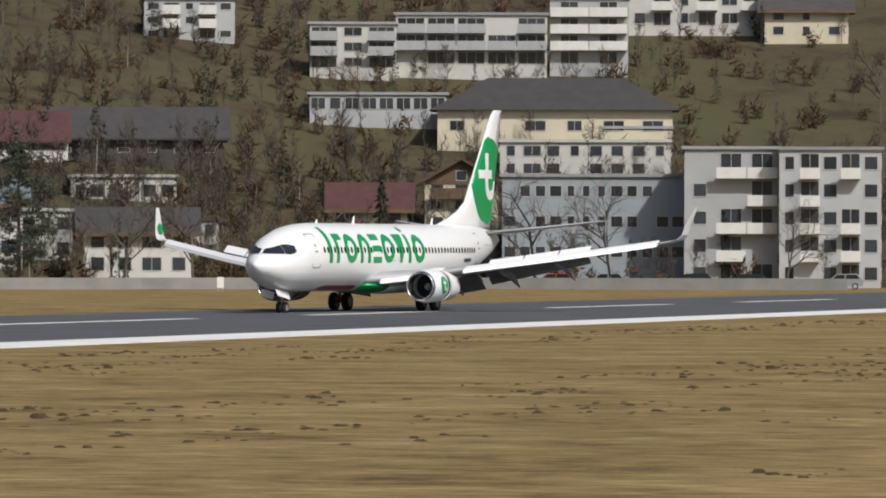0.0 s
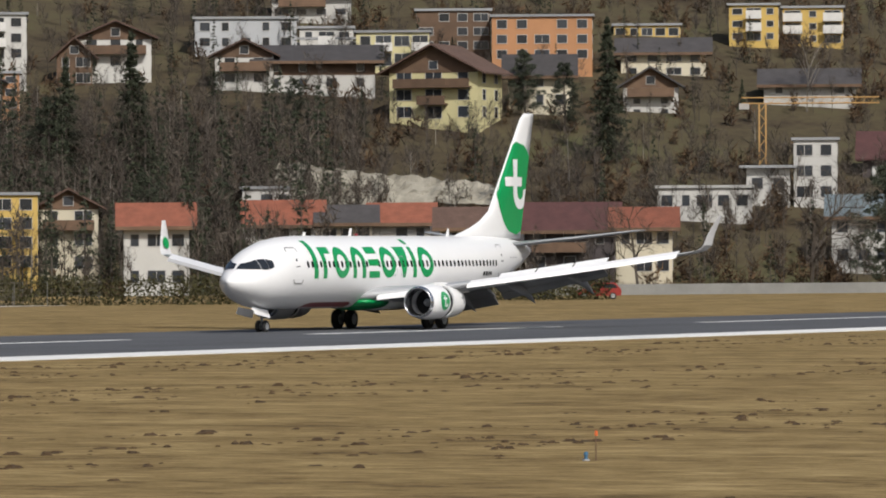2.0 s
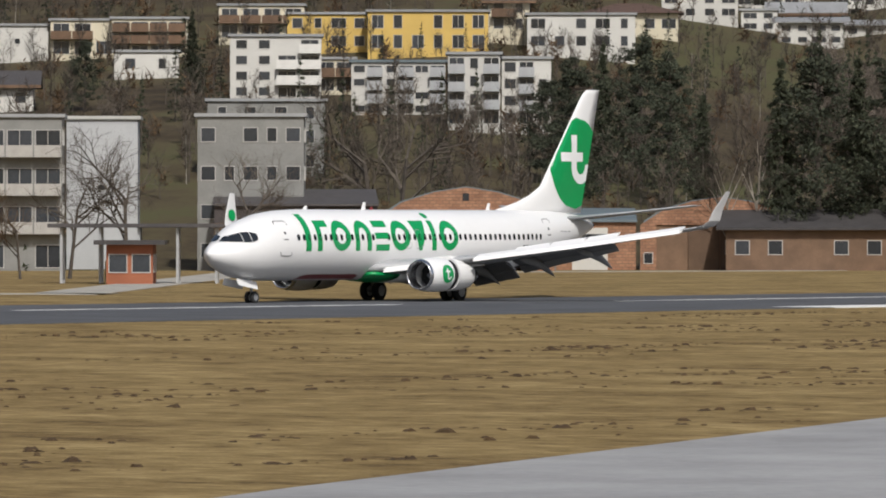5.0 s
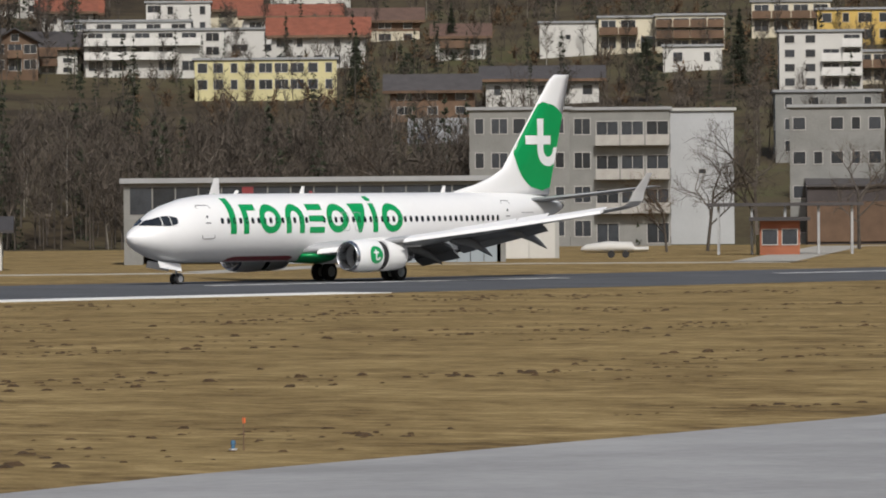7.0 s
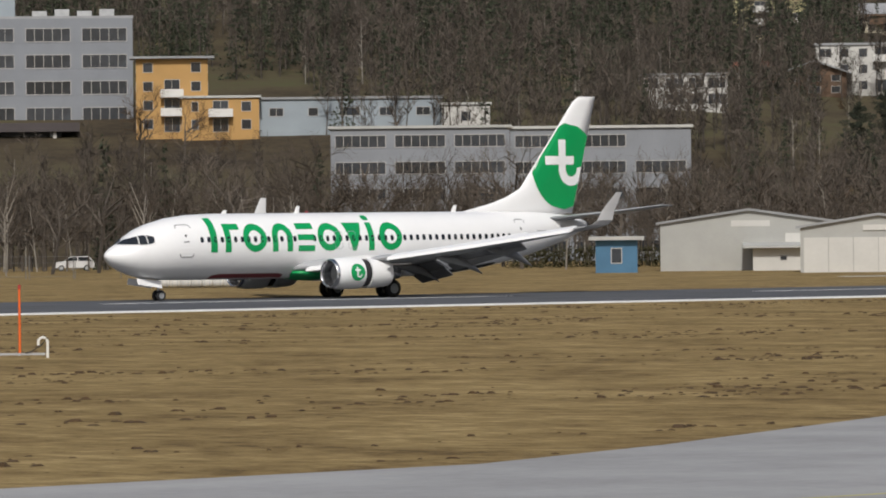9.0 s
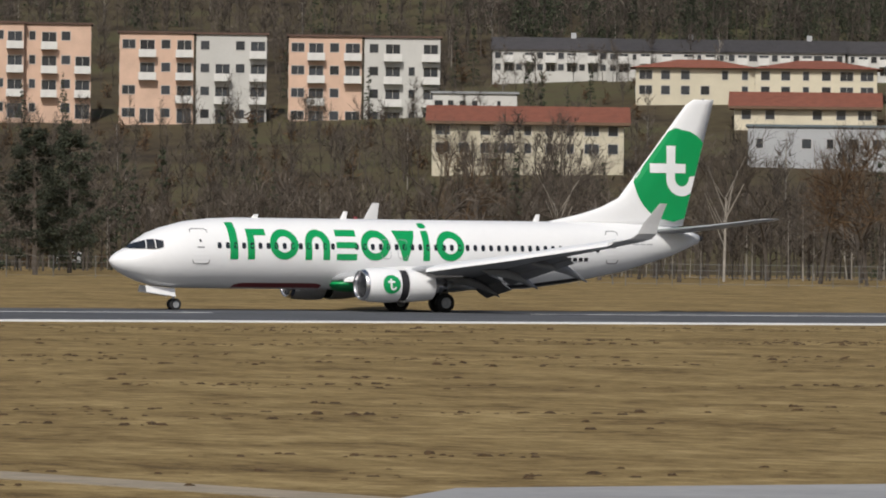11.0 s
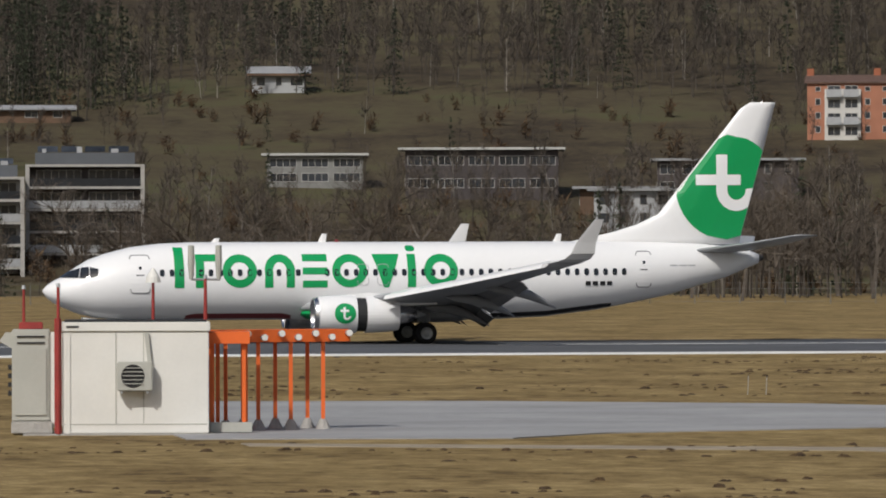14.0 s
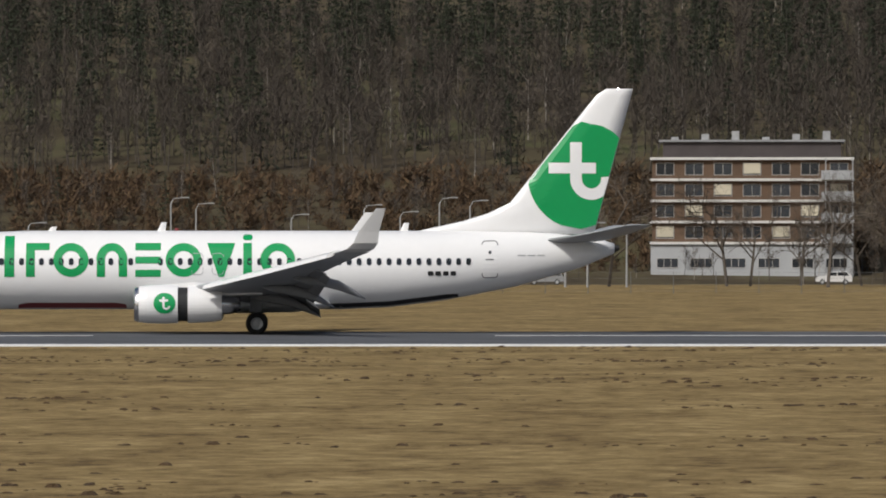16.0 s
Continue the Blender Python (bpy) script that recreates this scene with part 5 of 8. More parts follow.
def stair_tower(x, y, z, rz):
    """Dark tower block ringed by pale concrete galleries, with an outside stair zigzagging down its face."""
    e = thing("tower_block", "dark tower block ringed by pale concrete galleries", "tower", pose(x, y, z, 0, 0, rz))
    m = 0.0561
    w, d, fh, n = 350 * m, 14.0, 53 * m, 11
    h = n * fh
    x0 = -118 * m
    part("core", box(x0, x0 + w, 1.5, d, -1, h), WALLS["dark"], e, "dark glazed core")
    part("side_core", box(x0 - 6.0, x0 - 0.004, 3.0, d, -1, h), WALLS["dark"], e, "dark side wing")
    for f in range(n + 1):
        zz = f * fh
        g = part("gallery", box(x0 - 0.3, x0 + w + 0.3, 0, 1.6, zz - 0.12, zz + 0.12), CONC, e, "pale concrete gallery")
        for k, off in enumerate((0.45, 0.85)):
            part("rail", box(x0 - 0.3, x0 + w + 0.3, -0.12, 0.02, zz + off, zz + off + 0.12), CONC, g)
        part("side_gallery", box(x0 - 6.2, x0 - 0.31, 1.2, 2.9, zz - 0.08, zz + 0.08), CONC, e, "pale side gallery")
        part("side_rail", box(x0 - 6.2, x0 - 0.31, 1.05, 1.19, zz + 0.5, zz + 1.0), CONC, e)
        if f < n:
            for k in range(6):
                part("post", box(x0 - 6.1 + k * 1.15, x0 - 6.0 + k * 1.15, 1.3, 1.4, zz + 0.1, zz + 0.5), CONC, e)
            for k in range(5):
                a = x0 + w * (k + 0.06) / 5
                part("glazing", box(a, a + w / 5 * 0.86, 1.42, 1.497, zz + 0.5, zz + fh - 0.35), RED if k == 4 and f % 3 else PANE, e)
            for k in (0.1, 0.4, 0.68, 0.95):
                part("pillar", box(x0 + w * k - 0.2, x0 + w * k + 0.2, -0.02, 0.35, zz + 0.123, zz + fh - 0.123), CONC, e)
            a, b = x0 + w * 0.42, x0 + w * 0.66
            fl = part("stair_flight", loft([[(px, yy, pz) for px, pz in ((a, zz + fh - 0.1), (b, zz + 0.3), (b, zz - 0.1), (a, zz + fh - 0.5))] for yy in (-1.5, -0.3)]), CONC, e, "slanting concrete stair flight")
            part("stair_rail", loft([[(px, yy, pz) for px, pz in ((a, zz + fh + 0.9), (b, zz + 1.25), (b, zz + 0.95), (a, zz + fh + 0.6))] for yy in (-1.6, -1.5)]), CONC, fl)
    part("roof", box(x0 - 6.4, x0 + w + 0.4, 0.2, d + 0.2, h + 0.13, h + 0.5), ROOFS["grey"], e)
    return e


def modern_flats(x, y, z, rz, size, kind):
    """Concrete-framed flats: white frame, deep glazed balconies, set-back attic with roof units."""
    w, fh, n, d = 0.0687 * size, 2.75, 4, 12.0
    h = n * fh + 1.2
    e = thing("apartment_building", "concrete-framed flats with deep glazed balconies", "building", pose(x, y, z, 0, 0, rz))
    part("core", box(-w / 2 + 0.3, w / 2 - 0.3, 2.0, d, -1, h), WALLS["dark" if kind else "grey"], e)
    for f in range(n + 1):
        zz = 1.2 + f * fh
        s = part("slab", box(-w / 2, w / 2, 0, 2.0, zz - 0.3, zz), CONC, e, "pale concrete floor slab")
        if f < n:
            part("balustrade", box(-w / 2 + 0.5, w / 2 - 0.5, 0.05, 0.12, zz + 0.05, zz + 1.0), GLASS if f % 2 else STEEL, e, "glass balustrade")
            piece("window", window_mesh(w * 0.38, 2.0), e, -w * 0.22, 1.995, zz + 0.1)
            piece("window", window_mesh(w * 0.38, 2.0), e, w * 0.22, 1.995, zz + 0.1)
    for k in (-w / 2, -w * 0.0 - 0.2, w / 2 - 0.5) if not kind else (-w / 2, w / 2 - 0.5):
        part("pier", box(k, k + 0.5, -0.004, 1.9, -1, h - 0.302), CONC, e, "pale concrete pier")
    part("attic", box(-w * 0.42, w * 0.42, 3.0, d - 1, h + 0.003, h + 1.5), WALLS["slate_panel"], e, "dark set-back attic")
    for k in range(3):
        px = -w * 0.36 + k * w * 0.29
        part("roof_unit", box(px, px + 0.5 + 0.2 * k, 3.4, 4.2, h + 1.503, h + 2.0 + 0.25 * (k % 2)), STEEL, e)
    for k in range(4):
        px = -w * 0.4 + k * w * 0.2
        part("solar_panel", loft([[(px, yy, zz), (px + w * 0.17, yy, zz), (px + w * 0.17, yy + 0.9, zz + 0.7), (px, yy + 0.9, zz + 0.7)] for yy, zz in ((4.4, h + 1.6), (4.4, h + 1.65))]), PANE, e, "tilted dark solar panel")
    return e


def brown_flats(x, y, z, rz):
    """Four storeys of brown timber panels between white bands, with blinds and a set-back roof storey."""
    m = 0.0673
    w, fh, d = 362 * m, 37 * m, 13.0
    e = thing("apartment_building", "brown timber-clad flats with white floor bands", "building", pose(x, y, z, 0, 0, rz))
    h = 5.7 * fh
    part("core", box(-w / 2 + 0.2, w / 2 - 0.2, 0.5, d, -1, h), WALLS["wood"], e)
    part("ground_wall", box(-w / 2, w / 2, 0.3, d - 0.2, -1, 1.6 * fh - 0.16), WALLS["grey"], e, "pale grey ground storey")
    for b in range(6):
        piece("window", window_mesh(2.6, 1.2), e, -w / 2 + w * (b + 0.5) / 6, 0.297, 1.0)
    for f in range(5):
        zz = fh * (1.6 + f * 1.02)
        part("band", box(-w / 2 - 0.1, w / 2 + 0.1, 0, d, zz - 0.15, zz + 0.15), RAIL, e, "white floor band")
        for b in range(7):
            cx = -w / 2 + w * (b + 0.5) / 7
            if f < 4:
                piece("window", window_mesh(2.2, 1.5), e, cx, 0.495, zz + 0.55)
                if (b * 3 + f * 5) % 4 == 0:
                    part("blind", box(cx - 1.0, cx + 1.0, 0.38, 0.43, zz + 0.75, zz + 2.0), WALLS["cream"], e, "lowered cream blind")
    part("attic", box(-w * 0.44, w * 0.44, 2.0, d - 1, h + 0.003, h + 2.0), WALLS["dark"], e, "dark set-back roof storey")
    part("attic_roof", box(-w * 0.46, w * 0.46, 1.6, d - 0.6, h + 2.003, h + 2.25), ROOFS["grey"], e)
    for k in range(6):
        part("roof_unit", box(-w * 0.4 + k * w * 0.15, -w * 0.4 + k * w * 0.15 + 0.9, 2.6, 3.6, h + 2.253, h + 2.6 + (k % 3) * 0.35), STEEL, e)
    for k in (w * 0.36, w / 2 - 0.2):
        part("balcony_post", box(k, k + 0.15, -0.9, -0.75, 0, h), STEEL, e)
    for f in range(4):
        piece("balcony", balcony_mesh(w * 0.16, 1.0, False, "rail"), e, w * 0.42, 0, fh * (1.6 + f * 1.02) + 0.16)
    return e


def lamp_post(x, y, z, rz, h):
    e = thing("street_lamp", "slim grey lamp post with a short arm", "lamp", pose(x, y, z, 0, 0, rz), "lamps along the road")
    part("pole", tube([(0, 0, -0.3), (0, 0, h * 0.93)], [0.14, 0.08], 8), STEEL, e)
    part("arm", tube([(0, 0, h * 0.93), (0.3, 0, h * 0.99), (1.3, 0, h)], [0.06, 0.05, 0.05], 6), STEEL, e)
    part("lamp_head", box(1.2, 2.0, -0.14, 0.14, h - 0.06, h + 0.08, 0.03), STEEL, e)
    return e


TERRACE_M = 0.0828


# ---- things on and round the field ----
ORANGE = mat("signal_orange_paint", (0.72, 0.13, 0.02), 0.55, vary=0.12, size=0.8)
SIGNAL_RED = mat("weathered_red_paint", (0.30, 0.035, 0.03), 0.6, vary=0.2, size=0.5)
HUT_WHITE = mat("hut_white_panel", (0.70, 0.69, 0.65), 0.55, vary=0.05, size=1.2)
HUT_GREY = mat("cabinet_grey", (0.42, 0.42, 0.38), 0.6, vary=0.06, size=1.0)


def equipment_hut(x, y, z, rz):
    """White panel hut with an air conditioner, a grey cabinet beside it and red aerial masts."""
    e = thing("equipment_hut", "white panelled equipment hut with an air conditioner", "hut", pose(x, y, z, 0, 0, rz))
    w, h, d = 3.7, 2.86, 2.6
    part("slab", box(-w / 2 - 1.0, w / 2 + 0.15, -0.15, d + 0.2, -0.3, 0.04, 0.02), CONC, e, "pale concrete footing slab")
    part("body", box(-w / 2, w / 2, 0, d, 0.042, h - 0.24, 0.02), HUT_WHITE, e)
    part("roof_band", box(-w / 2 - 0.04, w / 2 + 0.04, -0.05, d + 0.04, h - 0.238, h, 0.02), HUT_WHITE, e, "projecting white roof edge")
    part("roof_deck", box(-w / 2 + 0.05, w / 2 - 0.05, 0.05, d - 0.05, h + 0.002, h + 0.05), DARK, e, "grey roof deck")
    for px in (-0.5, 0.2):
        part("seam", box(px - 0.012, px + 0.012, -0.012, -0.001, 0.3, h - 0.25), HUT_GREY, e, "thin panel seam")
    part("seam", box(-w / 2 + 0.05, w / 2 - 0.05, -0.011, -0.001, 0.27, 0.29), HUT_GREY, e)
    part("corner_post", box(-w / 2 + 0.08, -w / 2 + 0.2, -0.03, -0.001, 0.05, h - 0.26), HUT_WHITE, e)
    part("vent_plate", box(-w / 2 + 0.1, -w / 2 + 0.42, -0.065, -0.052, h - 0.14, h - 0.09), DARK, e, "small dark plate")
    ac = part("air_conditioner", box(-0.47, 0.43, -0.42, -0.1, 1.12, 1.86, 0.03), HUT_GREY, e, "pale grey air conditioner")
    rings = [[(-0.07 + r * math.cos(a), yy, 1.5 + r * math.sin(a)) for a in (k * math.tau / 28 for k in range(28))] for r, yy in ((0.3, -0.415), (0.28, -0.445), (0.25, -0.425))]
    part("fan_grille", loft(rings), DARK, ac, "dark round fan grille")
    for k in range(5):
        part("grille_bar", box(-0.34, 0.2, -0.46, -0.447, 1.3 + k * 0.1, 1.32 + k * 0.1), HUT_GREY, ac)
    for px in (-0.35, 0.3):
        part("bracket", box(px - 0.03, px + 0.03, -0.4, 0.0, 1.06, 1.115), STEEL, ac)
    part("pipe_duct", loft([[(px, yy, zz) for px, zz in ((0.3, 1.87), (0.4, 1.87), (0.32, 2.6), (0.22, 2.6))] for yy in (-0.12, -0.002)]), HUT_GREY, e)
    # cabinet beside the hut
    cab = part("cabinet", box(-w / 2 - 1.28, -w / 2 - 0.32, 0.35, 1.3, 0.35, 2.68, 0.03), HUT_GREY, e, "tall grey equipment cabinet")
    part("cabinet_door", box(-w / 2 - 1.2, -w / 2 - 0.4, 0.31, 0.348, 0.5, 2.2, 0.01), HUT_GREY, cab)
    part("cabinet_slot", box(-w / 2 - 1.15, -w / 2 - 0.45, 0.32, 0.347, 2.32, 2.36), DARK, cab)
    part("cabinet_slot", box(-w / 2 - 1.15, -w / 2 - 0.45, 0.32, 0.347, 2.48, 2.52), DARK, cab)
    part("cabinet_base", box(-w / 2 - 1.3, -w / 2 - 0.25, 0.3, 1.4, 0.042, 0.348, 0.02), CONC, cab, "concrete plinth")
    part("rain_hood", loft([[(px, yy, zz) for px, zz in ((-w / 2 - 1.6, 2.38), (-w / 2 - 1.281, 2.2), (-w / 2 - 1.281, 2.6), (-w / 2 - 1.45, 2.6))] for yy in (0.45, 1.1)]), HUT_GREY, cab, "projecting rain hood")
    for k in range(4):
        part("socket", box(-w / 2 - 1.38, -w / 2 - 1.281, 0.5, 0.7, 1.0 + k * 0.22, 1.12 + k * 0.22), DARK, cab)
    part("side_box", box(-w / 2 - 0.318, -w / 2 - 0.003, 0.4, 1.6, 0.2, 2.6, 0.02), HUT_WHITE, e)
    # masts
    for px, py, z0, z1, r in ((-w / 2 - 0.1, -0.12, 0.04, 3.75, 0.05), (-w / 2 - 0.98, 0.6, 2.681, 3.7, 0.04), (0.45, 1.5, h + 0.05, 4.0, 0.045), (1.78, 1.2, h + 0.05, 3.95, 0.05)):
        m = part("mast", tube([(px, py, z0), (px, py, z1)], [r, r * 0.8], 8), SIGNAL_RED, e, "weathered red mast")
        part("mast_light", tube([(px, py, z1 + 0.002), (px, py, z1 + 0.1)], [0.06, 0.04], 8), STEEL, m)
    part("mast_pipe", box(-w / 2 - 0.2, -w / 2 - 0.02, -0.1, -0.02, 0.04, h + 0.1, 0.02), SIGNAL_RED, e, "broad red cable duct")
    part("aerial_cone", tube([(0.45, 1.5, 3.85), (0.45, 1.5, 4.0), (0.45, 1.5, 4.22)], [0.2, 0.17, 0.03], 14), HUT_WHITE, e, "white cone aerial")
    part("aerial_bar", tube([(1.42, 1.2, 3.93), (2.15, 1.2, 3.93)], [0.03, 0.03], 6), STEEL, e)
    for px in (1.42, 2.12):
        part("aerial", tube([(px, 1.2, 3.93), (px, 1.2, 4.35), (px, 1.2, 4.8)], [0.05, 0.09, 0.08], 10), HUT_GREY, e, "pale stick aerial")
    part("roof_box", box(-w / 2 - 1.1, -w / 2 - 0.5, 0.5, 1.0, 2.681, 2.86, 0.02), SIGNAL_RED, e)
    return e


def light_frame(x, y, z, rz):
    """An orange beam on posts that carries a row of white approach lamps."""
    e = thing("light_frame", "orange beam on posts carrying white lamps", "light frame", pose(x, y, z, 0, 0, rz))
    a, b = Vector((1.95, 3.0, 0)), Vector((5.35, 4.6, 0))
    d = (b - a).normalized()
    s = Vector((-d.y, d.x, 0))
    def beam(p, q, half, z0, z1):
        v = [p - s * half, q - s * half, q + s * half, p + s * half]
        return loft([[(u.x, u.y, zz) for u in v] for zz in (z0, z1)])
    part("beam", beam(a, b, 0.55, 2.3, 2.62), ORANGE, e, "broad orange beam")
    part("cross_beam", box(1.7, 2.9, 0.6, 2.2, 2.3, 2.6), ORANGE, e, "orange cross beam")
    k = 0
    for t in (0.05, 0.3, 0.55, 0.8):
        for o in (-0.45, 0.45):
            p = a + (b - a) * t + s * o
            post = part("post", box(p.x - 0.05, p.x + 0.05, p.y - 0.05, p.y + 0.05, 0.25, 2.298), ORANGE, e, "orange square post")
            part("foot", tube([(p.x, p.y, 0.0), (p.x, p.y, 0.3)], [0.22, 0.08], 8), CONC, post, "grey concrete foot")
    for px, py in ((1.95, 0.9), (2.1, 2.0), (2.75, 0.8), (2.82, 2.0)):
        post = part("post", box(px - 0.05, px + 0.05, py - 0.05, py + 0.05, 0.2, 2.298), ORANGE, e, "orange square post")
        part("foot", tube([(px, py, 0.0), (px, py, 0.25)], [0.2, 0.08], 8), CONC, post)
    part("cable_tray", box(1.9, 2.95, 0.6, 0.75, 0.05, 0.3), HUT_GREY, e, "grey cable tray")
    for k in range(8):
        p = a + (b - a) * (0.06 + 0.13 * k) - s * (0.6 if k % 2 else 0.58)
        lamp = part("lamp", tube([(p.x, p.y, 2.42 + 0.1 * (k % 2)), (p.x + 0.05, p.y - 0.16, 2.42 + 0.1 * (k % 2))], [0.07, 0.09], 12), STEEL, e, "white round lamp")
        part("lens", tube([(p.x + 0.05, p.y - 0.165, 2.42 + 0.1 * (k % 2)), (p.x + 0.052, p.y - 0.18, 2.42 + 0.1 * (k % 2))], [0.085, 0.08], 12), HUT_WHITE, lamp)
    return e


def edge_marker(x, y, z, rz):
    e = thing("edge_marker", "thin stake with a small orange flag", "marker", pose(x, y, z, 0, 0, rz))
    part("stake", tube([(0.2, 0, -0.1), (0.2, 0, 0.62)], [0.014, 0.012], 6), WALLS["wood"], e)
    part("flag", box(0.18, 0.235, -0.008, 0.008, 0.5, 0.6), ORANGE, e, "small orange flag")
    part("lamp_body", tube([(0, 0.05, 0), (0, 0.05, 0.1), (0, 0.05, 0.11), (0, 0.05, 0.18)], [0.035, 0.035, 0.05, 0.04], 12), WALLS["blue"], e, "blue edge lamp")
    part("lamp_base", tube([(0, 0.05, -0.05), (0, 0.05, 0.03)], [0.09, 0.08], 12), STEEL, e)
    return e


def warning_pole(x, y, z, rz):
    e = thing("warning_pole", "tall thin orange-red pole in the grass", "pole", pose(x, y, z, 0, 0, rz))
    part("pole", tube([(0, 0, -0.2), (0, 0, 2.35)], [0.05, 0.04], 8), ORANGE, e)
    part("pole_cap", tube([(0, 0, 2.352), (0, 0, 2.5)], [0.06, 0.05], 8), SIGNAL_RED, e)
    part("foot_bar", box(-0.9, 0.9, -0.05, 0.05, 0.0, 0.08), STEEL, e)
    part("foot_bar", box(-0.05, 0.05, -0.9, -0.055, 0.0, 0.08), STEEL, e)
    part("cable", tube([(0.1, 0, 0.05), (0.4, -0.1, 0.12), (0.75, 0.05, 0.35), (1.0, 0.1, 0.6)], [0.025] * 4, 6), DARK, e, "black cable")
    return e


def hook_pipe(x, y, z, rz):
    e = thing("vent_pipe", "short white hooked vent pipe in the grass", "pipe", pose(x, y, z, 0, 0, rz))
    pts = [(0, 0, -0.1), (0, 0, 0.55)] + [(-0.16 + 0.16 * math.cos(a), 0, 0.55 + 0.16 * math.sin(a)) for a in (0.5, 1.0, 1.57, 2.1, 2.7, 3.14)] + [(-0.32, 0, 0.45)]
    part("pipe", tube(pts, [0.05] * len(pts), 10), HUT_WHITE, e)
    part("cap", tube([(-0.32, 0, 0.449), (-0.32, 0, 0.43)], [0.055, 0.05], 10), STEEL, e)
    return e


def white_marker(x, y, z, rz):
    e = thing("marker_board", "small white marker board on legs", "marker", pose(x, y, z, 0, 0, rz))
    part("board", box(-0.3, 0.3, 0, 0.06, 0.35, 1.3, 0.02), HUT_WHITE, e)
    for px in (-0.2, 0.2):
        part("leg", box(px - 0.03, px + 0.03, 0.01, 0.05, -0.1, 0.348), STEEL, e)
    return e


def thin_stake(x, y, z, rz, h):
    e = thing("thin_stake", "thin grey stake in the grass", "stake", pose(x, y, z, 0, 0, rz), "stakes in the grass")
    part("stake", tube([(0, 0, -0.1), (0.03, 0, h)], [0.012, 0.01], 6), STEEL, e)
    part("tip", tube([(0.03, 0, h + 0.002), (0.032, 0, h + 0.05)], [0.02, 0.015], 6), DARK, e)
    return e


CAR_PAINT = {"white": mat("car_white", (0.62, 0.62, 0.62), 0.3, vary=0.02, size=2, coat=0.5), "black": mat("car_black", (0.02, 0.021, 0.024), 0.25, vary=0.1, size=2, coat=0.5), "grey": mat("car_grey", (0.25, 0.26, 0.27), 0.3, vary=0.05, size=2, coat=0.5), "red": mat("car_red", (0.28, 0.03, 0.025), 0.3, vary=0.05, size=2, coat=0.5)}


def car(x, y, z, rz, colour):
    """A parked estate car seen from its side."""
    e = thing("car", "parked %s estate car on the road" % colour, "car", pose(x, y, z, 0, 0, rz))
    prof = [(-2.1, 0.35), (-2.15, 0.75), (-1.9, 0.95), (-1.1, 1.02), (-0.5, 1.5), (1.5, 1.55), (1.98, 1.05), (2.1, 0.8), (2.05, 0.35)]
    rings = [[(px, yy, 0.35 + (pz - 0.35) * k) for px, pz in prof] for yy, k in ((-0.86, 0.96), (-0.8, 1), (0.8, 1), (0.86, 0.96))]
    part("body", loft(rings), CAR_PAINT[colour], e)
    for pts in (((-0.85, 1.05), (-0.45, 1.42), (0.3, 1.46), (0.3, 1.05)), ((0.4, 1.05), (0.4, 1.46), (1.4, 1.46), (1.75, 1.05))):
        for s in (-1, 1):
            part("side_window", loft([[(px, s * yy, pz) for px, pz in pts] for yy in (0.83, 0.868)]), GLASS, e)
    for px in (-1.35, 1.3):
        for s in (-1, 1):
            wh = part("wheel", loft([[(px + 0.32 * math.cos(a), s * yy, 0.32 + 0.32 * math.sin(a)) for a in (k * math.tau / 18 for k in range(18))] for yy in (0.68, 0.88)]), RUBBER, e)
            part("rim", loft([[(px + 0.2 * math.cos(a), s * yy, 0.32 + 0.2 * math.sin(a)) for a in (k * math.tau / 14 for k in range(14))] for yy in (0.875, 0.89)]), STEEL, wh)
    return e


def crane(x, y, z, rz, h, jib):
    """A yellow tower crane: lattice mast and level jib."""
    e = thing("tower_crane", "yellow lattice tower crane beside the barn", "crane", pose(x, y, z, 0, 0, rz))
    m = WALLS["ochre"]
    for sx in (-0.4, 0.4):
        for sy in (-0.4, 0.4):
            part("mast_leg", box(sx - 0.09, sx + 0.09, sy - 0.09, sy + 0.09, -1, h), m, e)
    n = int(h / 1.0)
    for k in range(n):
        for sy in (-0.4, 0.4):
            s = 1 if k % 2 else -1
            part("brace", tube([(-0.4 * s, sy, h * k / n), (0.4 * s, sy, h * (k + 1) / n)], [0.05, 0.05], 5), m, e)
    for yy, zz in ((-0.35, 0.1), (0.35, 0.1), (0, 0.8)):
        part("jib_chord", tube([(-2.5, yy, h + zz), (jib, yy, h + zz)], [0.08, 0.08], 6), m, e)
    for k in range(int(jib)):
        part("jib_brace", tube([(k, -0.35, h + 0.1), (k + 0.5, 0, h + 0.8), (k + 1, 0.35, h + 0.1)], [0.04] * 3, 5), m, e)
    part("counterweight", box(-2.8, -1.6, -0.5, 0.5, h - 0.6, h + 0.1), CONC, e)
    return e


def rock_wall(x, y, z, rz, w, h):
    """A pale rough retaining bank, highest at one end."""
    n, m = 40, 7
    rng = np.random.default_rng(5)
    verts, faces = [], []
    for j in range(m):
        for i in range(n):
            u, v = i / (n - 1), j / (m - 1)
            top = h * (0.25 + 0.75 * max(0, 1 - u * 0.85)) * min(1, u * 12 + 0.3)
            verts.append((-w / 2 + w * u, v * 2.5 + rng.normal(0, 0.18), -0.6 + (top + 0.6) * v + rng.normal(0, 0.14)))
    for j in range(m - 1):
        for i in range(n - 1):
            faces.append((j * n + i, j * n + i + 1, (j + 1) * n + i + 1, (j + 1) * n + i))
    ob = mesh_part("rock_bank", verts, faces, mat("pale_rock", (0.30, 0.28, 0.23), 0.95, vary=0.3, size=1.5, bump=0.5))
    ob.matrix_basis = pose(x, y, z, 0, 0, rz)
    return tagged(ob, "pale rough rock bank on the hillside", "bank", kind="structure")


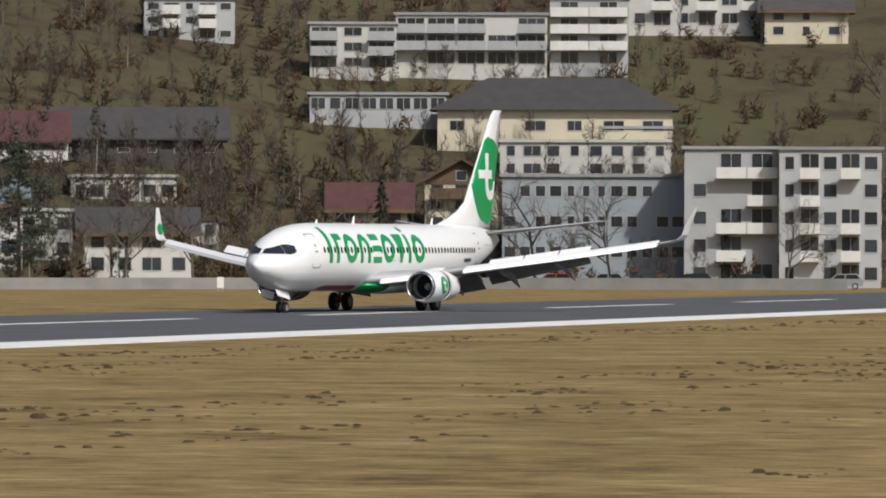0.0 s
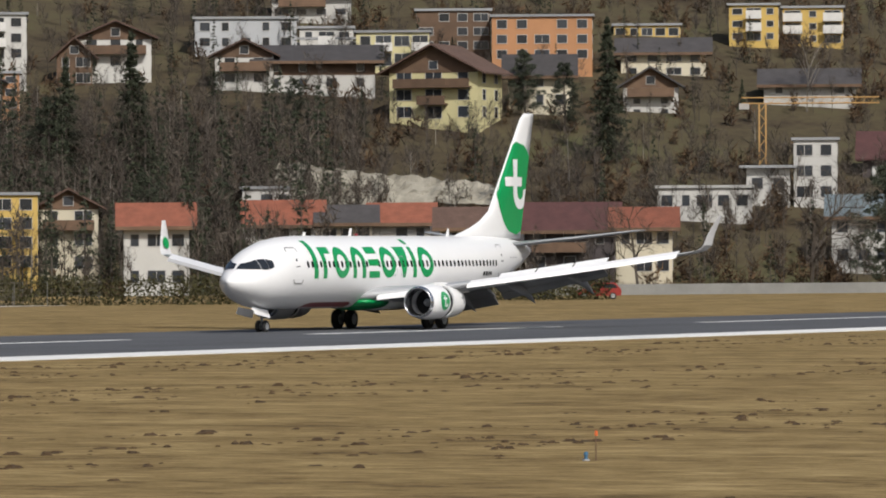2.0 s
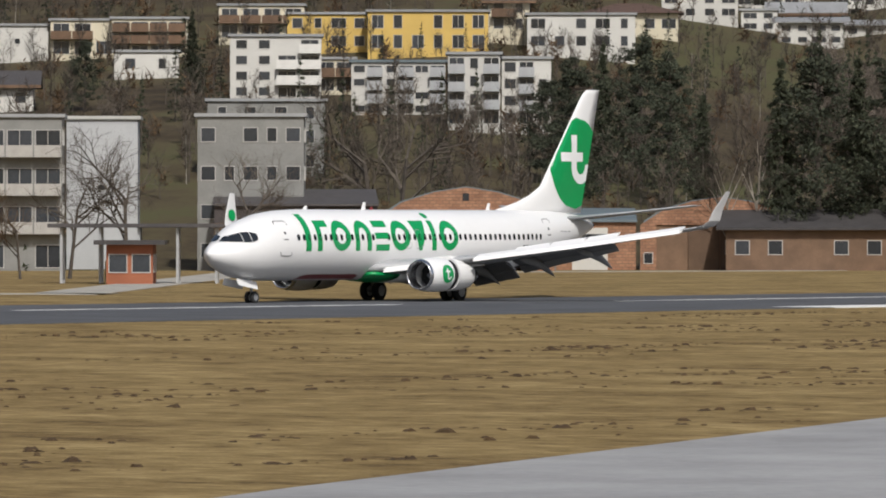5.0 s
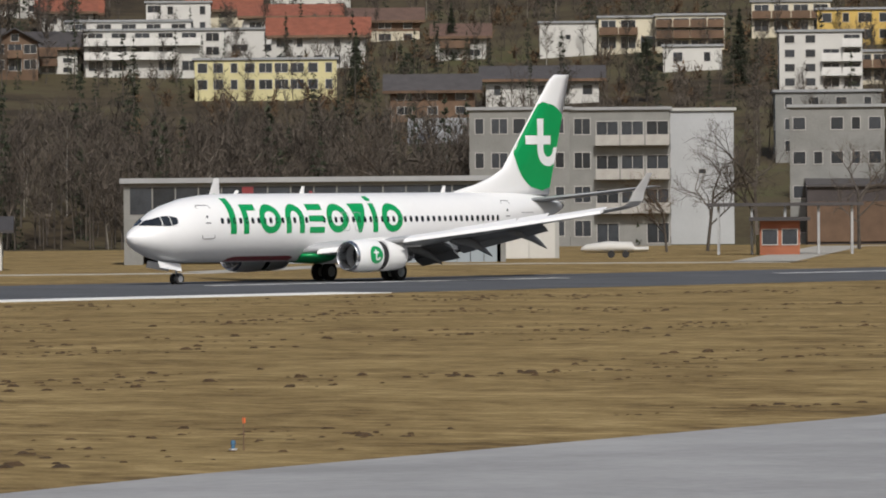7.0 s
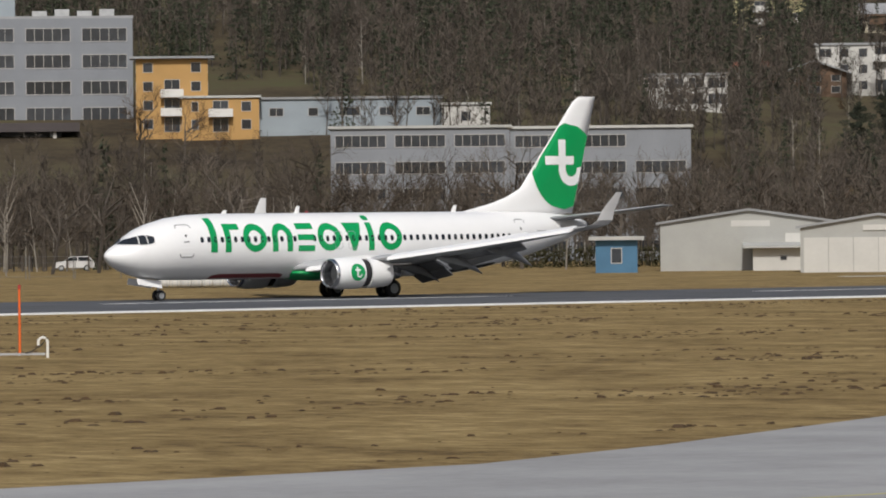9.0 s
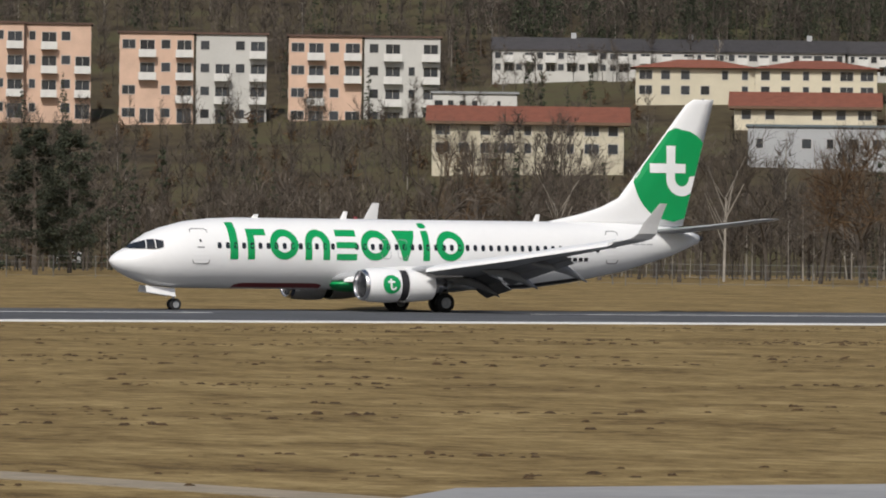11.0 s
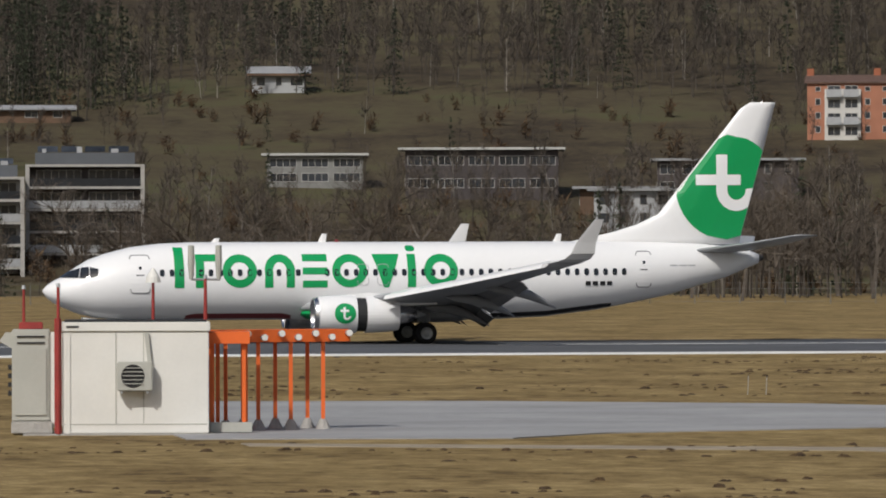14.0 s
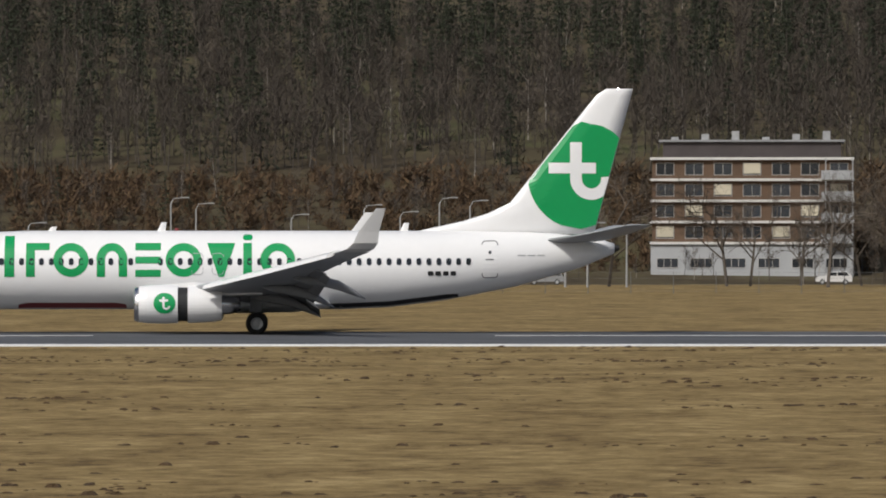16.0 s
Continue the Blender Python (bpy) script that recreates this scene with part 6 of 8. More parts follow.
def bale(x, y, z, rz):
    """A round bale in white wrapping, lying on its side."""
    e = thing("wrapped_bale", "round bale in white plastic wrap on the grass", "bale", pose(x, y, z, 0, 0, rz), "row of wrapped bales")
    rings = [[(px, k * 0.46 * math.cos(a), 0.44 + k * 0.46 * math.sin(a)) for a in (i * math.tau / 20 for i in range(20))] for px, k in ((-0.42, 0.5), (-0.42, 0.75), (-0.36, 0.93), (-0.24, 1.0), (0.24, 1.0), (0.36, 0.93), (0.42, 0.75), (0.42, 0.5))]
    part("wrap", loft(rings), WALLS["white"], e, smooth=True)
    for px in (-0.2, 0.18):
        part("seam", loft([[(px + o, r * math.cos(a), 0.44 + r * math.sin(a)) for a in (i * math.tau / 20 for i in range(20))] for o, r in ((-0.02, 0.461), (-0.02, 0.472), (0.02, 0.472), (0.02, 0.461))]), WALLS["grey"], e)
    return e


def path_points(line, step):
    out = []
    for (x0, y0), (x1, y1) in zip(line, line[1:]):
        n = max(1, int(math.hypot(x1 - x0, y1 - y0) / step))
        out += [(x0 + (x1 - x0) * k / n, y0 + (y1 - y0) * k / n, math.degrees(math.atan2(y1 - y0, x1 - x0))) for k in range(n)]
    return out


FENCE_STEEL = mat("weathered_fence_steel", (0.14, 0.14, 0.135), 0.7, vary=0.2, size=0.6)


def fence(line, label):
    e = thing("fence", label, "fence", pose(line[0][0], line[0][1], 0))
    pts = path_points(line, 4.0)
    me = shared_mesh(("fence_post",), lambda: tube([(0, 0, -0.2), (0, 0, 2.1)], [0.035, 0.03], 6), [FENCE_STEEL])
    for x, y, a in pts:
        piece("post", me, e, x - line[0][0], y - line[0][1], height(x, y))
    for zz in (0.25, 0.85, 1.45, 2.0):
        q = [(x - line[0][0], y - line[0][1], height(x, y) + zz) for x, y, a in pts[::3]]
        part("wire", tube(q, [0.012] * len(q), 4), FENCE_STEEL, e)
    return e


def low_wall(line, label):
    pts = path_points(line, 9.0)
    left, right = [(x, y) for x, y, a in pts], [(x + 0.3, y + 0.3) for x, y, a in pts]
    zs = max(height(x, y) for x, y, a in pts)
    return strip("boundary_wall", left, right, WALLS["concrete"], z0=-0.5, z1=1.1, label=label, category="wall")


def apron(line):
    pts = path_points(line, 10.0)
    left = [(x, y) for x, y, a in pts]
    right = [(x + 5 * math.sin(radians(a)), y - 5 * math.cos(radians(a))) for x, y, a in pts]
    return strip("hangar_road", left, right, GRAVEL, z1=0.03, label="pale gravel road in front of the hangars", category="road")


def hedge(line, h):
    """A clipped winter hedge: a dense bank of small leaves and twigs."""
    rng = np.random.default_rng(9)
    verts, faces = [], []
    for x, y, a in path_points(line, 0.5):
        for _ in range(110):
            p = np.array([x + rng.normal(0, 0.4), y + rng.normal(0, 0.45), height(x, y) + rng.uniform(0, h) * rng.uniform(0.8, 1.05)])
            k = len(verts)
            u, v = rng.normal(0, 0.11, 3), rng.normal(0, 0.11, 3)
            verts += [tuple(p - u), tuple(p + v), tuple(p + u)]
            faces.append((k, k + 1, k + 2))
    ob = mesh_part("hedge", verts, faces, HEDGE)
    return tagged(ob, "dull green-brown hedge along the field edge", "hedge", kind="stuff")


HEDGE = leaf_mat("hedge_leaves", (0.035, 0.033, 0.014), (0.085, 0.078, 0.034))


def build_woods():
    m = "bare brown woods with scattered dark conifers"
    g = "bare trees and conifers between the houses"
    wood_patch("hill_woods", m, -14, -1, 752, 860, 900, (0.84, 0.09, 0.07), 8, 12, 1)
    wood_patch("hill_woods", "dark conifer wood high on the slope", -14, 1, 850, 1010, 900, (0.38, 0.04, 0.58), 9, 13, 26)
    wood_patch("hill_woods", m, -3, 10, 880, 1040, 850, (0.78, 0.10, 0.12), 7, 12, 2)
    wood_patch("hill_woods", m, 10, 24, 890, 1080, 750, (0.76, 0.07, 0.17), 8, 13, 3)
    wood_patch("hill_woods", m, 24, 41, 840, 1120, 950, (0.74, 0.05, 0.21), 8, 13, 4)
    wood_patch("belt_of_trees", "belt of bare brown trees below the houses", 39.5, 46.5, 640, 715, 520, (0.9, 0.06, 0.04), 8, 13, 5)
    wood_patch("belt_of_trees", g, 41, 53, 735, 1130, 520, (0.76, 0.06, 0.18), 5, 9, 6)
    wood_patch("belt_of_trees", g, 46.5, 56.5, 668, 770, 420, (0.86, 0.06, 0.08), 6, 10, 7, bush=0.25)
    wood_patch("belt_of_trees", g, 53, 60.5, 765, 1080, 420, (0.72, 0.05, 0.23), 4, 7, 8, bush=0.35)
    wood_patch("belt_of_trees", g, 60, 69, 850, 1070, 700, (0.86, 0.05, 0.09), 4, 7, 9, bush=0.4)
    wood_patch("belt_of_trees", "row of bare brown trees before the factory", 22, 38.5, 545, 600, 520, (0.88, 0.1, 0.02), 7, 12, 10)
    wood_patch("belt_of_trees", "row of bare brown trees before the tower", 5, 23, 560, 645, 620, (0.9, 0.05, 0.05), 8, 13, 11)
    wood_patch("belt_of_trees", "bare brown trees between the flats", -4, 6, 610, 690, 110, (0.9, 0.06, 0.04), 6, 10, 12)
    wood_patch("belt_of_trees", "bare brown thicket by the road", -14, -3, 655, 735, 160, (0.85, 0.1, 0.05), 3, 6, 13)
    wood_patch("belt_of_trees", "bare thicket below the meadow", -1, 23, 625, 740, 1100, (0.93, 0.05, 0.02), 6, 11, 14, bush=0.35)
    wood_patch("hill_woods", m, 32.5, 37.8, 740, 900, 420, (0.8, 0.05, 0.15), 8, 13, 16)
    wood_patch("belt_of_trees", "bare brown trees below the white terraces", 22, 36.5, 605, 700, 380, (0.9, 0.08, 0.02), 7, 12, 17)
    wood_patch("hill_woods", "low brown thicket on the bank", -14, -1, 668, 752, 1500, (0.9, 0.09, 0.01), 4, 8, 18, bush=0.93)
    wood_patch("hill_woods", m, 52.5, 55.0, 775, 870, 430, (0.84, 0.04, 0.12), 7, 11, 27)
    wood_patch("hill_woods", m, 55.0, 56.2, 770, 812, 110, (0.88, 0.04, 0.08), 6, 8, 31)
    wood_patch("hill_woods", m, 56.2, 59.5, 850, 925, 480, (0.86, 0.04, 0.10), 6, 9, 28, bush=0.2)
    wood_patch("hill_woods", "dark conifer wood high on the slope", 22.5, 30, 890, 1020, 520, (0.42, 0.03, 0.55), 9, 13, 30)
    wood_patch("hill_woods", "dark conifer wood high on the slope", 30, 38.3, 860, 1060, 800, (0.42, 0.03, 0.55), 9, 13, 32)
    wood_patch("belt_of_trees", "trees and bushes between the houses", 52.5, 60.5, 925, 1010, 420, (0.72, 0.05, 0.23), 4, 7, 33, bush=0.3)
    wood_patch("belt_of_trees", "trees and bushes between the houses", 60.5, 70, 955, 1060, 300, (0.72, 0.05, 0.23), 4, 6, 34, bush=0.45)
    wood_patch("belt_of_trees", "trees and bushes between the houses", 38, 52.5, 800, 1000, 420, (0.66, 0.05, 0.29), 4, 7, 35, bush=0.3)
    wood_patch("belt_of_trees", g, 61, 70, 868, 925, 480, (0.9, 0.05, 0.05), 5, 8, 29, bush=0.5)
    wood_patch("hill_woods", m, 56, 59.2, 832, 905, 200, (0.55, 0.05, 0.4), 7, 12, 19)
    wood_patch("belt_of_trees", g, 14.5, 24, 740, 900, 420, (0.85, 0.06, 0.09), 5, 9, 20, bush=0.4)
    wood_patch("belt_of_trees", g, -1, 14.5, 760, 880, 260, (0.88, 0.06, 0.06), 4, 8, 21, bush=0.6)
    wood_patch("belt_of_trees", "bare scrub below the village", 59.5, 66, 856, 915, 420, (0.9, 0.05, 0.05), 5, 9, 22, bush=0.45)
    wood_patch("belt_of_trees", "bushes and hedges between the houses", 58.5, 69.5, 915, 1060, 420, (0.9, 0.05, 0.05), 4, 7, 23, bush=0.75)
    wood_patch("belt_of_trees", "bushes and hedges between the houses", 41, 53, 760, 1000, 380, (0.9, 0.05, 0.05), 4, 7, 24, bush=0.75)
    wood_patch("belt_of_trees", "belt of bare brown trees below the houses", 36.8, 40.2, 628, 720, 230, (0.88, 0.06, 0.06), 7, 11, 25, bush=0.2)
    wood_patch("far_woods", "far wooded mountain side", -20, 75, 1130, 1700, 420, (0.5, 0.02, 0.48), 12, 18, 15)


def scatter_clods():
    """Dark clods and tussocks strewn in bands over the grass."""
    rng = np.random.default_rng(21)
    verts, faces = [], []
    n = 0
    while n < 2300:
        x, y = rng.uniform(-60, 620), rng.uniform(-225, -10)
        if 0.5 + 0.5 * math.sin(y * 0.21 + 1.3 * math.sin(x * 0.02)) < rng.uniform(0.15, 1.0):
            continue
        edge = float(np.interp(x, [p[0] for p in TAXI_EDGE[::-1]], [p[1] for p in TAXI_EDGE[::-1]]))
        if (y - RUNWAY_ZERO[1]) * RUNWAY_WAY[0] - (x - RUNWAY_ZERO[0]) * RUNWAY_WAY[1] > -40:
            continue
        if (y < edge + 2 and x > 30) or (12 < x < 60 and -170 < y < -125) or (-8 < x < 12 and y < -160 and y > -172):
            continue
        n += 1
        grp = rng.integers(1, 14)
        for _ in range(grp):
            cx, cy = x + rng.normal(0, 2.2), y + rng.normal(0, 0.5)
            r = rng.uniform(0.05, 0.15) * rng.uniform(0.6, 1.8)
            hh = r * rng.uniform(0.12, 0.38)
            k = len(verts)
            for q in range(7):
                a = q * math.tau / 7
                rr = r * rng.uniform(0.6, 1.2)
                verts.append((cx + rr * math.cos(a), cy + rr * math.sin(a), -0.01))
            for q in range(7):
                a = q * math.tau / 7
                rr = r * rng.uniform(0.3, 0.6)
                verts.append((cx + rr * math.cos(a), cy + rr * math.sin(a), hh * rng.uniform(0.6, 1.2)))
            for q in range(7):
                faces.append((k + q, k + (q + 1) % 7, k + 7 + (q + 1) % 7, k + 7 + q))
            faces.append(tuple(k + 7 + q for q in range(7)))
    ob = mesh_part("earth_clods", verts, faces, EARTH)
    return tagged(ob, "dark earth clods strewn over the dry grass", "clods", kind="stuff")




# ---- the village beyond the field: first stretch of the hillside ----
house("apartment_building", "white modern flats with deep balconies", "building", 963.3, 150.3, 25.52, -69.7, 10.4, 7.3, 5.5, wall="white", roof="grey", style="flat", rise=0.0, floors=3, bays=3, balcony='02/open', win=(2.2, 1.8), over=0.3)
house("apartment_building", "white modern flats with framed loggias", "building", 972.5, 138.3, 26.08, -70.8, 18.3, 11.2, 6.2, wall="white", roof="grey", style="flat", rise=0.0, floors=3, bays=5, balcony='01234/open', win=(2.2, 1.8), over=0.3)
house("apartment_building", "grey flats with broad white balconies", "building", 978.9, 125.3, 26.24, -71.9, 9.5, 6.6, 8.2, wall="grey", roof="grey", style="flat", rise=0.0, floors=4, bays=2, balcony='01', over=0.3)
house("apartment_building", "long white flats with dark windows", "building", 1015.3, 122.8, 32.13, -72.9, 17.1, 11.4, 4.6, wall="white", roof="grey", style="flat", rise=0.0, floors=2, bays=6, balcony='135', over=0.3)
house("house", "cream house with a dark tiled roof", "house", 1011.4, 107.0, 30.57, -74.0, 10.5, 7.4, 3.7, wall="cream", roof="dark", style="gable", rise=1.8, floors=2, bays=3)
house("apartment_building", "low concrete row of garages with piers", "building", 937.7, 137.7, 19.63, -69.9, 15.8, 11.0, 2.1, wall="grey", roof="grey", style="flat", rise=0.0, floors=1, bays=8, win=(1.8, 1.6), over=0.3)
house("hall", "beige hall under a dark hipped roof", "hall", 932.8, 114.3, 15.92, -71.6, 26.7, 11.3, 3.8, wall="cream", roof="dark", style="hip", rise=3.8, floors=1, bays=6, win=(2.4, 1.2))
house("apartment_building", "low brick annexe with a flat roof", "building", 933.4, 104.7, 15.20, -72.4, 7.9, 6.1, 2.4, wall="brick", roof="grey", style="flat", rise=0.0, floors=1, bays=4, over=0.3)
house("apartment_building", "grey flats with stacked white balconies", "building", 869.0, 63.5, 0.00, -74.2, 10.3, 7.2, 14.0, wall="grey", roof="grey", style="flat", rise=0.0, floors=5, bays=5, balcony='13', over=0.3)
house("apartment_building", "grey flats with broad white balconies", "building", 869.2, 74.1, 0.00, -73.3, 9.5, 6.7, 14.1, wall="grey", roof="grey", style="flat", rise=0.0, floors=5, bays=3, balcony='12', over=0.3)
house("apartment_building", "blue-grey office with rows of windows", "building", 874.2, 90.5, 1.95, -72.0, 18.9, 11.2, 9.4, wall="blue_grey", roof="grey", style="flat", rise=0.0, floors=3, bays=12, win=(1.1, 1.2), over=0.3)
house("apartment_building", "white flat-roofed block behind trees", "building", 915.0, 104.8, 11.79, -71.9, 18.8, 11.4, 3.9, wall="white", roof="pale", style="flat", rise=0.0, floors=2, bays=8, over=0.3)
house("house", "tall cream gabled house", "house", 882.1, 107.9, 5.90, -70.7, 7.7, 6.0, 5.2, wall="cream", roof="brown", style="gable", rise=2.2, floors=3, bays=3, turn=True)
house("house", "house with a red roof among trees", "house", 871.3, 114.3, 3.60, -69.9, 7.7, 6.0, 4.8, wall="cream", roof="maroon", style="gable", rise=2.2, floors=2, bays=3)
tree(836.6, 84.1, 0.00, 12.8, "bare")
tree(835.3, 75.9, 0.00, 12.5, "bare")
tree(837.9, 92.2, 0.00, 11.7, "bare")
tree(844.7, 61.2, 0.00, 10.1, "bare")
tree(839.1, 101.2, 0.00, 11.8, "spruce")
tree(961.0, 83.4, 18.72, 10.6, "bare")
tree(943.1, 144.6, 21.26, 5.4, "red")
tree(944.6, 142.3, 21.28, 5.4, "red")
tree(970.4, 116.3, 23.79, 3.4, "red")
tree(971.6, 113.0, 23.81, 3.4, "red")
tree(984.6, 97.0, 24.56, 3.4, "red")
# ---- second stretch ----
house("house", "white house with a dark roof on the slope", "house", 919.3, 189.7, 24.25, -64.7, 11.6, 8.2, 1.7, wall="white", roof="dark", style="gable", rise=1.8, floors=1, bays=3)
house("apartment_building", "yellow flats with white balconies", "building", 950.3, 213.1, 32.62, -64.2, 6.6, 6.0, 5.0, wall="yellow", roof="grey", style="flat", rise=0.0, floors=3, bays=3, balcony='1', over=0.3)
house("apartment_building", "yellow flats with white balconies", "building", 956.4, 207.2, 32.32, -64.8, 8.1, 6.0, 5.0, wall="yellow", roof="grey", style="flat", rise=0.0, floors=3, bays=3, balcony='02', over=0.3)
house("barn", "dark barn with a pale sloping roof end", "barn", 888.1, 161.8, 13.80, -65.7, 9.8, 6.9, 2.3, wall="dark", roof="maroon", style="gable", rise=2.7, floors=2, bays=3)
house("barn", "long dark barn with a maroon roof", "barn", 898.5, 151.9, 14.20, -66.8, 18.8, 11.5, 2.1, wall="dark", roof="dark", style="gable", rise=3.1, floors=2, bays=6)
house("house", "small white house with a flat roof", "house", 863.5, 168.0, 10.42, -64.4, 5.1, 6.1, 3.9, wall="white", roof="grey", style="flat", rise=0.0, floors=1, bays=2)
house("apartment_building", "tall white house with dark windows", "building", 866.3, 163.1, 10.19, -64.9, 5.1, 6.1, 7.4, wall="white", roof="grey", style="flat", rise=0.0, floors=3, bays=2, over=0.3)
house("apartment_building", "low white shed with a flat roof", "building", 851.8, 170.5, 8.78, -63.8, 11.0, 7.7, 3.1, wall="white", roof="pale", style="flat", rise=0.0, floors=1, bays=5, over=0.3)
house("house", "white house behind a bare tree", "house", 837.5, 126.7, 1.14, -66.7, 10.8, 7.5, 4.5, wall="white", roof="dark", style="gable", rise=2.1, floors=2, bays=4)
house("house", "house with a greenish roof", "house", 844.8, 146.5, 2.28, -65.4, 7.3, 6.1, 6.4, wall="white", roof="slate", style="gable", rise=2.0, floors=2, bays=3)
tree(811.4, 136.9, 0.00, 16.9, "bare")
tree(821.9, 132.8, 0.00, 14.9, "pine")
tree(803.9, 114.4, 0.00, 10.8, "bare")
tree(814.1, 111.3, 0.00, 12.4, "bare")
tree(908.5, 194.0, 22.68, 4.2, "spruce")
tree(912.8, 186.9, 22.76, 11.7, "thin")
tree(920.9, 182.2, 23.04, 6.2, "bare")
tree(921.8, 172.8, 21.69, 7.0, "bare")
tree(919.5, 176.3, 21.83, 5.5, "red")
# ---- third stretch ----
house("house", "pale yellow chalet with a brown roof and balcony", "house", 878.0, 220.2, 20.95, -78.6, 11.6, 9.9, 6.4, wall="pale_yellow", roof="brown", style="gable", rise=3.0, floors=3, bays=3, turn=True, balcony='1/wood', over=1.2)
house("house", "chalet with dark roof and timber upper floor", "house", 883.5, 242.2, 25.25, -59.4, 14.7, 10.3, 3.9, wall="white", roof="dark", style="gable", rise=1.8, floors=2, bays=4, upper='wood', over=1.2)
house("house", "white gabled house with a brown roof", "house", 876.6, 248.9, 25.88, -58.7, 7.4, 6.0, 4.0, wall="white", roof="brown", style="gable", rise=1.8, floors=2, bays=2, turn=True)
house("apartment_building", "grey and orange stepped terrace houses", "building", 898.0, 261.7, 31.27, -58.7, 13.3, 9.3, 4.0, wall="grey", roof="grey", style="flat", rise=0.0, floors=2, bays=5, over=0.3)
house("apartment_building", "white stepped terrace houses", "building", 904.0, 252.9, 30.07, -59.5, 7.0, 6.0, 4.0, wall="white", roof="grey", style="flat", rise=0.0, floors=2, bays=3, balcony='1', over=0.3)
house("apartment_building", "pale yellow stepped terrace houses", "building", 901.7, 241.5, 28.58, -60.1, 9.5, 6.7, 4.6, wall="pale_yellow", roof="grey", style="flat", rise=0.0, floors=2, bays=4, balcony='13', over=0.3)
house("apartment_building", "brown timber-clad flats with a flat roof", "building", 916.1, 240.5, 30.94, -60.7, 9.7, 6.8, 5.5, wall="wood", roof="grey", style="flat", rise=0.0, floors=3, bays=4, over=0.3)
house("apartment_building", "orange flats with a flat roof", "building", 915.3, 226.7, 29.37, -61.5, 13.1, 9.2, 5.9, wall="orange", roof="grey", style="flat", rise=0.0, floors=3, bays=5, over=0.3)
house("house", "white house with a dark roof", "house", 925.6, 268.0, 36.44, -59.3, 10.7, 7.5, 3.4, wall="white", roof="dark", style="gable", rise=1.6, floors=2, bays=4)
house("house", "green-grey house among dark trees", "house", 892.0, 214.4, 22.60, -61.5, 7.9, 6.1, 4.6, wall="cream", roof="dark", style="gable", rise=2.2, floors=2, bays=3)
tree(870.3, 193.2, 15.35, 18.6, "spruce")
tree(887.0, 213.8, 21.59, 8.9, "pine")
tree(862.0, 223.1, 19.03, 6.2, "spruce")
tree(855.1, 228.7, 18.31, 8.3, "pine")
tree(909.9, 237.2, 29.58, 3.7, "spruce")
tree(882.4, 205.6, 19.47, 9.1, "pine")
house("apartment_building", "low white flat-roofed house", "building", 809.6, 205.2, 6.64, -58.9, 5.5, 6.0, 5.2, wall="white", roof="grey", style="flat", rise=0.0, floors=2, bays=3, over=0.3)
house("house", "low village house with a red tiled roof", "house", 801.5, 198.1, 2.47, -59.1, 7.9, 6.1, 5.6, wall="white", roof="red", style="gable", rise=2.2, floors=2, bays=3)
house("house", "low village house with a dark roof", "house", 804.8, 191.8, 1.79, -59.7, 5.7, 6.1, 6.3, wall="cream", roof="dark", style="gable", rise=1.6, floors=2, bays=3)
house("house", "low village house with a red tiled roof", "house", 810.1, 187.7, 2.02, -60.2, 6.3, 6.1, 6.1, wall="white", roof="red", style="gable", rise=1.8, floors=2, bays=3)
house("house", "low village house with a brown roof", "house", 803.3, 175.3, 1.50, -60.8, 6.2, 6.0, 6.0, wall="cream", roof="brown", style="gable", rise=1.8, floors=2, bays=3)
house("house", "low village house with a steep maroon roof", "house", 822.4, 172.8, 1.90, -61.8, 10.2, 7.2, 5.4, wall="dark", roof="maroon", style="gable", rise=2.6, floors=2, bays=3)
house("house", "low village house with a red tiled roof", "house", 812.9, 158.3, 1.39, -62.5, 6.2, 6.0, 6.0, wall="cream", roof="red", style="gable", rise=1.8, floors=2, bays=3)
tree(796.5, 203.7, 2.70, 10.7, "pine")
tree(794.8, 212.4, 4.60, 9.5, "pine")
tree(806.5, 155.7, 0.41, 11.2, "bare")
# ---- fourth stretch ----
house("apartment_building", "plain white cube house with small windows", "building", 787.4, 249.2, 19.26, -54.6, 8.9, 6.2, 5.4, wall="white", roof="grey", style="flat", rise=0.0, floors=3, bays=2, win=(0.9, 0.9), over=0.3)
house("apartment_building", "white stepped flats with dark glazing", "building", 857.5, 278.8, 29.02, -55.8, 15.4, 10.8, 5.9, wall="white", roof="grey", style="flat", rise=0.0, floors=3, bays=6, balcony='24', over=0.3)
house("house", "orange house with a wide dark roof", "house", 818.5, 268.1, 26.87, -54.8, 10.7, 7.5, 2.8, wall="orange", roof="dark", style="gable", rise=1.3, floors=2, bays=4, over=1.2)
house("apartment_building", "narrow orange rendered stair tower", "building", 839.7, 260.1, 22.18, -56.2, 2.1, 6.0, 4.6, wall="orange", roof="grey", style="flat", rise=0.0, floors=3, bays=1, over=0.3)
house("house", "white house with a steep dark roof", "house", 832.2, 261.1, 22.41, -55.8, 7.6, 6.0, 3.4, wall="white", roof="dark", style="gable", rise=1.6, floors=2, bays=2, turn=True)
house("house", "white gabled house among dark trees", "house", 872.9, 266.0, 28.22, -57.1, 9.1, 6.4, 4.2, wall="white", roof="brown", style="gable", rise=1.9, floors=2, bays=3, turn=True)
house("apartment_building", "yellow house with a flat roof", "building", 772.3, 216.6, 2.73, -56.1, 7.7, 6.1, 8.3, wall="yellow", roof="grey", style="flat", rise=0.0, floors=4, bays=3, over=0.3)
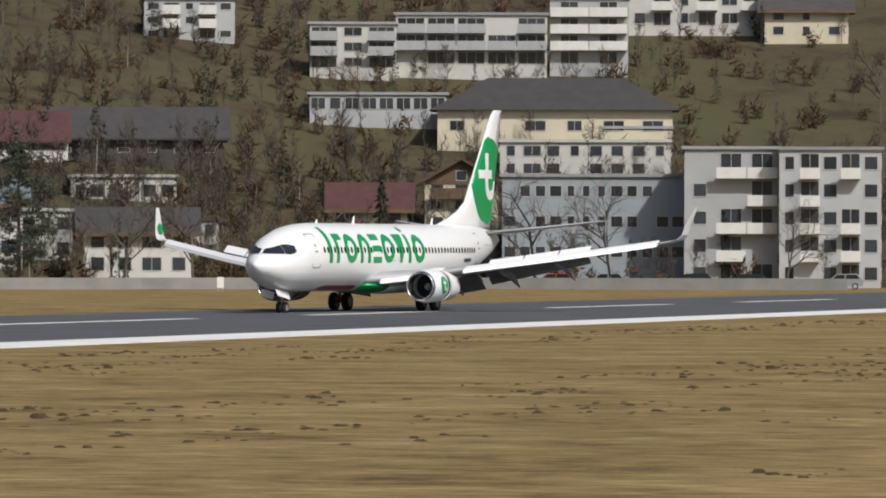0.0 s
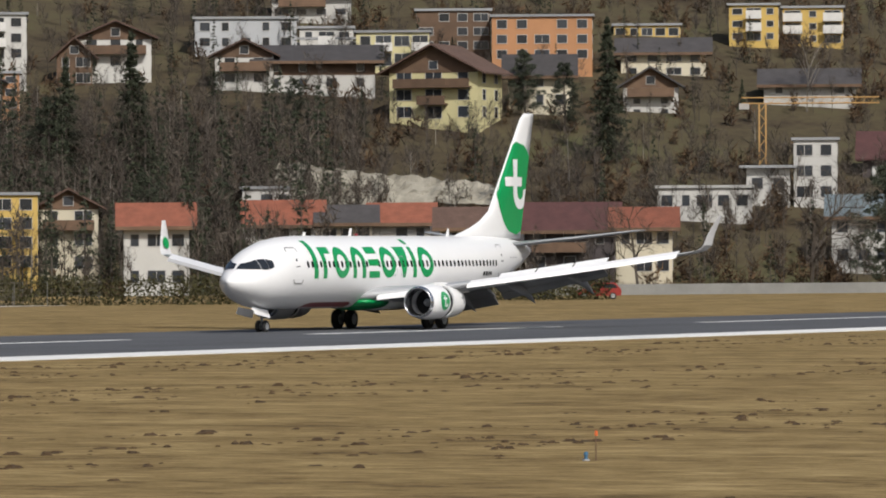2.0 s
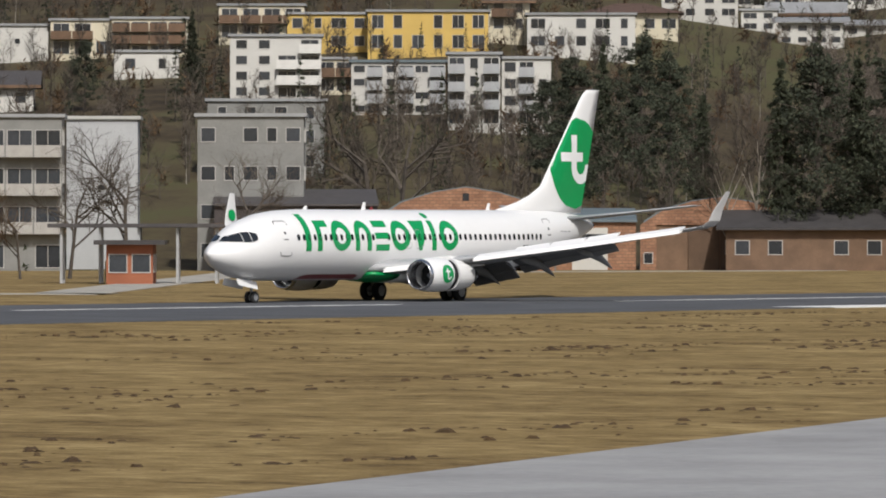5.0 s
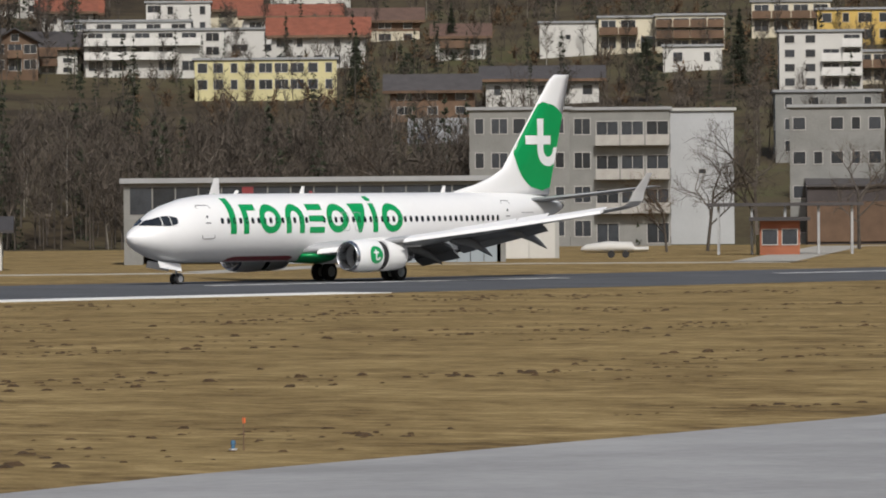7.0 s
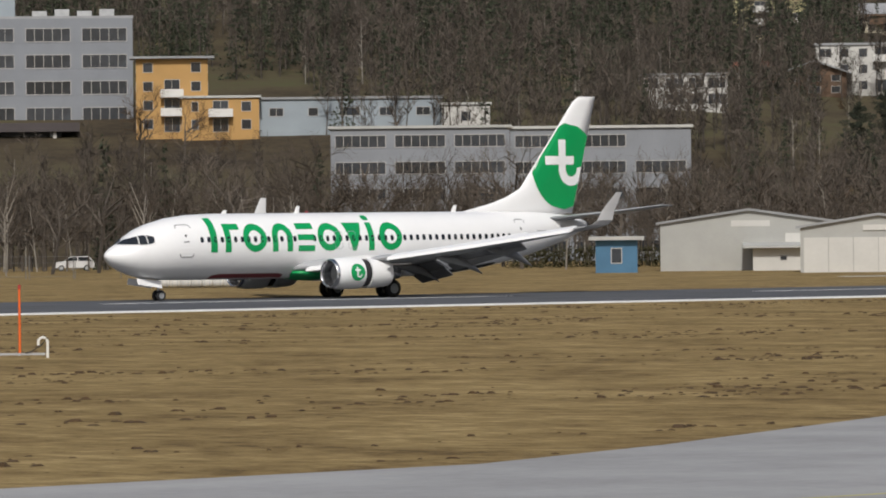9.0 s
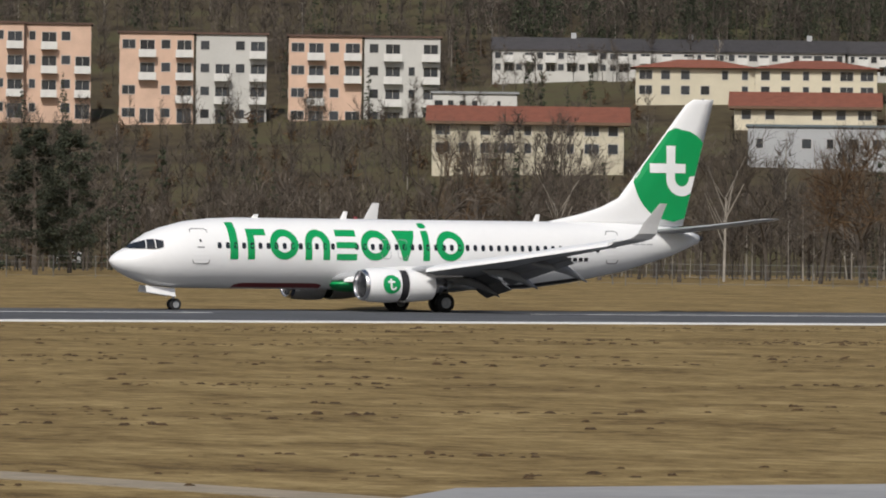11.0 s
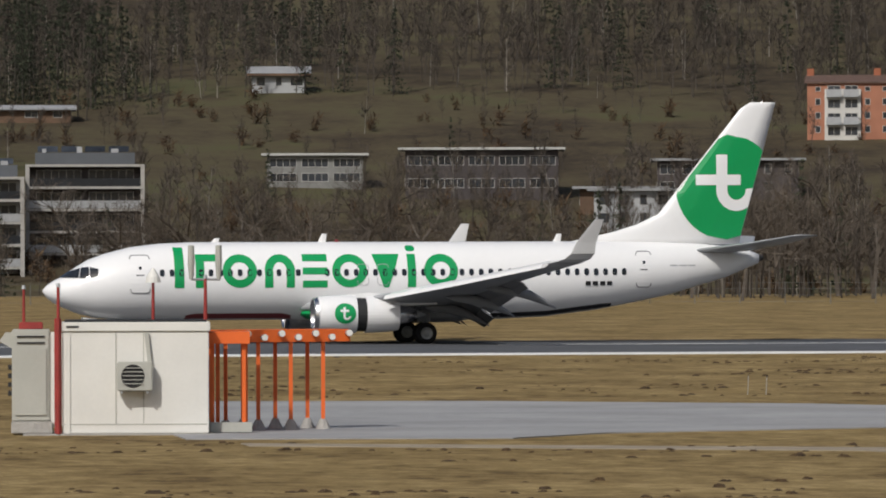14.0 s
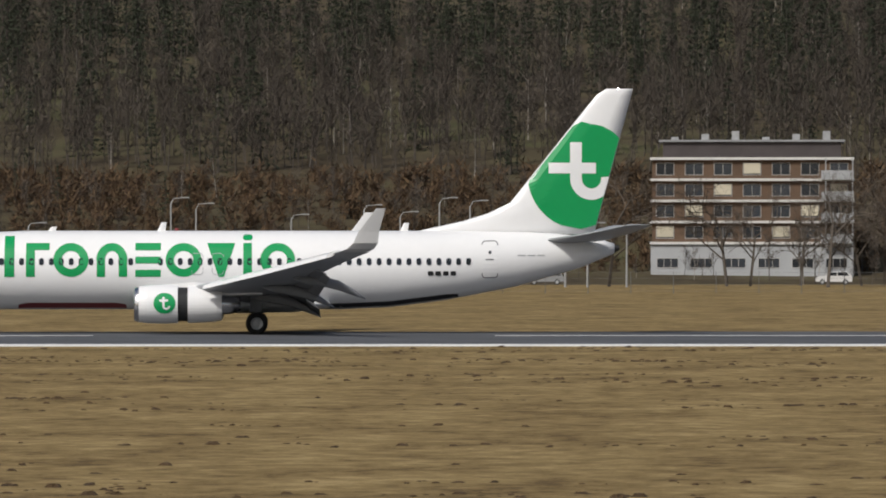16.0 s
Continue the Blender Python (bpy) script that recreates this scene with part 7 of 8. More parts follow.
house("house", "cream gabled house with brown roof", "house", 783.1, 215.0, 2.29, -56.6, 6.6, 6.1, 7.6, wall="cream", roof="brown", style="gable", rise=1.8, floors=3, bays=2, turn=True)
house("house", "brown cottage with a dark roof", "house", 757.0, 214.9, 4.40, -55.5, 6.4, 6.1, 3.0, wall="wood", roof="dark", style="gable", rise=1.4, floors=1, bays=3)
house("house", "white house with a red tiled roof", "house", 771.1, 195.9, 0.00, -57.4, 7.0, 6.0, 7.8, wall="white", roof="red", style="gable", rise=2.0, floors=2, bays=3)
tree(757.2, 225.3, 10.69, 10.4, "spruce")
tree(767.0, 227.5, 10.80, 12.5, "bare")
tree(777.7, 229.9, 10.99, 9.4, "bare")
tree(792.6, 233.6, 11.49, 10.9, "spruce")
tree(809.5, 232.4, 11.14, 17.3, "spruce")
tree(811.6, 229.7, 11.21, 12.5, "bare")
tree(813.8, 226.0, 11.17, 20.2, "spruce")
tree(810.0, 235.2, 11.56, 11.9, "pine")
tree(815.4, 223.8, 11.20, 11.8, "bare")
tree(806.1, 236.0, 11.56, 8.4, "bare")
tree(786.9, 231.3, 10.86, 6.7, "bare")
# ---- old hangars and the pines behind them ----
tree(621.3, 214.0, 8.90, 11.5, "pine")
tree(597.2, 188.7, 4.28, 17.7, "pine")
tree(631.0, 214.1, 9.02, 15.9, "spruce")
tree(633.7, 211.0, 8.51, 17.2, "pine")
tree(622.3, 196.8, 6.01, 17.2, "pine")
tree(609.3, 181.6, 3.00, 15.7, "spruce")
tree(577.3, 145.0, 0.00, 21.1, "spruce")
tree(579.7, 142.2, 0.00, 22.1, "pine")
tree(582.1, 139.5, 0.00, 21.1, "spruce")
tree(584.5, 136.7, 0.00, 22.7, "pine")
tree(587.2, 133.5, 0.00, 21.7, "pine")
tree(589.6, 130.8, 0.00, 16.5, "spruce")
tree(574.0, 148.8, 0.00, 18.2, "thin")
tree(575.4, 147.1, 0.00, 17.2, "thin")
tree(567.5, 189.0, 2.04, 16.7, "bare")
tree(568.8, 187.3, 1.96, 17.9, "bare")
tree(561.9, 198.7, 2.86, 11.8, "bare")
tree(610.2, 133.5, 0.00, 19.3, "thin")
tree(612.2, 131.0, 0.00, 18.2, "thin")
house("apartment_building", "yellow school building with a grey roof", "building", 720.6, 340.8, 27.70, -46.2, 11.1, 7.7, 4.8, wall="yellow", roof="grey", style="flat", rise=0.0, floors=2, bays=4, over=0.3)
house("apartment_building", "long yellow school building with tall windows", "building", 723.8, 325.5, 27.20, -47.1, 16.0, 11.4, 5.3, wall="yellow", roof="grey", style="flat", rise=0.0, floors=2, bays=6, win=(1.6, 1.8), over=0.3)
house("apartment_building", "white flats with balconies on the corner", "building", 657.8, 290.0, 19.44, -45.6, 11.0, 7.7, 7.6, wall="white", roof="grey", style="flat", rise=0.0, floors=4, bays=4, balcony='23', over=0.3)
house("apartment_building", "white terraced flats with glass balconies", "building", 650.1, 250.5, 15.70, -47.6, 6.0, 6.4, 8.3, wall="white", roof="grey", style="flat", rise=0.0, floors=4, bays=3, balcony='02/open', over=0.3)
house("apartment_building", "white terraced flats with glass balconies", "building", 656.0, 247.6, 15.75, -48.1, 5.7, 6.4, 7.8, wall="white", roof="grey", style="flat", rise=0.0, floors=4, bays=3, balcony='1/open', over=0.3)
house("apartment_building", "grey angular flats with few windows", "building", 603.0, 238.5, 9.88, -45.5, 12.7, 8.9, 7.8, wall="concrete", roof="grey", style="flat", rise=0.0, floors=3, bays=4, over=0.3)
house("apartment_building", "white cubic villa on the slope", "building", 741.5, 313.8, 27.61, -48.6, 14.4, 10.0, 4.7, wall="white", roof="grey", style="flat", rise=0.0, floors=2, bays=5, over=0.3)
house("house", "cream house with a dark roof", "house", 741.7, 327.0, 30.38, -47.9, 5.6, 6.3, 4.4, wall="cream", roof="dark", style="gable", rise=1.5, floors=2, bays=2)
house("apartment_building", "white row houses with flat roofs", "building", 801.0, 342.9, 34.00, -49.8, 11.0, 7.7, 3.6, wall="white", roof="grey", style="flat", rise=0.0, floors=2, bays=4, over=0.3)
house("apartment_building", "white flats on the upper slope", "building", 842.0, 362.2, 37.19, -50.6, 12.0, 8.4, 5.5, wall="white", roof="grey", style="flat", rise=0.0, floors=3, bays=5, balcony='13', over=0.3)
house("house", "house with a grey roof", "house", 811.7, 331.8, 31.92, -50.9, 10.2, 7.1, 3.0, wall="orange", roof="grey", style="gable", rise=1.4, floors=1, bays=3)
brick_hangar(550.51, 161.41, 0.00, -47.4, 16.73, 16.38, 7.86, door='dark')
brick_hangar(573.47, 149.41, 0.00, -49.9, 15.26, 15.83, 6.99, door='wood')
hangar_link(565.33, 158.83, 0.00, -48.6, 8.82, 13.93, 5.47)
hangar_link(534.71, 168.38, 0.00, -45.7, 15.21, 14.04, 7.23, door='plain')
house("hut", "small yellow hut with a dark roof", "hut", 581.8, 139.8, 0.00, -51.2, 6.2, 7.6, 4.6, wall="yellow", roof="dark", style="hip", rise=0.9, floors=1, bays=1, over=0.5)
house("hut", "yellow gabled gatehouse with a barred window", "hut", 587.9, 132.8, 0.00, -52.2, 5.4, 7.3, 3.6, wall="yellow", roof="dark", style="gable", rise=1.6, floors=1, bays=1, turn=True, over=0.5)
house("shed", "long yellow store with a dark roof", "shed", 610.5, 133.2, 0.00, -53.3, 9.0, 7.2, 3.2, wall="yellow", roof="dark", style="gable", rise=1.2, floors=1, bays=4)
house("shed", "long dark shed of brown boards", "shed", 579.0, 143.1, 0.00, -50.7, 15.6, 10.9, 4.1, wall="wood", roof="dark", style="gable", rise=1.5, floors=1, bays=5)
# ---- concrete flats and sheds ----
house("apartment_building", "grey concrete flats with square windows", "building", 515.1, 202.2, 0.00, -44.5, 10.6, 7.5, 14.5, wall="concrete", roof="grey", style="flat", rise=0.0, floors=4, bays=5, win=(1.4, 1.7), over=0.3)
house("apartment_building", "grey concrete flats with open loggias", "building", 522.8, 194.8, 0.00, -45.5, 10.6, 7.5, 14.4, wall="concrete", roof="grey", style="flat", rise=0.0, floors=4, bays=4, balcony='123/conc', win=(1.8, 1.8), over=0.3)
house("apartment_building", "plain pale stair tower block", "building", 536.2, 195.5, 0.00, -46.3, 6.8, 7.0, 14.4, wall="grey", roof="pale", style="flat", rise=0.0, floors=1, bays=1, win=(0.6, 0.6), over=0.3)
house("apartment_building", "grey flats with rows of windows", "building", 539.3, 178.6, 0.00, -47.5, 10.0, 7.0, 14.5, wall="concrete", roof="grey", style="flat", rise=0.0, floors=4, bays=5, over=0.3)
house("house", "stepped concrete terrace house", "house", 558.4, 259.2, 7.22, -43.8, 6.4, 7.0, 4.4, wall="concrete", roof="grey", style="mono", rise=3.0, floors=3, bays=2)
house("apartment_building", "white terraced flats with long balconies", "building", 651.5, 423.3, 25.50, -40.9, 18.3, 12.8, 6.4, wall="white", roof="grey", style="flat", rise=0.0, floors=3, bays=5, balcony='01234', over=0.3)
house("apartment_building", "white flat-roofed house with wide glazing", "building", 675.5, 425.4, 27.49, -41.9, 14.5, 10.1, 3.7, wall="white", roof="grey", style="flat", rise=0.0, floors=2, bays=3, win=(2.4, 1.6), over=0.3)
house("apartment_building", "long pale yellow house with a flat roof", "building", 631.2, 370.7, 20.26, -42.1, 19.7, 13.8, 4.6, wall="pale_yellow", roof="grey", style="flat", rise=0.0, floors=2, bays=9, over=0.3)
house("house", "house with a red tiled roof", "house", 706.2, 447.5, 30.83, -42.4, 14.9, 10.4, 3.6, wall="white", roof="red", style="gable", rise=1.7, floors=1, bays=4, over=1)
house("house", "chalet with a brown roof", "house", 708.4, 428.3, 29.63, -43.3, 10.7, 7.5, 3.7, wall="cream", roof="brown", style="gable", rise=1.7, floors=2, bays=3, upper='wood')
house("house", "white houses with dark roofs", "house", 757.6, 498.9, 37.33, -42.6, 13.4, 9.3, 3.6, wall="white", roof="dark", style="gable", rise=1.7, floors=2, bays=4)
house("apartment_building", "plain white windowless tower house", "building", 697.4, 377.0, 26.69, -45.0, 8.4, 6.8, 4.5, wall="white", roof="grey", style="flat", rise=0.0, floors=1, bays=1, win=(0.8, 0.8), over=0.3)
house("apartment_building", "brown flats with long timber balconies", "building", 702.8, 369.8, 27.08, -45.6, 8.7, 6.8, 4.8, wall="cream", roof="grey", style="flat", rise=0.0, floors=2, bays=3, balcony='012/wood', over=0.3)
house("apartment_building", "brown flats with long timber balconies", "building", 707.2, 361.4, 27.22, -46.2, 10.1, 7.1, 4.8, wall="cream", roof="grey", style="flat", rise=0.0, floors=3, bays=4, balcony='0123/wood', over=0.3)
house("apartment_building", "brown flats with long timber balconies", "building", 727.6, 360.0, 29.70, -47.1, 11.7, 8.3, 4.6, wall="cream", roof="grey", style="flat", rise=0.0, floors=2, bays=4, balcony='0123/wood', over=0.3)
house("apartment_building", "brown flats with long timber balconies", "building", 672.6, 298.8, 20.63, -47.6, 11.9, 8.3, 4.1, wall="cream", roof="grey", style="flat", rise=0.0, floors=2, bays=5, balcony='01234/wood', over=0.3)
house("apartment_building", "white block with a lean-to roof", "building", 685.5, 340.1, 23.58, -46.2, 8.3, 6.8, 3.1, wall="white", roof="grey", style="flat", rise=0.0, floors=1, bays=2, over=0.3)
house("house", "dark chalet among bare trees", "house", 614.6, 319.6, 15.95, -43.7, 11.1, 7.8, 3.8, wall="wood", roof="dark", style="gable", rise=1.8, floors=2, bays=3, over=1)
house("house", "white house with a dark roof", "house", 637.6, 322.2, 18.03, -44.8, 15.1, 10.6, 3.3, wall="white", roof="dark", style="gable", rise=1.6, floors=1, bays=5, over=1)
house("house", "white house on the slope", "house", 689.8, 392.0, 26.21, -44.0, 7.5, 6.9, 3.5, wall="white", roof="brown", style="gable", rise=1.6, floors=2, bays=2)
tree(638.6, 360.0, 20.21, 9.1, "spruce")
tree(686.7, 390.8, 25.74, 9.2, "spruce")
tree(640.6, 305.5, 18.04, 9.1, "pine")
tree(667.2, 313.6, 20.75, 10.9, "spruce")
tree(654.5, 366.5, 20.86, 5.6, "pine")
tree(472.2, 127.3, 0.00, 13.3, "bare")
tree(468.8, 130.5, 0.00, 11.2, "bare")
tree(462.5, 129.6, 0.00, 8.1, "red")
tree(486.4, 127.5, 0.00, 11.2, "bare")
tree(489.2, 194.2, 0.00, 14.0, "bare")
shelter(444.71, 98.17, 0.00, -47.0, 11.50, 4.00, 4.15)
house("hut", "small red brick hut", "hut", 443.3, 97.5, 0.00, -47.0, 3.4, 7.0, 2.9, wall="brick", roof="dark", style="flat", rise=0.0, floors=1, bays=2)
trailer(419.87, 94.29, 0.00, -45.4, 5.60)
open_hangar(385.21, 93.21, 0.00, -42.9, 30.00, 16.00, 6.40)
tan_hangar(412.47, 104.69, 0.00, -44.4, 15.99, 14.00, 5.95)
house("clubhouse", "white single-storey clubhouse with a dark roof", "clubhouse", 343.2, 90.6, 0.00, -40.2, 12.3, 8.2, 2.9, wall="white", roof="dark", style="gable", rise=0.8, floors=1, bays=5, win=(1.0, 1.1))
tan_hangar(332.75, 98.57, 0.00, -38.7, 13.42, 12.00, 4.84)
house("apartment_building", "white flats with balconies on the slope", "building", 597.9, 433.8, 24.06, -38.3, 11.7, 8.2, 7.6, wall="white", roof="grey", style="flat", rise=0.0, floors=3, bays=4, balcony='3', over=0.3)
house("apartment_building", "white flats with balconies on the slope", "building", 611.3, 433.8, 24.56, -39.0, 8.8, 7.0, 7.0, wall="white", roof="grey", style="flat", rise=0.0, floors=3, bays=3, balcony='1', over=0.3)
house("house", "large chalet with a grey roof and balconies", "house", 612.0, 417.3, 23.39, -39.7, 13.0, 9.1, 4.9, wall="white", roof="dark", style="gable", rise=2.3, floors=3, bays=4, balcony='12/wood', over=1.2)
house("house", "dark timber chalet with balcony", "house", 625.3, 418.2, 24.13, -40.3, 6.6, 7.0, 4.5, wall="wood", roof="dark", style="gable", rise=1.8, floors=2, bays=3, turn=True, balcony='1/wood')
house("apartment_building", "long white flats with curved balconies", "building", 647.1, 412.5, 24.13, -41.6, 20.4, 14.3, 6.1, wall="white", roof="grey", style="flat", rise=0.0, floors=3, bays=6, balcony='01234', over=0.3)
house("apartment_building", "white villa with dark glazing", "building", 546.6, 409.5, 21.31, -36.7, 12.4, 8.6, 4.7, wall="white", roof="grey", style="flat", rise=0.0, floors=2, bays=4, win=(2, 1.6), over=0.3)
house("house", "dark chalet with a grey roof", "house", 588.9, 432.3, 23.68, -38.0, 9.9, 7.0, 3.6, wall="wood", roof="grey", style="gable", rise=1.7, floors=2, bays=3, turn=True)
house("apartment_building", "white and yellow stepped house", "building", 642.2, 512.1, 35.81, -37.6, 12.4, 8.7, 6.4, wall="pale_yellow", roof="grey", style="flat", rise=0.0, floors=3, bays=4, balcony='13', over=0.3)
house("house", "cream villa on the upper slope", "house", 678.9, 523.1, 37.09, -38.8, 11.5, 8.1, 3.5, wall="cream", roof="grey", style="gable", rise=1.7, floors=2, bays=4)
house("house", "white houses with brown roofs", "house", 699.1, 509.2, 36.26, -40.2, 12.0, 8.4, 3.7, wall="white", roof="brown", style="gable", rise=1.8, floors=2, bays=4)
house("house", "white house with a red roof", "house", 681.3, 472.4, 32.62, -40.7, 7.8, 7.0, 2.9, wall="white", roof="red", style="gable", rise=1.4, floors=1, bays=3)
house("house", "white house with a grey roof", "house", 690.7, 521.0, 36.67, -39.4, 9.2, 7.0, 3.6, wall="white", roof="grey", style="gable", rise=1.7, floors=2, bays=3)
house("house", "small house with a red roof", "house", 595.0, 455.3, 26.96, -37.4, 6.9, 6.9, 1.8, wall="wood", roof="red", style="gable", rise=0.8, floors=1, bays=2)
tree(509.3, 322.3, 9.04, 11.4, "pine")
tree(514.5, 321.9, 9.23, 12.9, "pine")
tree(518.4, 318.7, 9.11, 13.6, "pine")
tree(521.2, 316.3, 9.01, 10.1, "pine")
tree(585.4, 434.5, 23.76, 9.3, "spruce")
tree(601.4, 427.6, 23.70, 7.2, "spruce")
tree(523.3, 314.4, 8.94, 6.5, "bare")
# ---- tall pines beside the old hangars ----
tree(713.4, 217.8, 10.64, 16.3, "pine")
tree(703.1, 206.3, 7.02, 19.8, "pine")
tree(694.6, 197.4, 3.09, 21.5, "spruce")
tree(702.3, 200.2, 3.63, 20.6, "pine")
tree(693.8, 191.4, 0.11, 18.9, "pine")
tree(708.1, 198.9, 1.41, 15.5, "spruce")
tree(697.3, 215.0, 10.37, 14.6, "bare")
tree(693.9, 205.7, 7.52, 15.5, "thin")
tree(695.4, 210.6, 9.11, 14.6, "thin")
# ---- further houses on the slope ----
house("house", "house under a broad brown roof", "house", 770.2, 329.6, 30.59, -49.1, 13.1, 9.1, 3.1, wall="cream", roof="brown", style="hip", rise=1.5, floors=1, bays=5, over=0.9)
house("house", "white row house with a grey roof", "house", 801.2, 322.4, 29.72, -50.9, 9.4, 6.6, 3.3, wall="white", roof="grey", style="mono", rise=0.8, floors=2, bays=4, over=0.9)
house("house", "white row house with a grey roof", "house", 820.0, 325.2, 29.75, -51.5, 9.5, 6.6, 3.4, wall="white", roof="grey", style="mono", rise=0.8, floors=2, bays=4, over=0.9)
house("apartment_building", "white cubic house with square windows", "building", 795.2, 292.8, 26.92, -52.2, 9.8, 6.9, 4.4, wall="white", roof="grey", style="flat", rise=0.0, floors=2, bays=4, over=0.3)
house("house", "white chalet with timber gable and balcony", "house", 805.2, 287.4, 28.60, -52.9, 9.8, 6.9, 4.4, wall="white", roof="brown", style="gable", rise=2.2, floors=3, bays=3, over=0.9, turn=True, balcony='1/wood')
house("apartment_building", "white flats with balconies on the slope", "building", 859.1, 358.9, 35.70, -51.4, 8.1, 6.0, 3.7, wall="white", roof="grey", style="flat", rise=0.0, floors=2, bays=4, over=0.3, balcony='13')
house("apartment_building", "long low white house with a flat roof", "building", 782.3, 279.0, 24.14, -52.4, 11.9, 8.3, 2.2, wall="white", roof="grey", style="flat", rise=0.0, floors=1, bays=6, over=0.3)
house("apartment_building", "small white house with a flat roof", "building", 805.4, 335.4, 32.14, -50.4, 5.2, 6.0, 3.0, wall="white", roof="grey", style="flat", rise=0.0, floors=2, bays=2, over=0.3)
house("apartment_building", "grey flats on the upper slope", "building", 833.4, 321.4, 33.74, -52.3, 8.1, 6.0, 4.0, wall="grey", roof="grey", style="flat", rise=0.0, floors=2, bays=4, over=0.3, balcony='02')
house("apartment_building", "pale flats behind bare trees", "building", 657.4, 269.3, 17.24, -46.8, 11.1, 7.8, 6.3, wall="white", roof="slate", style="flat", rise=0.0, floors=4, bays=6, over=0.3, balcony='135/open')
house("apartment_building", "low white flats with a grey roof", "building", 786.7, 284.7, 25.24, -52.3, 7.4, 6.0, 3.5, wall="white", roof="grey", style="flat", rise=0.0, floors=2, bays=4, over=0.3, balcony='13')
house("apartment_building", "white modern flats with tall windows", "building", 859.8, 280.2, 28.54, -55.7, 15.1, 10.5, 5.7, wall="white", roof="dark", style="flat", rise=0.0, floors=3, bays=6, over=0.3, balcony='024/open', win=(2.0, 1.6))
house("house", "brown timber house among trees", "house", 868.9, 269.7, 26.02, -56.7, 4.5, 6.0, 4.1, wall="wood", roof="brown", style="gable", rise=2.0, floors=2, bays=2, over=0.9, turn=True)
house("house", "cream house with a dark pitched roof", "house", 925.0, 213.8, 27.23, -62.9, 11.1, 7.7, 3.5, wall="cream", roof="dark", style="gable", rise=1.7, floors=2, bays=4, over=0.9)
house("house", "white gabled house with a timber side", "house", 902.1, 203.8, 21.53, -62.8, 7.0, 6.0, 4.2, wall="white", roof="dark", style="gable", rise=2.1, floors=3, bays=2, over=0.9, turn=True)
house("apartment_building", "grey flats behind bare trees", "building", 975.1, 176.5, 29.69, -66.9, 11.2, 7.9, 5.1, wall="grey", roof="grey", style="flat", rise=0.0, floors=3, bays=5, over=0.3, balcony='13')
house("apartment_building", "yellow and white stepped terrace houses", "building", 905.6, 252.4, 29.61, -59.8, 11.2, 7.8, 3.0, wall="pale_yellow", roof="grey", style="flat", rise=0.0, floors=2, bays=5, over=0.3)
house("apartment_building", "long yellow flats on the slope", "building", 948.2, 228.3, 33.38, -62.8, 9.0, 6.3, 1.8, wall="yellow", roof="grey", style="flat", rise=0.0, floors=1, bays=5, over=0.3)
house("apartment_building", "white house beside the field", "building", 851.6, 143.9, 2.46, -65.4, 7.4, 6.0, 5.2, wall="white", roof="pale", style="flat", rise=0.0, floors=2, bays=4, over=0.3)
house("apartment_building", "white house beside the field", "building", 862.9, 130.3, 2.51, -66.8, 4.1, 6.0, 4.2, wall="white", roof="dark", style="flat", rise=0.0, floors=2, bays=2, over=0.3)
house("apartment_building", "long white flat-roofed store", "building", 878.7, 145.4, 8.48, -66.2, 11.3, 7.9, 3.0, wall="white", roof="pale", style="flat", rise=0.0, floors=1, bays=6, over=0.3)
house("barn", "pale metal roofed barn", "house", 887.9, 160.8, 12.57, -65.3, 7.4, 6.0, 1.7, wall="grey", roof="pale", style="gable", rise=3.4, floors=1, bays=3, over=0.9)
house("barn", "dark-roofed barn in the village", "house", 826.4, 188.7, 3.67, -61.0, 13.2, 9.3, 2.0, wall="wood", roof="dark", style="gable", rise=3.0, floors=1, bays=4, over=0.9)
house("shed", "low shed with a pale roof", "house", 807.2, 197.6, 2.01, -59.6, 9.9, 6.9, 1.0, wall="concrete", roof="pale", style="gable", rise=1.2, floors=1, bays=3, over=0.9)
house("apartment_building", "yellow house high on the slope", "building", 649.8, 522.2, 36.65, -37.6, 11.3, 7.9, 4.5, wall="pale_yellow", roof="grey", style="flat", rise=0.0, floors=2, bays=4, over=0.3, balcony='1')
house("apartment_building", "white flats high on the slope", "building", 684.8, 530.3, 37.34, -38.8, 12.6, 8.8, 4.3, wall="white", roof="grey", style="flat", rise=0.0, floors=2, bays=5, over=0.3, balcony='13')
house("house", "white house with a red roof", "house", 682.6, 473.5, 31.92, -40.8, 9.3, 6.5, 3.5, wall="white", roof="red", style="gable", rise=1.7, floors=2, bays=3, over=0.9)
house("apartment_building", "white flats with balconies", "building", 698.7, 465.8, 31.87, -41.8, 10.2, 7.2, 5.0, wall="white", roof="grey", style="flat", rise=0.0, floors=2, bays=4, over=0.3, balcony='02')
house("house", "house with a red tiled roof", "house", 707.1, 464.3, 32.29, -42.2, 10.7, 7.5, 3.8, wall="cream", roof="red", style="gable", rise=1.8, floors=2, bays=3, over=0.9)
house("house", "white house with a broad red roof", "house", 673.3, 405.4, 24.87, -43.1, 13.9, 9.7, 5.1, wall="white", roof="red", style="gable", rise=2.4, floors=2, bays=5, over=0.9)
house("house", "dark timber chalet above a white storey", "house", 627.1, 431.2, 24.31, -39.9, 9.5, 6.6, 4.3, wall="white", roof="dark", style="gable", rise=2.1, floors=2, bays=3, over=0.9, upper='wood')
house("house", "white chalet with a dark roof and balcony", "house", 635.5, 425.0, 24.04, -40.5, 11.2, 7.8, 4.2, wall="white", roof="dark", style="gable", rise=2.0, floors=3, bays=4, over=0.9, balcony='12/wood')
house("house", "small chalet with a brown roof", "house", 645.9, 420.5, 24.20, -41.2, 6.9, 6.0, 3.5, wall="cream", roof="brown", style="gable", rise=1.7, floors=2, bays=3, over=0.9, turn=True)
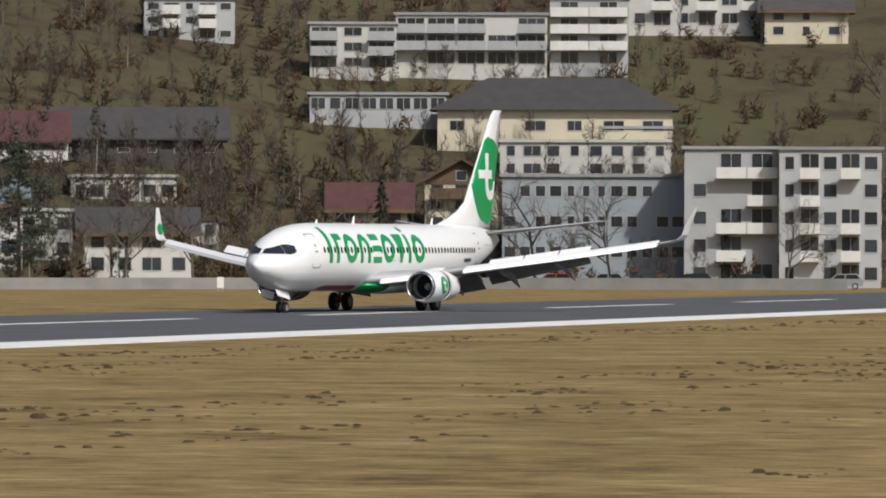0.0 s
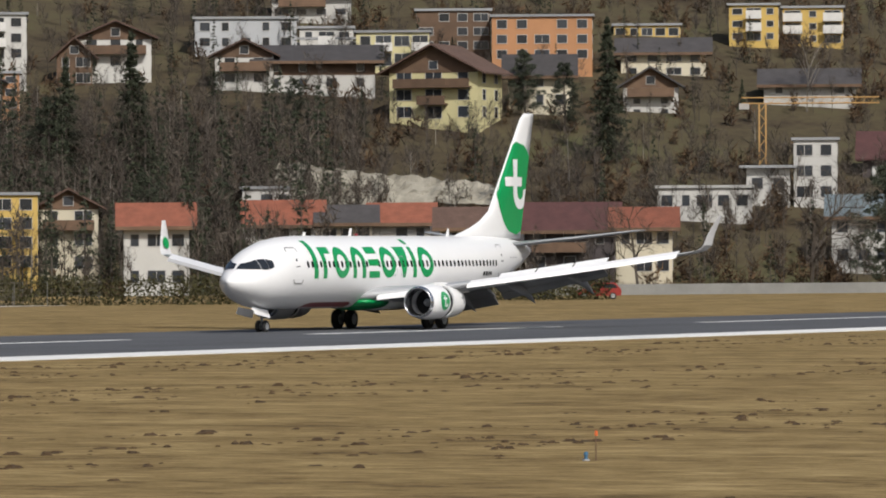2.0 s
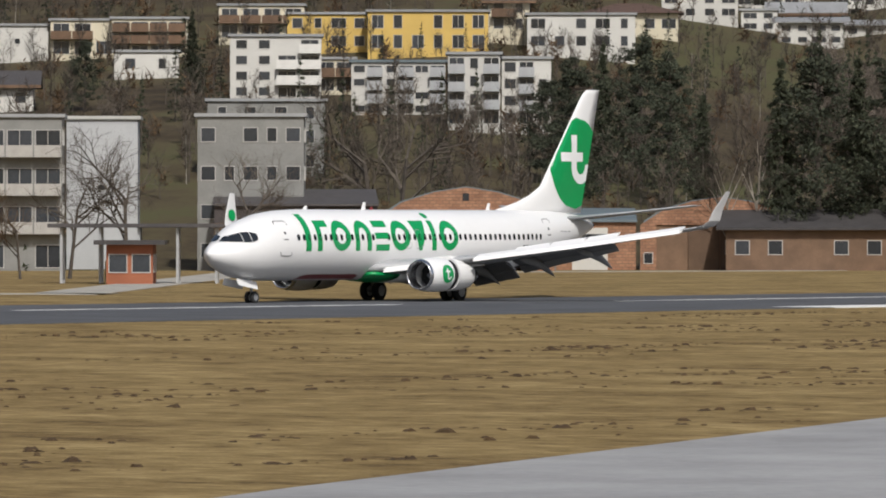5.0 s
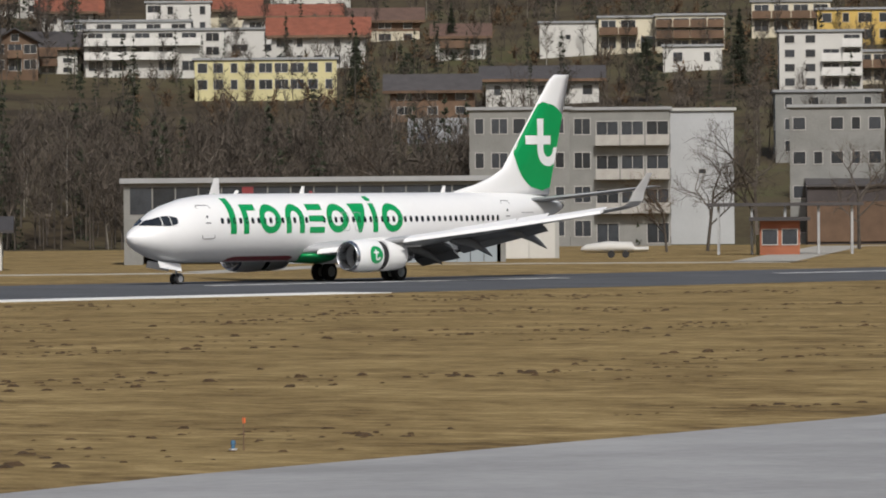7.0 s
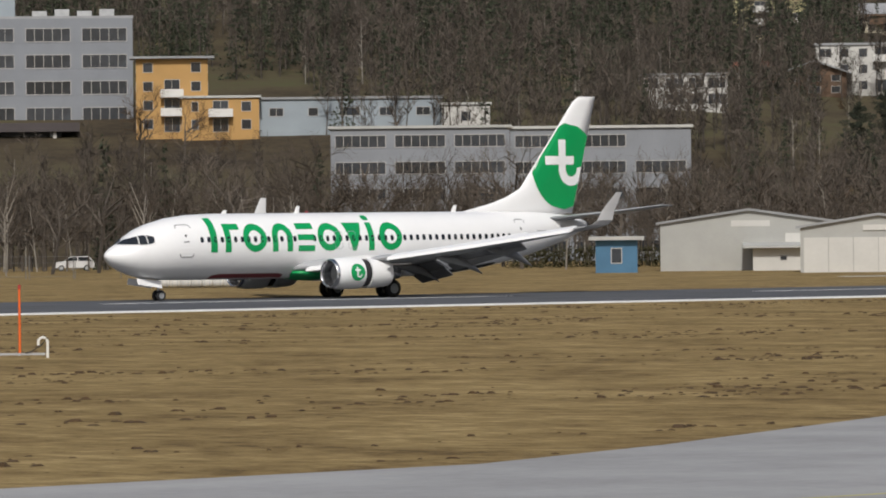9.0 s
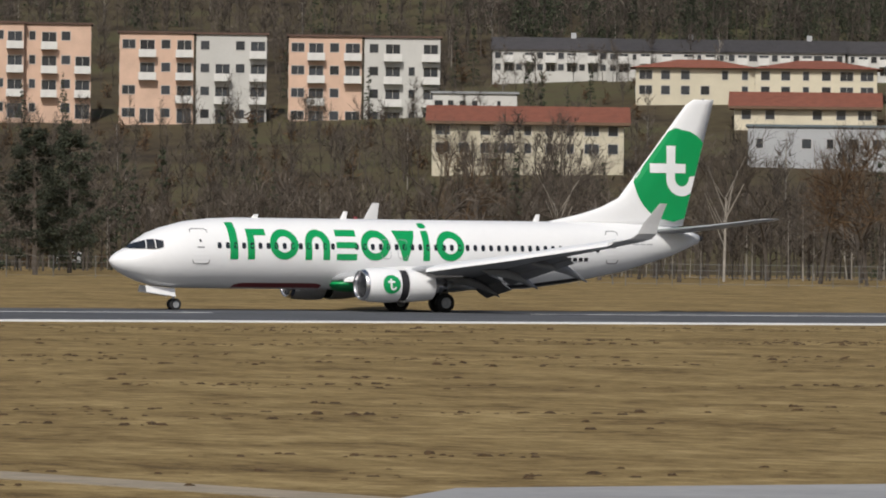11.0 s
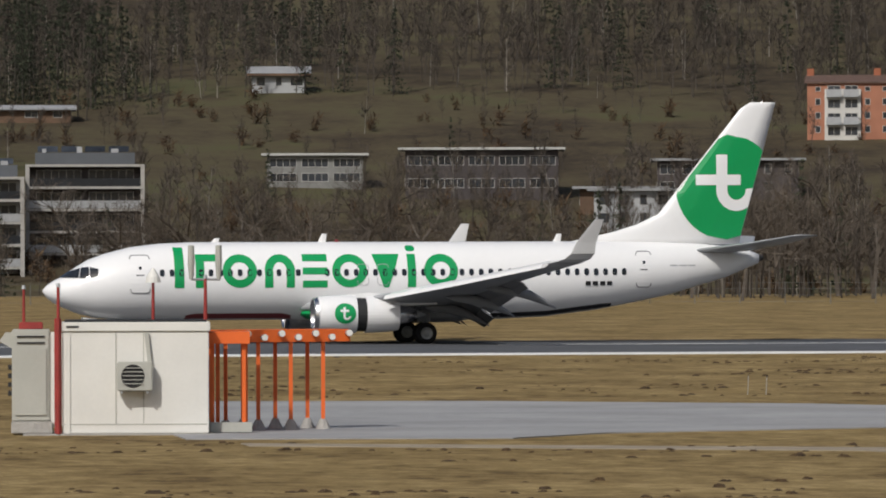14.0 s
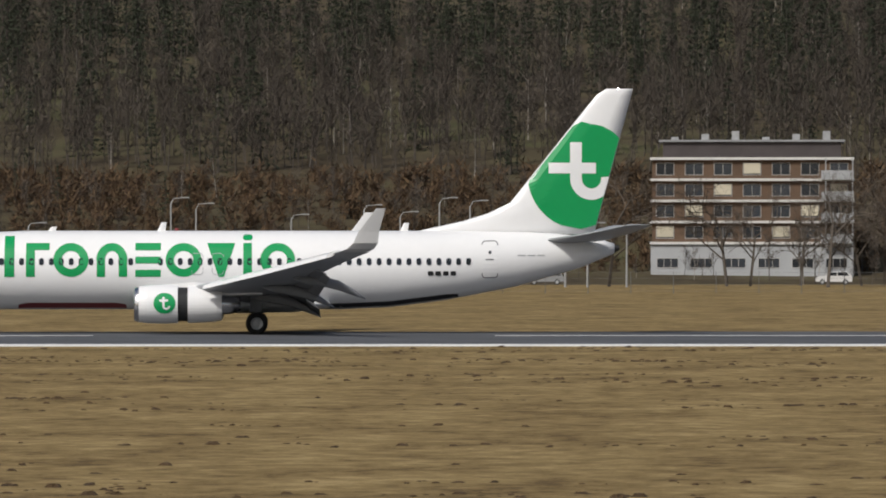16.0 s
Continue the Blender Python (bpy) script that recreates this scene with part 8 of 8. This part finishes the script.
# ---- offices and the long low factory ----
tan_hangar(341.37, 127.96, 0.00, -37.1, 16.00, 12.00, 5.40, tone='grey')
house("shed", "small blue shed with a flat roof", "shed", 327.3, 129.0, 0.00, -36.7, 3.7, 7.0, 2.9, wall="blue", roof="pale", style="flat", rise=0.0, floors=1, bays=1, over=0.6)
house("shed", "low white storage box", "shed", 344.0, 126.3, 0.00, -37.4, 5.5, 7.0, 2.1, wall="white", roof="pale", style="mono", rise=0.5, floors=1, bays=1, win=(0.5, 0.5))
office_tower(443.07, 443.17, 19.19, -30.3)
house("apartment_building", "ochre flats with white balconies", "building", 457.9, 410.9, 17.42, -32.3, 10.0, 7.0, 10.5, wall="ochre", roof="grey", style="flat", rise=0.0, floors=4, bays=3, balcony='1')
house("apartment_building", "low ochre flats with a white roof edge", "building", 462.6, 405.7, 17.34, -32.7, 10.7, 7.5, 5.0, wall="ochre", roof="pale", style="flat", rise=0.0, floors=2, bays=3, balcony='1', over=0.3)
house("apartment_building", "long pale factory with bands of glazing", "building", 415.1, 287.5, 0.00, -34.7, 21.1, 14.0, 15.8, wall="office_panel", roof="pale", style="flat", rise=0.0, floors=5, bays=3, win=(30, 1.5), over=0.3)
house("apartment_building", "long pale factory with bands of glazing", "building", 432.7, 275.2, 0.00, -36.4, 21.3, 14.0, 15.6, wall="office_panel", roof="pale", style="flat", rise=0.0, floors=5, bays=3, win=(30, 1.5), over=0.3)
house("apartment_building", "dark plant rooms with ducts on the roof", "building", 481.1, 400.9, 18.29, -34.0, 25.6, 14.0, 3.8, wall="blue_grey", roof="grey", style="flat", rise=0.0, floors=1, bays=5, win=(2, 1.2), over=0.3)
house("apartment_building", "pale plant room on the factory roof", "building", 491.7, 387.6, 17.68, -35.1, 6.7, 7.0, 3.4, wall="white", roof="pale", style="flat", rise=0.0, floors=1, bays=1, over=0.3)
tree(299.5, 188.8, 0.00, 14.8, "thin")
tree(309.8, 197.5, 0.00, 12.9, "bare")
tree(320.3, 206.1, 0.00, 13.8, "bare")
tree(315.0, 189.1, 0.00, 14.2, "thin")
tree(325.5, 197.5, 0.00, 12.3, "bare")
tree(320.0, 180.7, 0.00, 12.7, "bare")
tree(331.2, 188.7, 0.00, 13.6, "thin")
tree(325.4, 172.0, 0.00, 14.0, "bare")
tree(336.2, 180.3, 0.00, 12.1, "bare")
tree(347.3, 188.4, 0.00, 12.9, "thin")
tree(341.7, 171.6, 0.00, 13.4, "bare")
tree(353.0, 179.7, 0.00, 14.2, "bare")
tree(346.6, 163.4, 0.00, 11.9, "thin")
tree(358.4, 171.0, 0.00, 12.7, "bare")
tree(363.6, 163.6, 0.00, 13.0, "bare")
tree(435.7, 384.3, 12.81, 11.5, "red")
tree(440.3, 380.1, 12.70, 10.0, "red")
tree(445.6, 375.4, 12.60, 6.1, "red")
house("apartment_building", "long white terrace with many chimneys", "building", 396.6, 539.1, 29.46, -24.9, 17.9, 12.5, 3.6, wall="white", roof="dark", style="gable", rise=1.9, floors=2, bays=11, balcony='13579', win=(1.0, 1.3), over=0.3, chimney=True)
house("apartment_building", "long white terrace with many chimneys", "building", 412.1, 529.6, 29.43, -26.0, 18.3, 12.8, 3.5, wall="white", roof="dark", style="gable", rise=1.9, floors=2, bays=11, balcony='13579', win=(1.0, 1.3), over=0.3, chimney=True)
house("apartment_building", "long white terrace with many chimneys", "building", 427.0, 518.3, 29.23, -27.2, 18.2, 12.8, 3.6, wall="white", roof="dark", style="gable", rise=1.9, floors=2, bays=11, balcony='13579', win=(1.0, 1.3), over=0.3, chimney=True)
house("apartment_building", "long white terrace with many chimneys", "building", 445.2, 513.0, 29.28, -28.3, 18.0, 12.6, 3.6, wall="white", roof="dark", style="gable", rise=1.9, floors=2, bays=11, balcony='13579', win=(1.0, 1.3), over=0.3, chimney=True)
house("house", "cream terrace with a red roof and arched bays", "house", 401.6, 498.3, 25.11, -26.3, 17.7, 12.3, 4.5, wall="cream", roof="red", style="hip", rise=1.4, floors=2, bays=6)
house("house", "cream terrace with a red roof and arched bays", "house", 417.6, 489.9, 25.11, -27.4, 18.1, 12.7, 4.5, wall="cream", roof="red", style="hip", rise=1.4, floors=2, bays=6)
house("house", "pale house with a long red roof", "house", 402.7, 464.4, 20.83, -27.4, 20.4, 13.9, 2.5, wall="cream", roof="red", style="gable", rise=2.0, floors=1, bays=6)
house("apartment_building", "cream flats with stacked balconies", "building", 422.7, 465.1, 21.89, -28.5, 11.2, 7.9, 7.5, wall="cream", roof="grey", style="flat", rise=0.0, floors=3, bays=4, balcony='13', over=0.3)
house("apartment_building", "plain white block with small square windows", "building", 360.3, 486.9, 21.77, -24.2, 12.2, 8.6, 3.0, wall="white", roof="grey", style="flat", rise=0.0, floors=1, bays=7, win=(0.9, 0.9), over=0.3)
house("house", "long cream house with a red roof", "house", 341.7, 427.9, 14.80, -24.7, 25.7, 14.0, 4.8, wall="cream", roof="red", style="gable", rise=2.0, floors=2, bays=9)
house("apartment_building", "grey hall with a blue roof edge", "building", 383.9, 420.6, 14.65, -27.6, 22.3, 14.0, 4.9, wall="grey", roof="slate", style="flat", rise=0.0, floors=1, bays=7, over=0.3)
tree(239.9, 226.4, 0.00, 18.0, "bare")
tree(250.3, 240.1, 0.00, 15.3, "red")
tree(261.4, 253.4, 0.00, 17.8, "bare")
tree(250.5, 221.8, 0.00, 14.2, "thin")
tree(261.2, 235.4, 0.00, 16.5, "bare")
tree(272.1, 248.9, 0.00, 13.8, "red")
tree(261.2, 217.3, 0.00, 15.4, "bare")
tree(272.7, 230.4, 0.00, 17.7, "thin")
tree(284.4, 243.4, 0.00, 15.0, "bare")
tree(273.9, 211.7, 0.00, 16.5, "red")
tree(285.5, 225.1, 0.00, 13.8, "bare")
tree(296.6, 238.5, 0.00, 16.2, "thin")
tree(283.9, 207.8, 0.00, 17.6, "bare")
tree(296.1, 220.6, 0.00, 15.0, "red")
tree(308.5, 233.3, 0.00, 17.5, "bare")
tree(269.7, 193.9, 0.00, 13.3, "red")
tree(272.0, 192.6, 0.00, 13.3, "red")
tree(274.4, 191.4, 0.00, 13.3, "red")
tree(277.3, 189.8, 0.00, 13.2, "red")
# ---- brick terrace and the dark tower ----
terrace_row(202.38, 554.45, 21.80, -13.1)
stair_tower(171.15, 257.04, 0.00, -16.6)
house("apartment_building", "salmon and white terrace with chimneys", "building", 277.4, 532.4, 20.48, -18.1, 10.8, 7.6, 14.1, wall="white", roof="brown", style="flat", rise=0.0, floors=4, bays=4, balcony='13', over=0.3)
house("apartment_building", "salmon and white terrace with chimneys", "building", 287.9, 532.1, 20.49, -18.7, 9.2, 7.0, 13.5, wall="salmon", roof="brown", style="flat", rise=0.0, floors=4, bays=4, balcony='13', over=0.3)
house("apartment_building", "salmon and white terrace with chimneys", "building", 301.1, 531.2, 20.54, -19.5, 10.5, 7.3, 14.2, wall="salmon", roof="brown", style="flat", rise=0.0, floors=4, bays=4, balcony='13', over=0.3)
house("apartment_building", "salmon and white terrace with chimneys", "building", 311.3, 529.2, 20.52, -20.2, 9.9, 7.0, 14.2, wall="salmon", roof="brown", style="flat", rise=0.0, floors=4, bays=4, balcony='13', over=0.3)
house("apartment_building", "salmon and white terrace with chimneys", "building", 324.2, 521.8, 20.03, -21.1, 10.9, 7.6, 13.5, wall="salmon", roof="brown", style="flat", rise=0.0, floors=4, bays=4, balcony='13', over=0.3)
house("apartment_building", "salmon and white terrace with chimneys", "building", 334.7, 518.2, 19.99, -21.8, 10.4, 7.3, 13.5, wall="white", roof="brown", style="flat", rise=0.0, floors=4, bays=4, balcony='13', over=0.3)
house("apartment_building", "salmon and white terrace with chimneys", "building", 347.7, 513.2, 19.96, -22.7, 10.8, 7.6, 13.4, wall="salmon", roof="brown", style="flat", rise=0.0, floors=4, bays=4, balcony='13', over=0.3)
house("apartment_building", "salmon and white terrace with chimneys", "building", 358.3, 508.9, 19.93, -23.4, 11.2, 7.9, 13.4, wall="white", roof="brown", style="flat", rise=0.0, floors=4, bays=4, balcony='13', over=0.3)
house("hall", "ochre low hall with a round window", "hall", 183.9, 452.5, 8.75, -13.4, 7.7, 7.0, 4.1, wall="ochre", roof="grey", style="flat", rise=0.0, floors=1, bays=2)
house("apartment_building", "white low building with deep openings", "building", 205.2, 447.6, 8.56, -15.0, 9.3, 7.0, 4.8, wall="white", roof="grey", style="flat", rise=0.0, floors=2, bays=3, win=(2, 1.6), over=0.3)
house("apartment_building", "cream house with a flat roof", "building", 258.0, 638.0, 31.96, -15.1, 8.4, 7.0, 4.5, wall="cream", roof="grey", style="flat", rise=0.0, floors=2, bays=3, over=0.3)
tree(139.2, 235.1, 0.00, 15.6, "bare")
tree(131.2, 267.7, 0.00, 13.7, "bare")
tree(159.0, 289.8, 0.00, 11.8, "pine")
tree(165.0, 255.7, 0.00, 14.7, "thin")
tree(191.9, 278.1, 0.00, 18.7, "thin")
tree(176.2, 250.3, 0.00, 15.8, "pine")
tree(203.3, 272.6, 0.00, 17.4, "bare")
tree(196.4, 242.4, 0.00, 14.0, "bare")
tree(208.8, 268.9, 0.00, 15.7, "bare")
tree(202.1, 238.6, 0.00, 14.8, "pine")
tree(215.3, 264.9, 0.00, 15.9, "pine")
tree(189.2, 240.3, 0.00, 15.6, "pine")
tree(178.6, 273.6, 0.00, 12.2, "bare")
tree(157.0, 247.6, 0.00, 11.3, "bare")
tree(139.4, 283.0, 0.00, 10.5, "bare")
tree(124.5, 255.1, 0.00, 11.9, "bare")
tree(145.5, 279.1, 0.00, 11.6, "bare")
house("apartment_building", "low dark pavilion with panels on its roof", "building", 111.7, 500.1, 12.77, -7.8, 20.6, 14.0, 6.1, wall="dark", roof="pale", style="flat", rise=0.0, floors=2, bays=5, win=(30, 1.3), over=1.0)
house("apartment_building", "pale low pavilion with panels on its roof", "building", 90.4, 513.8, 14.37, -6.2, 13.1, 9.2, 4.0, wall="concrete", roof="pale", style="flat", rise=0.0, floors=2, bays=3, win=(30, 1.3), over=0.8)
house("apartment_building", "low dark pavilion behind bare trees", "building", 126.7, 474.1, 10.34, -9.1, 10.8, 7.5, 3.0, wall="wood", roof="grey", style="flat", rise=0.0, floors=1, bays=5, over=1)
house("apartment_building", "low dark pavilion behind bare trees", "building", 144.5, 493.5, 12.60, -10.1, 19.0, 13.3, 4.7, wall="dark", roof="grey", style="flat", rise=0.0, floors=2, bays=7, over=1)
house("apartment_building", "glazed roof building behind trees", "building", 171.7, 487.0, 12.67, -12.1, 12.2, 8.5, 3.9, wall="slate_panel", roof="pale", style="flat", rise=0.0, floors=2, bays=3, win=(30, 1.2), over=0.3)
tree(65.4, 282.4, 0.00, 13.0, "bare")
tree(73.5, 312.4, 0.00, 14.6, "bare")
tree(83.2, 342.2, 0.00, 13.2, "bare")
tree(85.1, 302.2, 0.00, 13.2, "bare")
tree(94.8, 331.9, 0.00, 11.8, "bare")
tree(97.1, 291.9, 0.00, 11.3, "bare")
tree(109.7, 321.1, 0.00, 14.0, "bare")
tree(108.1, 281.8, 0.00, 12.9, "bare")
tree(117.7, 311.5, 0.00, 11.5, "bare")
tree(129.6, 340.9, 0.00, 17.4, "bare")
tree(125.5, 302.0, 0.00, 14.9, "bare")
tree(157.2, 327.7, 0.00, 17.1, "bare")
tree(150.8, 289.3, 0.00, 15.2, "bare")
modern_flats(39.83, 425.21, 2.17, -3.1, 150.00, 0.00)
modern_flats(53.12, 435.17, 3.85, -4.1, 215.00, 1.00)
brown_flats(12.77, 412.83, 0.83, -1.0)
tree(44.7, 325.8, 0.00, 14.2, "bare")
tree(28.1, 350.4, 0.00, 14.7, "bare")
tree(57.8, 370.8, 0.00, 14.8, "bare")
tree(58.0, 343.7, 0.00, 13.8, "bare")
tree(65.7, 366.1, 0.00, 15.3, "bare")
tree(66.2, 338.9, 0.00, 13.6, "bare")
tree(52.1, 363.3, 0.00, 12.2, "bare")
tree(19.7, 339.1, 0.00, 14.0, "bare")
tree(81.9, 356.6, 0.00, 17.5, "bare")
tree(9.0, 352.7, 0.00, 13.4, "bare")
tree(11.6, 357.8, 0.00, 12.8, "bare")
tree(17.3, 363.0, 0.00, 11.6, "bare")
tree(24.1, 361.2, 0.00, 12.8, "bare")
tree(-4.1, 349.7, 0.00, 13.8, "bare")
house("house", "pale house partly behind trees", "house", 125.2, 454.5, 8.15, -9.3, 10.1, 7.1, 4.7, wall="grey", roof="grey", style="flat", rise=0.0, floors=2, bays=4)
house("shed", "row of small wooden sheds on the meadow", "shed", 56.8, 601.9, 25.24, -3.5, 11.9, 8.4, 1.6, wall="wood", roof="grey", style="gable", rise=0.5, floors=1, bays=3)
house("house", "small villa on the wooded slope", "house", 98.4, 639.7, 30.86, -5.9, 8.5, 7.0, 2.6, wall="grey", roof="grey", style="gable", rise=1.0, floors=1, bays=3)
lamp_post(-67.01, 340.16, 0.00, 5.9, 6.99)
lamp_post(-51.53, 340.67, 0.00, 4.5, 9.72)
lamp_post(-48.80, 340.76, 0.00, 4.3, 9.11)
lamp_post(-38.47, 341.10, 0.00, 3.4, 7.90)
lamp_post(-30.58, 341.36, 0.00, 2.7, 8.93)
lamp_post(-26.64, 341.49, 0.00, 2.3, 8.20)
lamp_post(-22.39, 341.63, 0.00, 1.9, 9.72)
lamp_post(-19.05, 341.74, 0.00, 1.6, 9.42)
lamp_post(-8.72, 342.08, 0.00, 0.7, 6.38)
lamp_post(-6.30, 342.16, 0.00, 0.5, 6.99)
lamp_post(-2.05, 342.30, 0.00, 0.1, 6.38)


# ---- things on the field ----
equipment_hut(12.08, -161.92, 0.00, -4.5)
light_frame(12.08, -161.92, 0.00, -4.5)
bale(243.41, 71.06, 0.00, -32.3)
bale(244.04, 70.59, 0.00, -32.4)
bale(244.67, 70.12, 0.00, -32.5)
bale(245.30, 69.65, 0.00, -32.6)
bale(245.93, 69.17, 0.00, -32.7)
bale(246.55, 68.70, 0.00, -32.8)
bale(247.18, 68.22, 0.00, -32.9)
white_marker(771.50, 91.67, 0.00, -65.3)
edge_marker(324.61, -95.26, 0.00, -63.3)
edge_marker(248.50, -128.91, 0.00, -51.4)
edge_marker(138.08, -173.34, 0.00, -43.8)
warning_pole(117.12, -120.84, 0.00, -32.2)
hook_pipe(115.50, -125.45, 0.00, -32.2)
thin_stake(36.61, -157.75, 0.00, -13.0, 0.57)
thin_stake(42.09, -158.66, 0.00, -14.9, 0.63)
thin_stake(58.36, -86.29, 0.00, -14.2, 0.71)
thin_stake(35.05, -122.02, 0.00, -10.2, 0.60)
thin_stake(35.66, -121.99, 0.00, -10.4, 0.57)
thin_stake(41.77, -159.92, 0.00, -14.9, 0.57)
thin_stake(57.45, -87.46, 0.00, -14.1, 0.57)
thin_stake(35.72, -159.34, 0.00, -12.9, 0.54)
car(96.89, 283.78, 0.00, -9.2, 'white')
car(152.96, 389.84, 0.02, -12.2, 'white')
car(333.44, 232.32, 0.00, -31.2, 'white')
car(841.68, 69.80, 0.00, -72.9, 'black')
car(839.64, 63.59, 0.00, -73.5, 'black')
car(842.72, 54.89, 0.00, -74.4, 'grey')
car(838.83, 77.88, 0.00, -72.1, 'grey')
car(833.91, 81.62, 0.00, -71.9, 'red')
car(32.05, 390.24, 0.00, -2.6, 'grey')
car(21.70, 383.11, 0.00, -1.8, 'white')
car(36.30, 390.22, 0.00, -3.0, 'white')
car(255.79, 374.32, 0.19, -20.3, 'white')
car(-11.49, 382.01, 0.00, 0.9, 'grey')
car(712.53, 110.67, 0.00, -62.0, 'red')
crane(869.96, 171.95, 11.83, -64.1, 10.29, 14.00)
rock_wall(826.54, 200.08, 10.81, -60.0, 27.00, 4.50)
fence([(-49.4, 250.7), (18.6, 252.9), (87.8, 241.6), (164.7, 219.7), (193.0, 209.0), (285.7, 145.7), (223.0, 178.6)], 'wire fence on thin posts at the field edge')
fence([(706.1, 122.0), (650.3, 141.4), (656.7, 131.7), (606.0, 138.8)], 'wire fence on thin posts at the field edge')
low_wall([(835.2, 52.2), (826.3, 89.3), (756.6, 145.2), (711.0, 113.4)], 'low weathered concrete boundary wall')
hedge([(713.1, 109.7), (661.1, 125.2), (651.8, 139.1), (649.2, 142.9)], 2.6)
hedge([(397.2, 166.1), (365.6, 180.5), (359.0, 190.6)], 2.2)
apron([(656.1, 132.6), (574.1, 137.0), (516.1, 153.7), (393.2, 49.7), (378.5, 76.9), (335.1, 48.9), (294.4, 74.3)])
build_woods()
scatter_clods()


# ---- what moves ----
def on_runway(s, off, yaw):
    """A pose at station s, off metres from the line that the wheels keep to, turned by yaw degrees."""
    x, y = runway_point(s, off)
    return pose(x, y, 0, 0, 0, RUNWAY_TURN + yaw)


def motions():
    walk(airliner, [
        (0.0, on_runway(629.32, -3.81, -5.343)),
        (0.5, on_runway(601.82, -1.66, -3.671)),
        (1.0, on_runway(574.05, -1.75, -2.033)),
        (1.5, on_runway(548.01, -1.19, -0.279)),
        (2.0, on_runway(525.39, -0.62, 0.540)),
        (2.5, on_runway(504.83, 0.04, 1.435)),
        (3.0, on_runway(484.35, 0.52, 2.480)),
        (3.5, on_runway(462.91, 1.94, 3.612)),
        (4.0, on_runway(440.38, 2.80, 3.976)),
        (4.5, on_runway(417.58, 3.69, 4.481)),
        (7.0, on_runway(321.18, -1.36, 0.959)),
        (7.5, on_runway(296.03, -0.71, 1.301)),
        (8.0, on_runway(271.37, 0.09, 1.330)),
        (8.5, on_runway(248.84, 0.13, 1.434)),
        (9.0, on_runway(227.40, 0.84, 1.222)),
        (9.5, on_runway(206.25, 0.41, 0.953)),
        (10.0, on_runway(185.48, 0.39, 0.794)),
        (12.5, on_runway(99.11, 0.08, -0.205)),
        (13.0, on_runway(80.73, -2.72, -0.136)),
        (13.5, on_runway(65.32, -2.18, -0.029)),
        (14.0, on_runway(49.41, 0.31, 0.230)),
        (14.5, on_runway(34.86, 1.65, 0.340)),
        (15.0, on_runway(19.43, 1.44, 0.485)),
        (15.5, on_runway(5.36, 1.13, 0.526)),
        (16.0, on_runway(-9.68, 0.58, 0.725)),
    ])


motions()
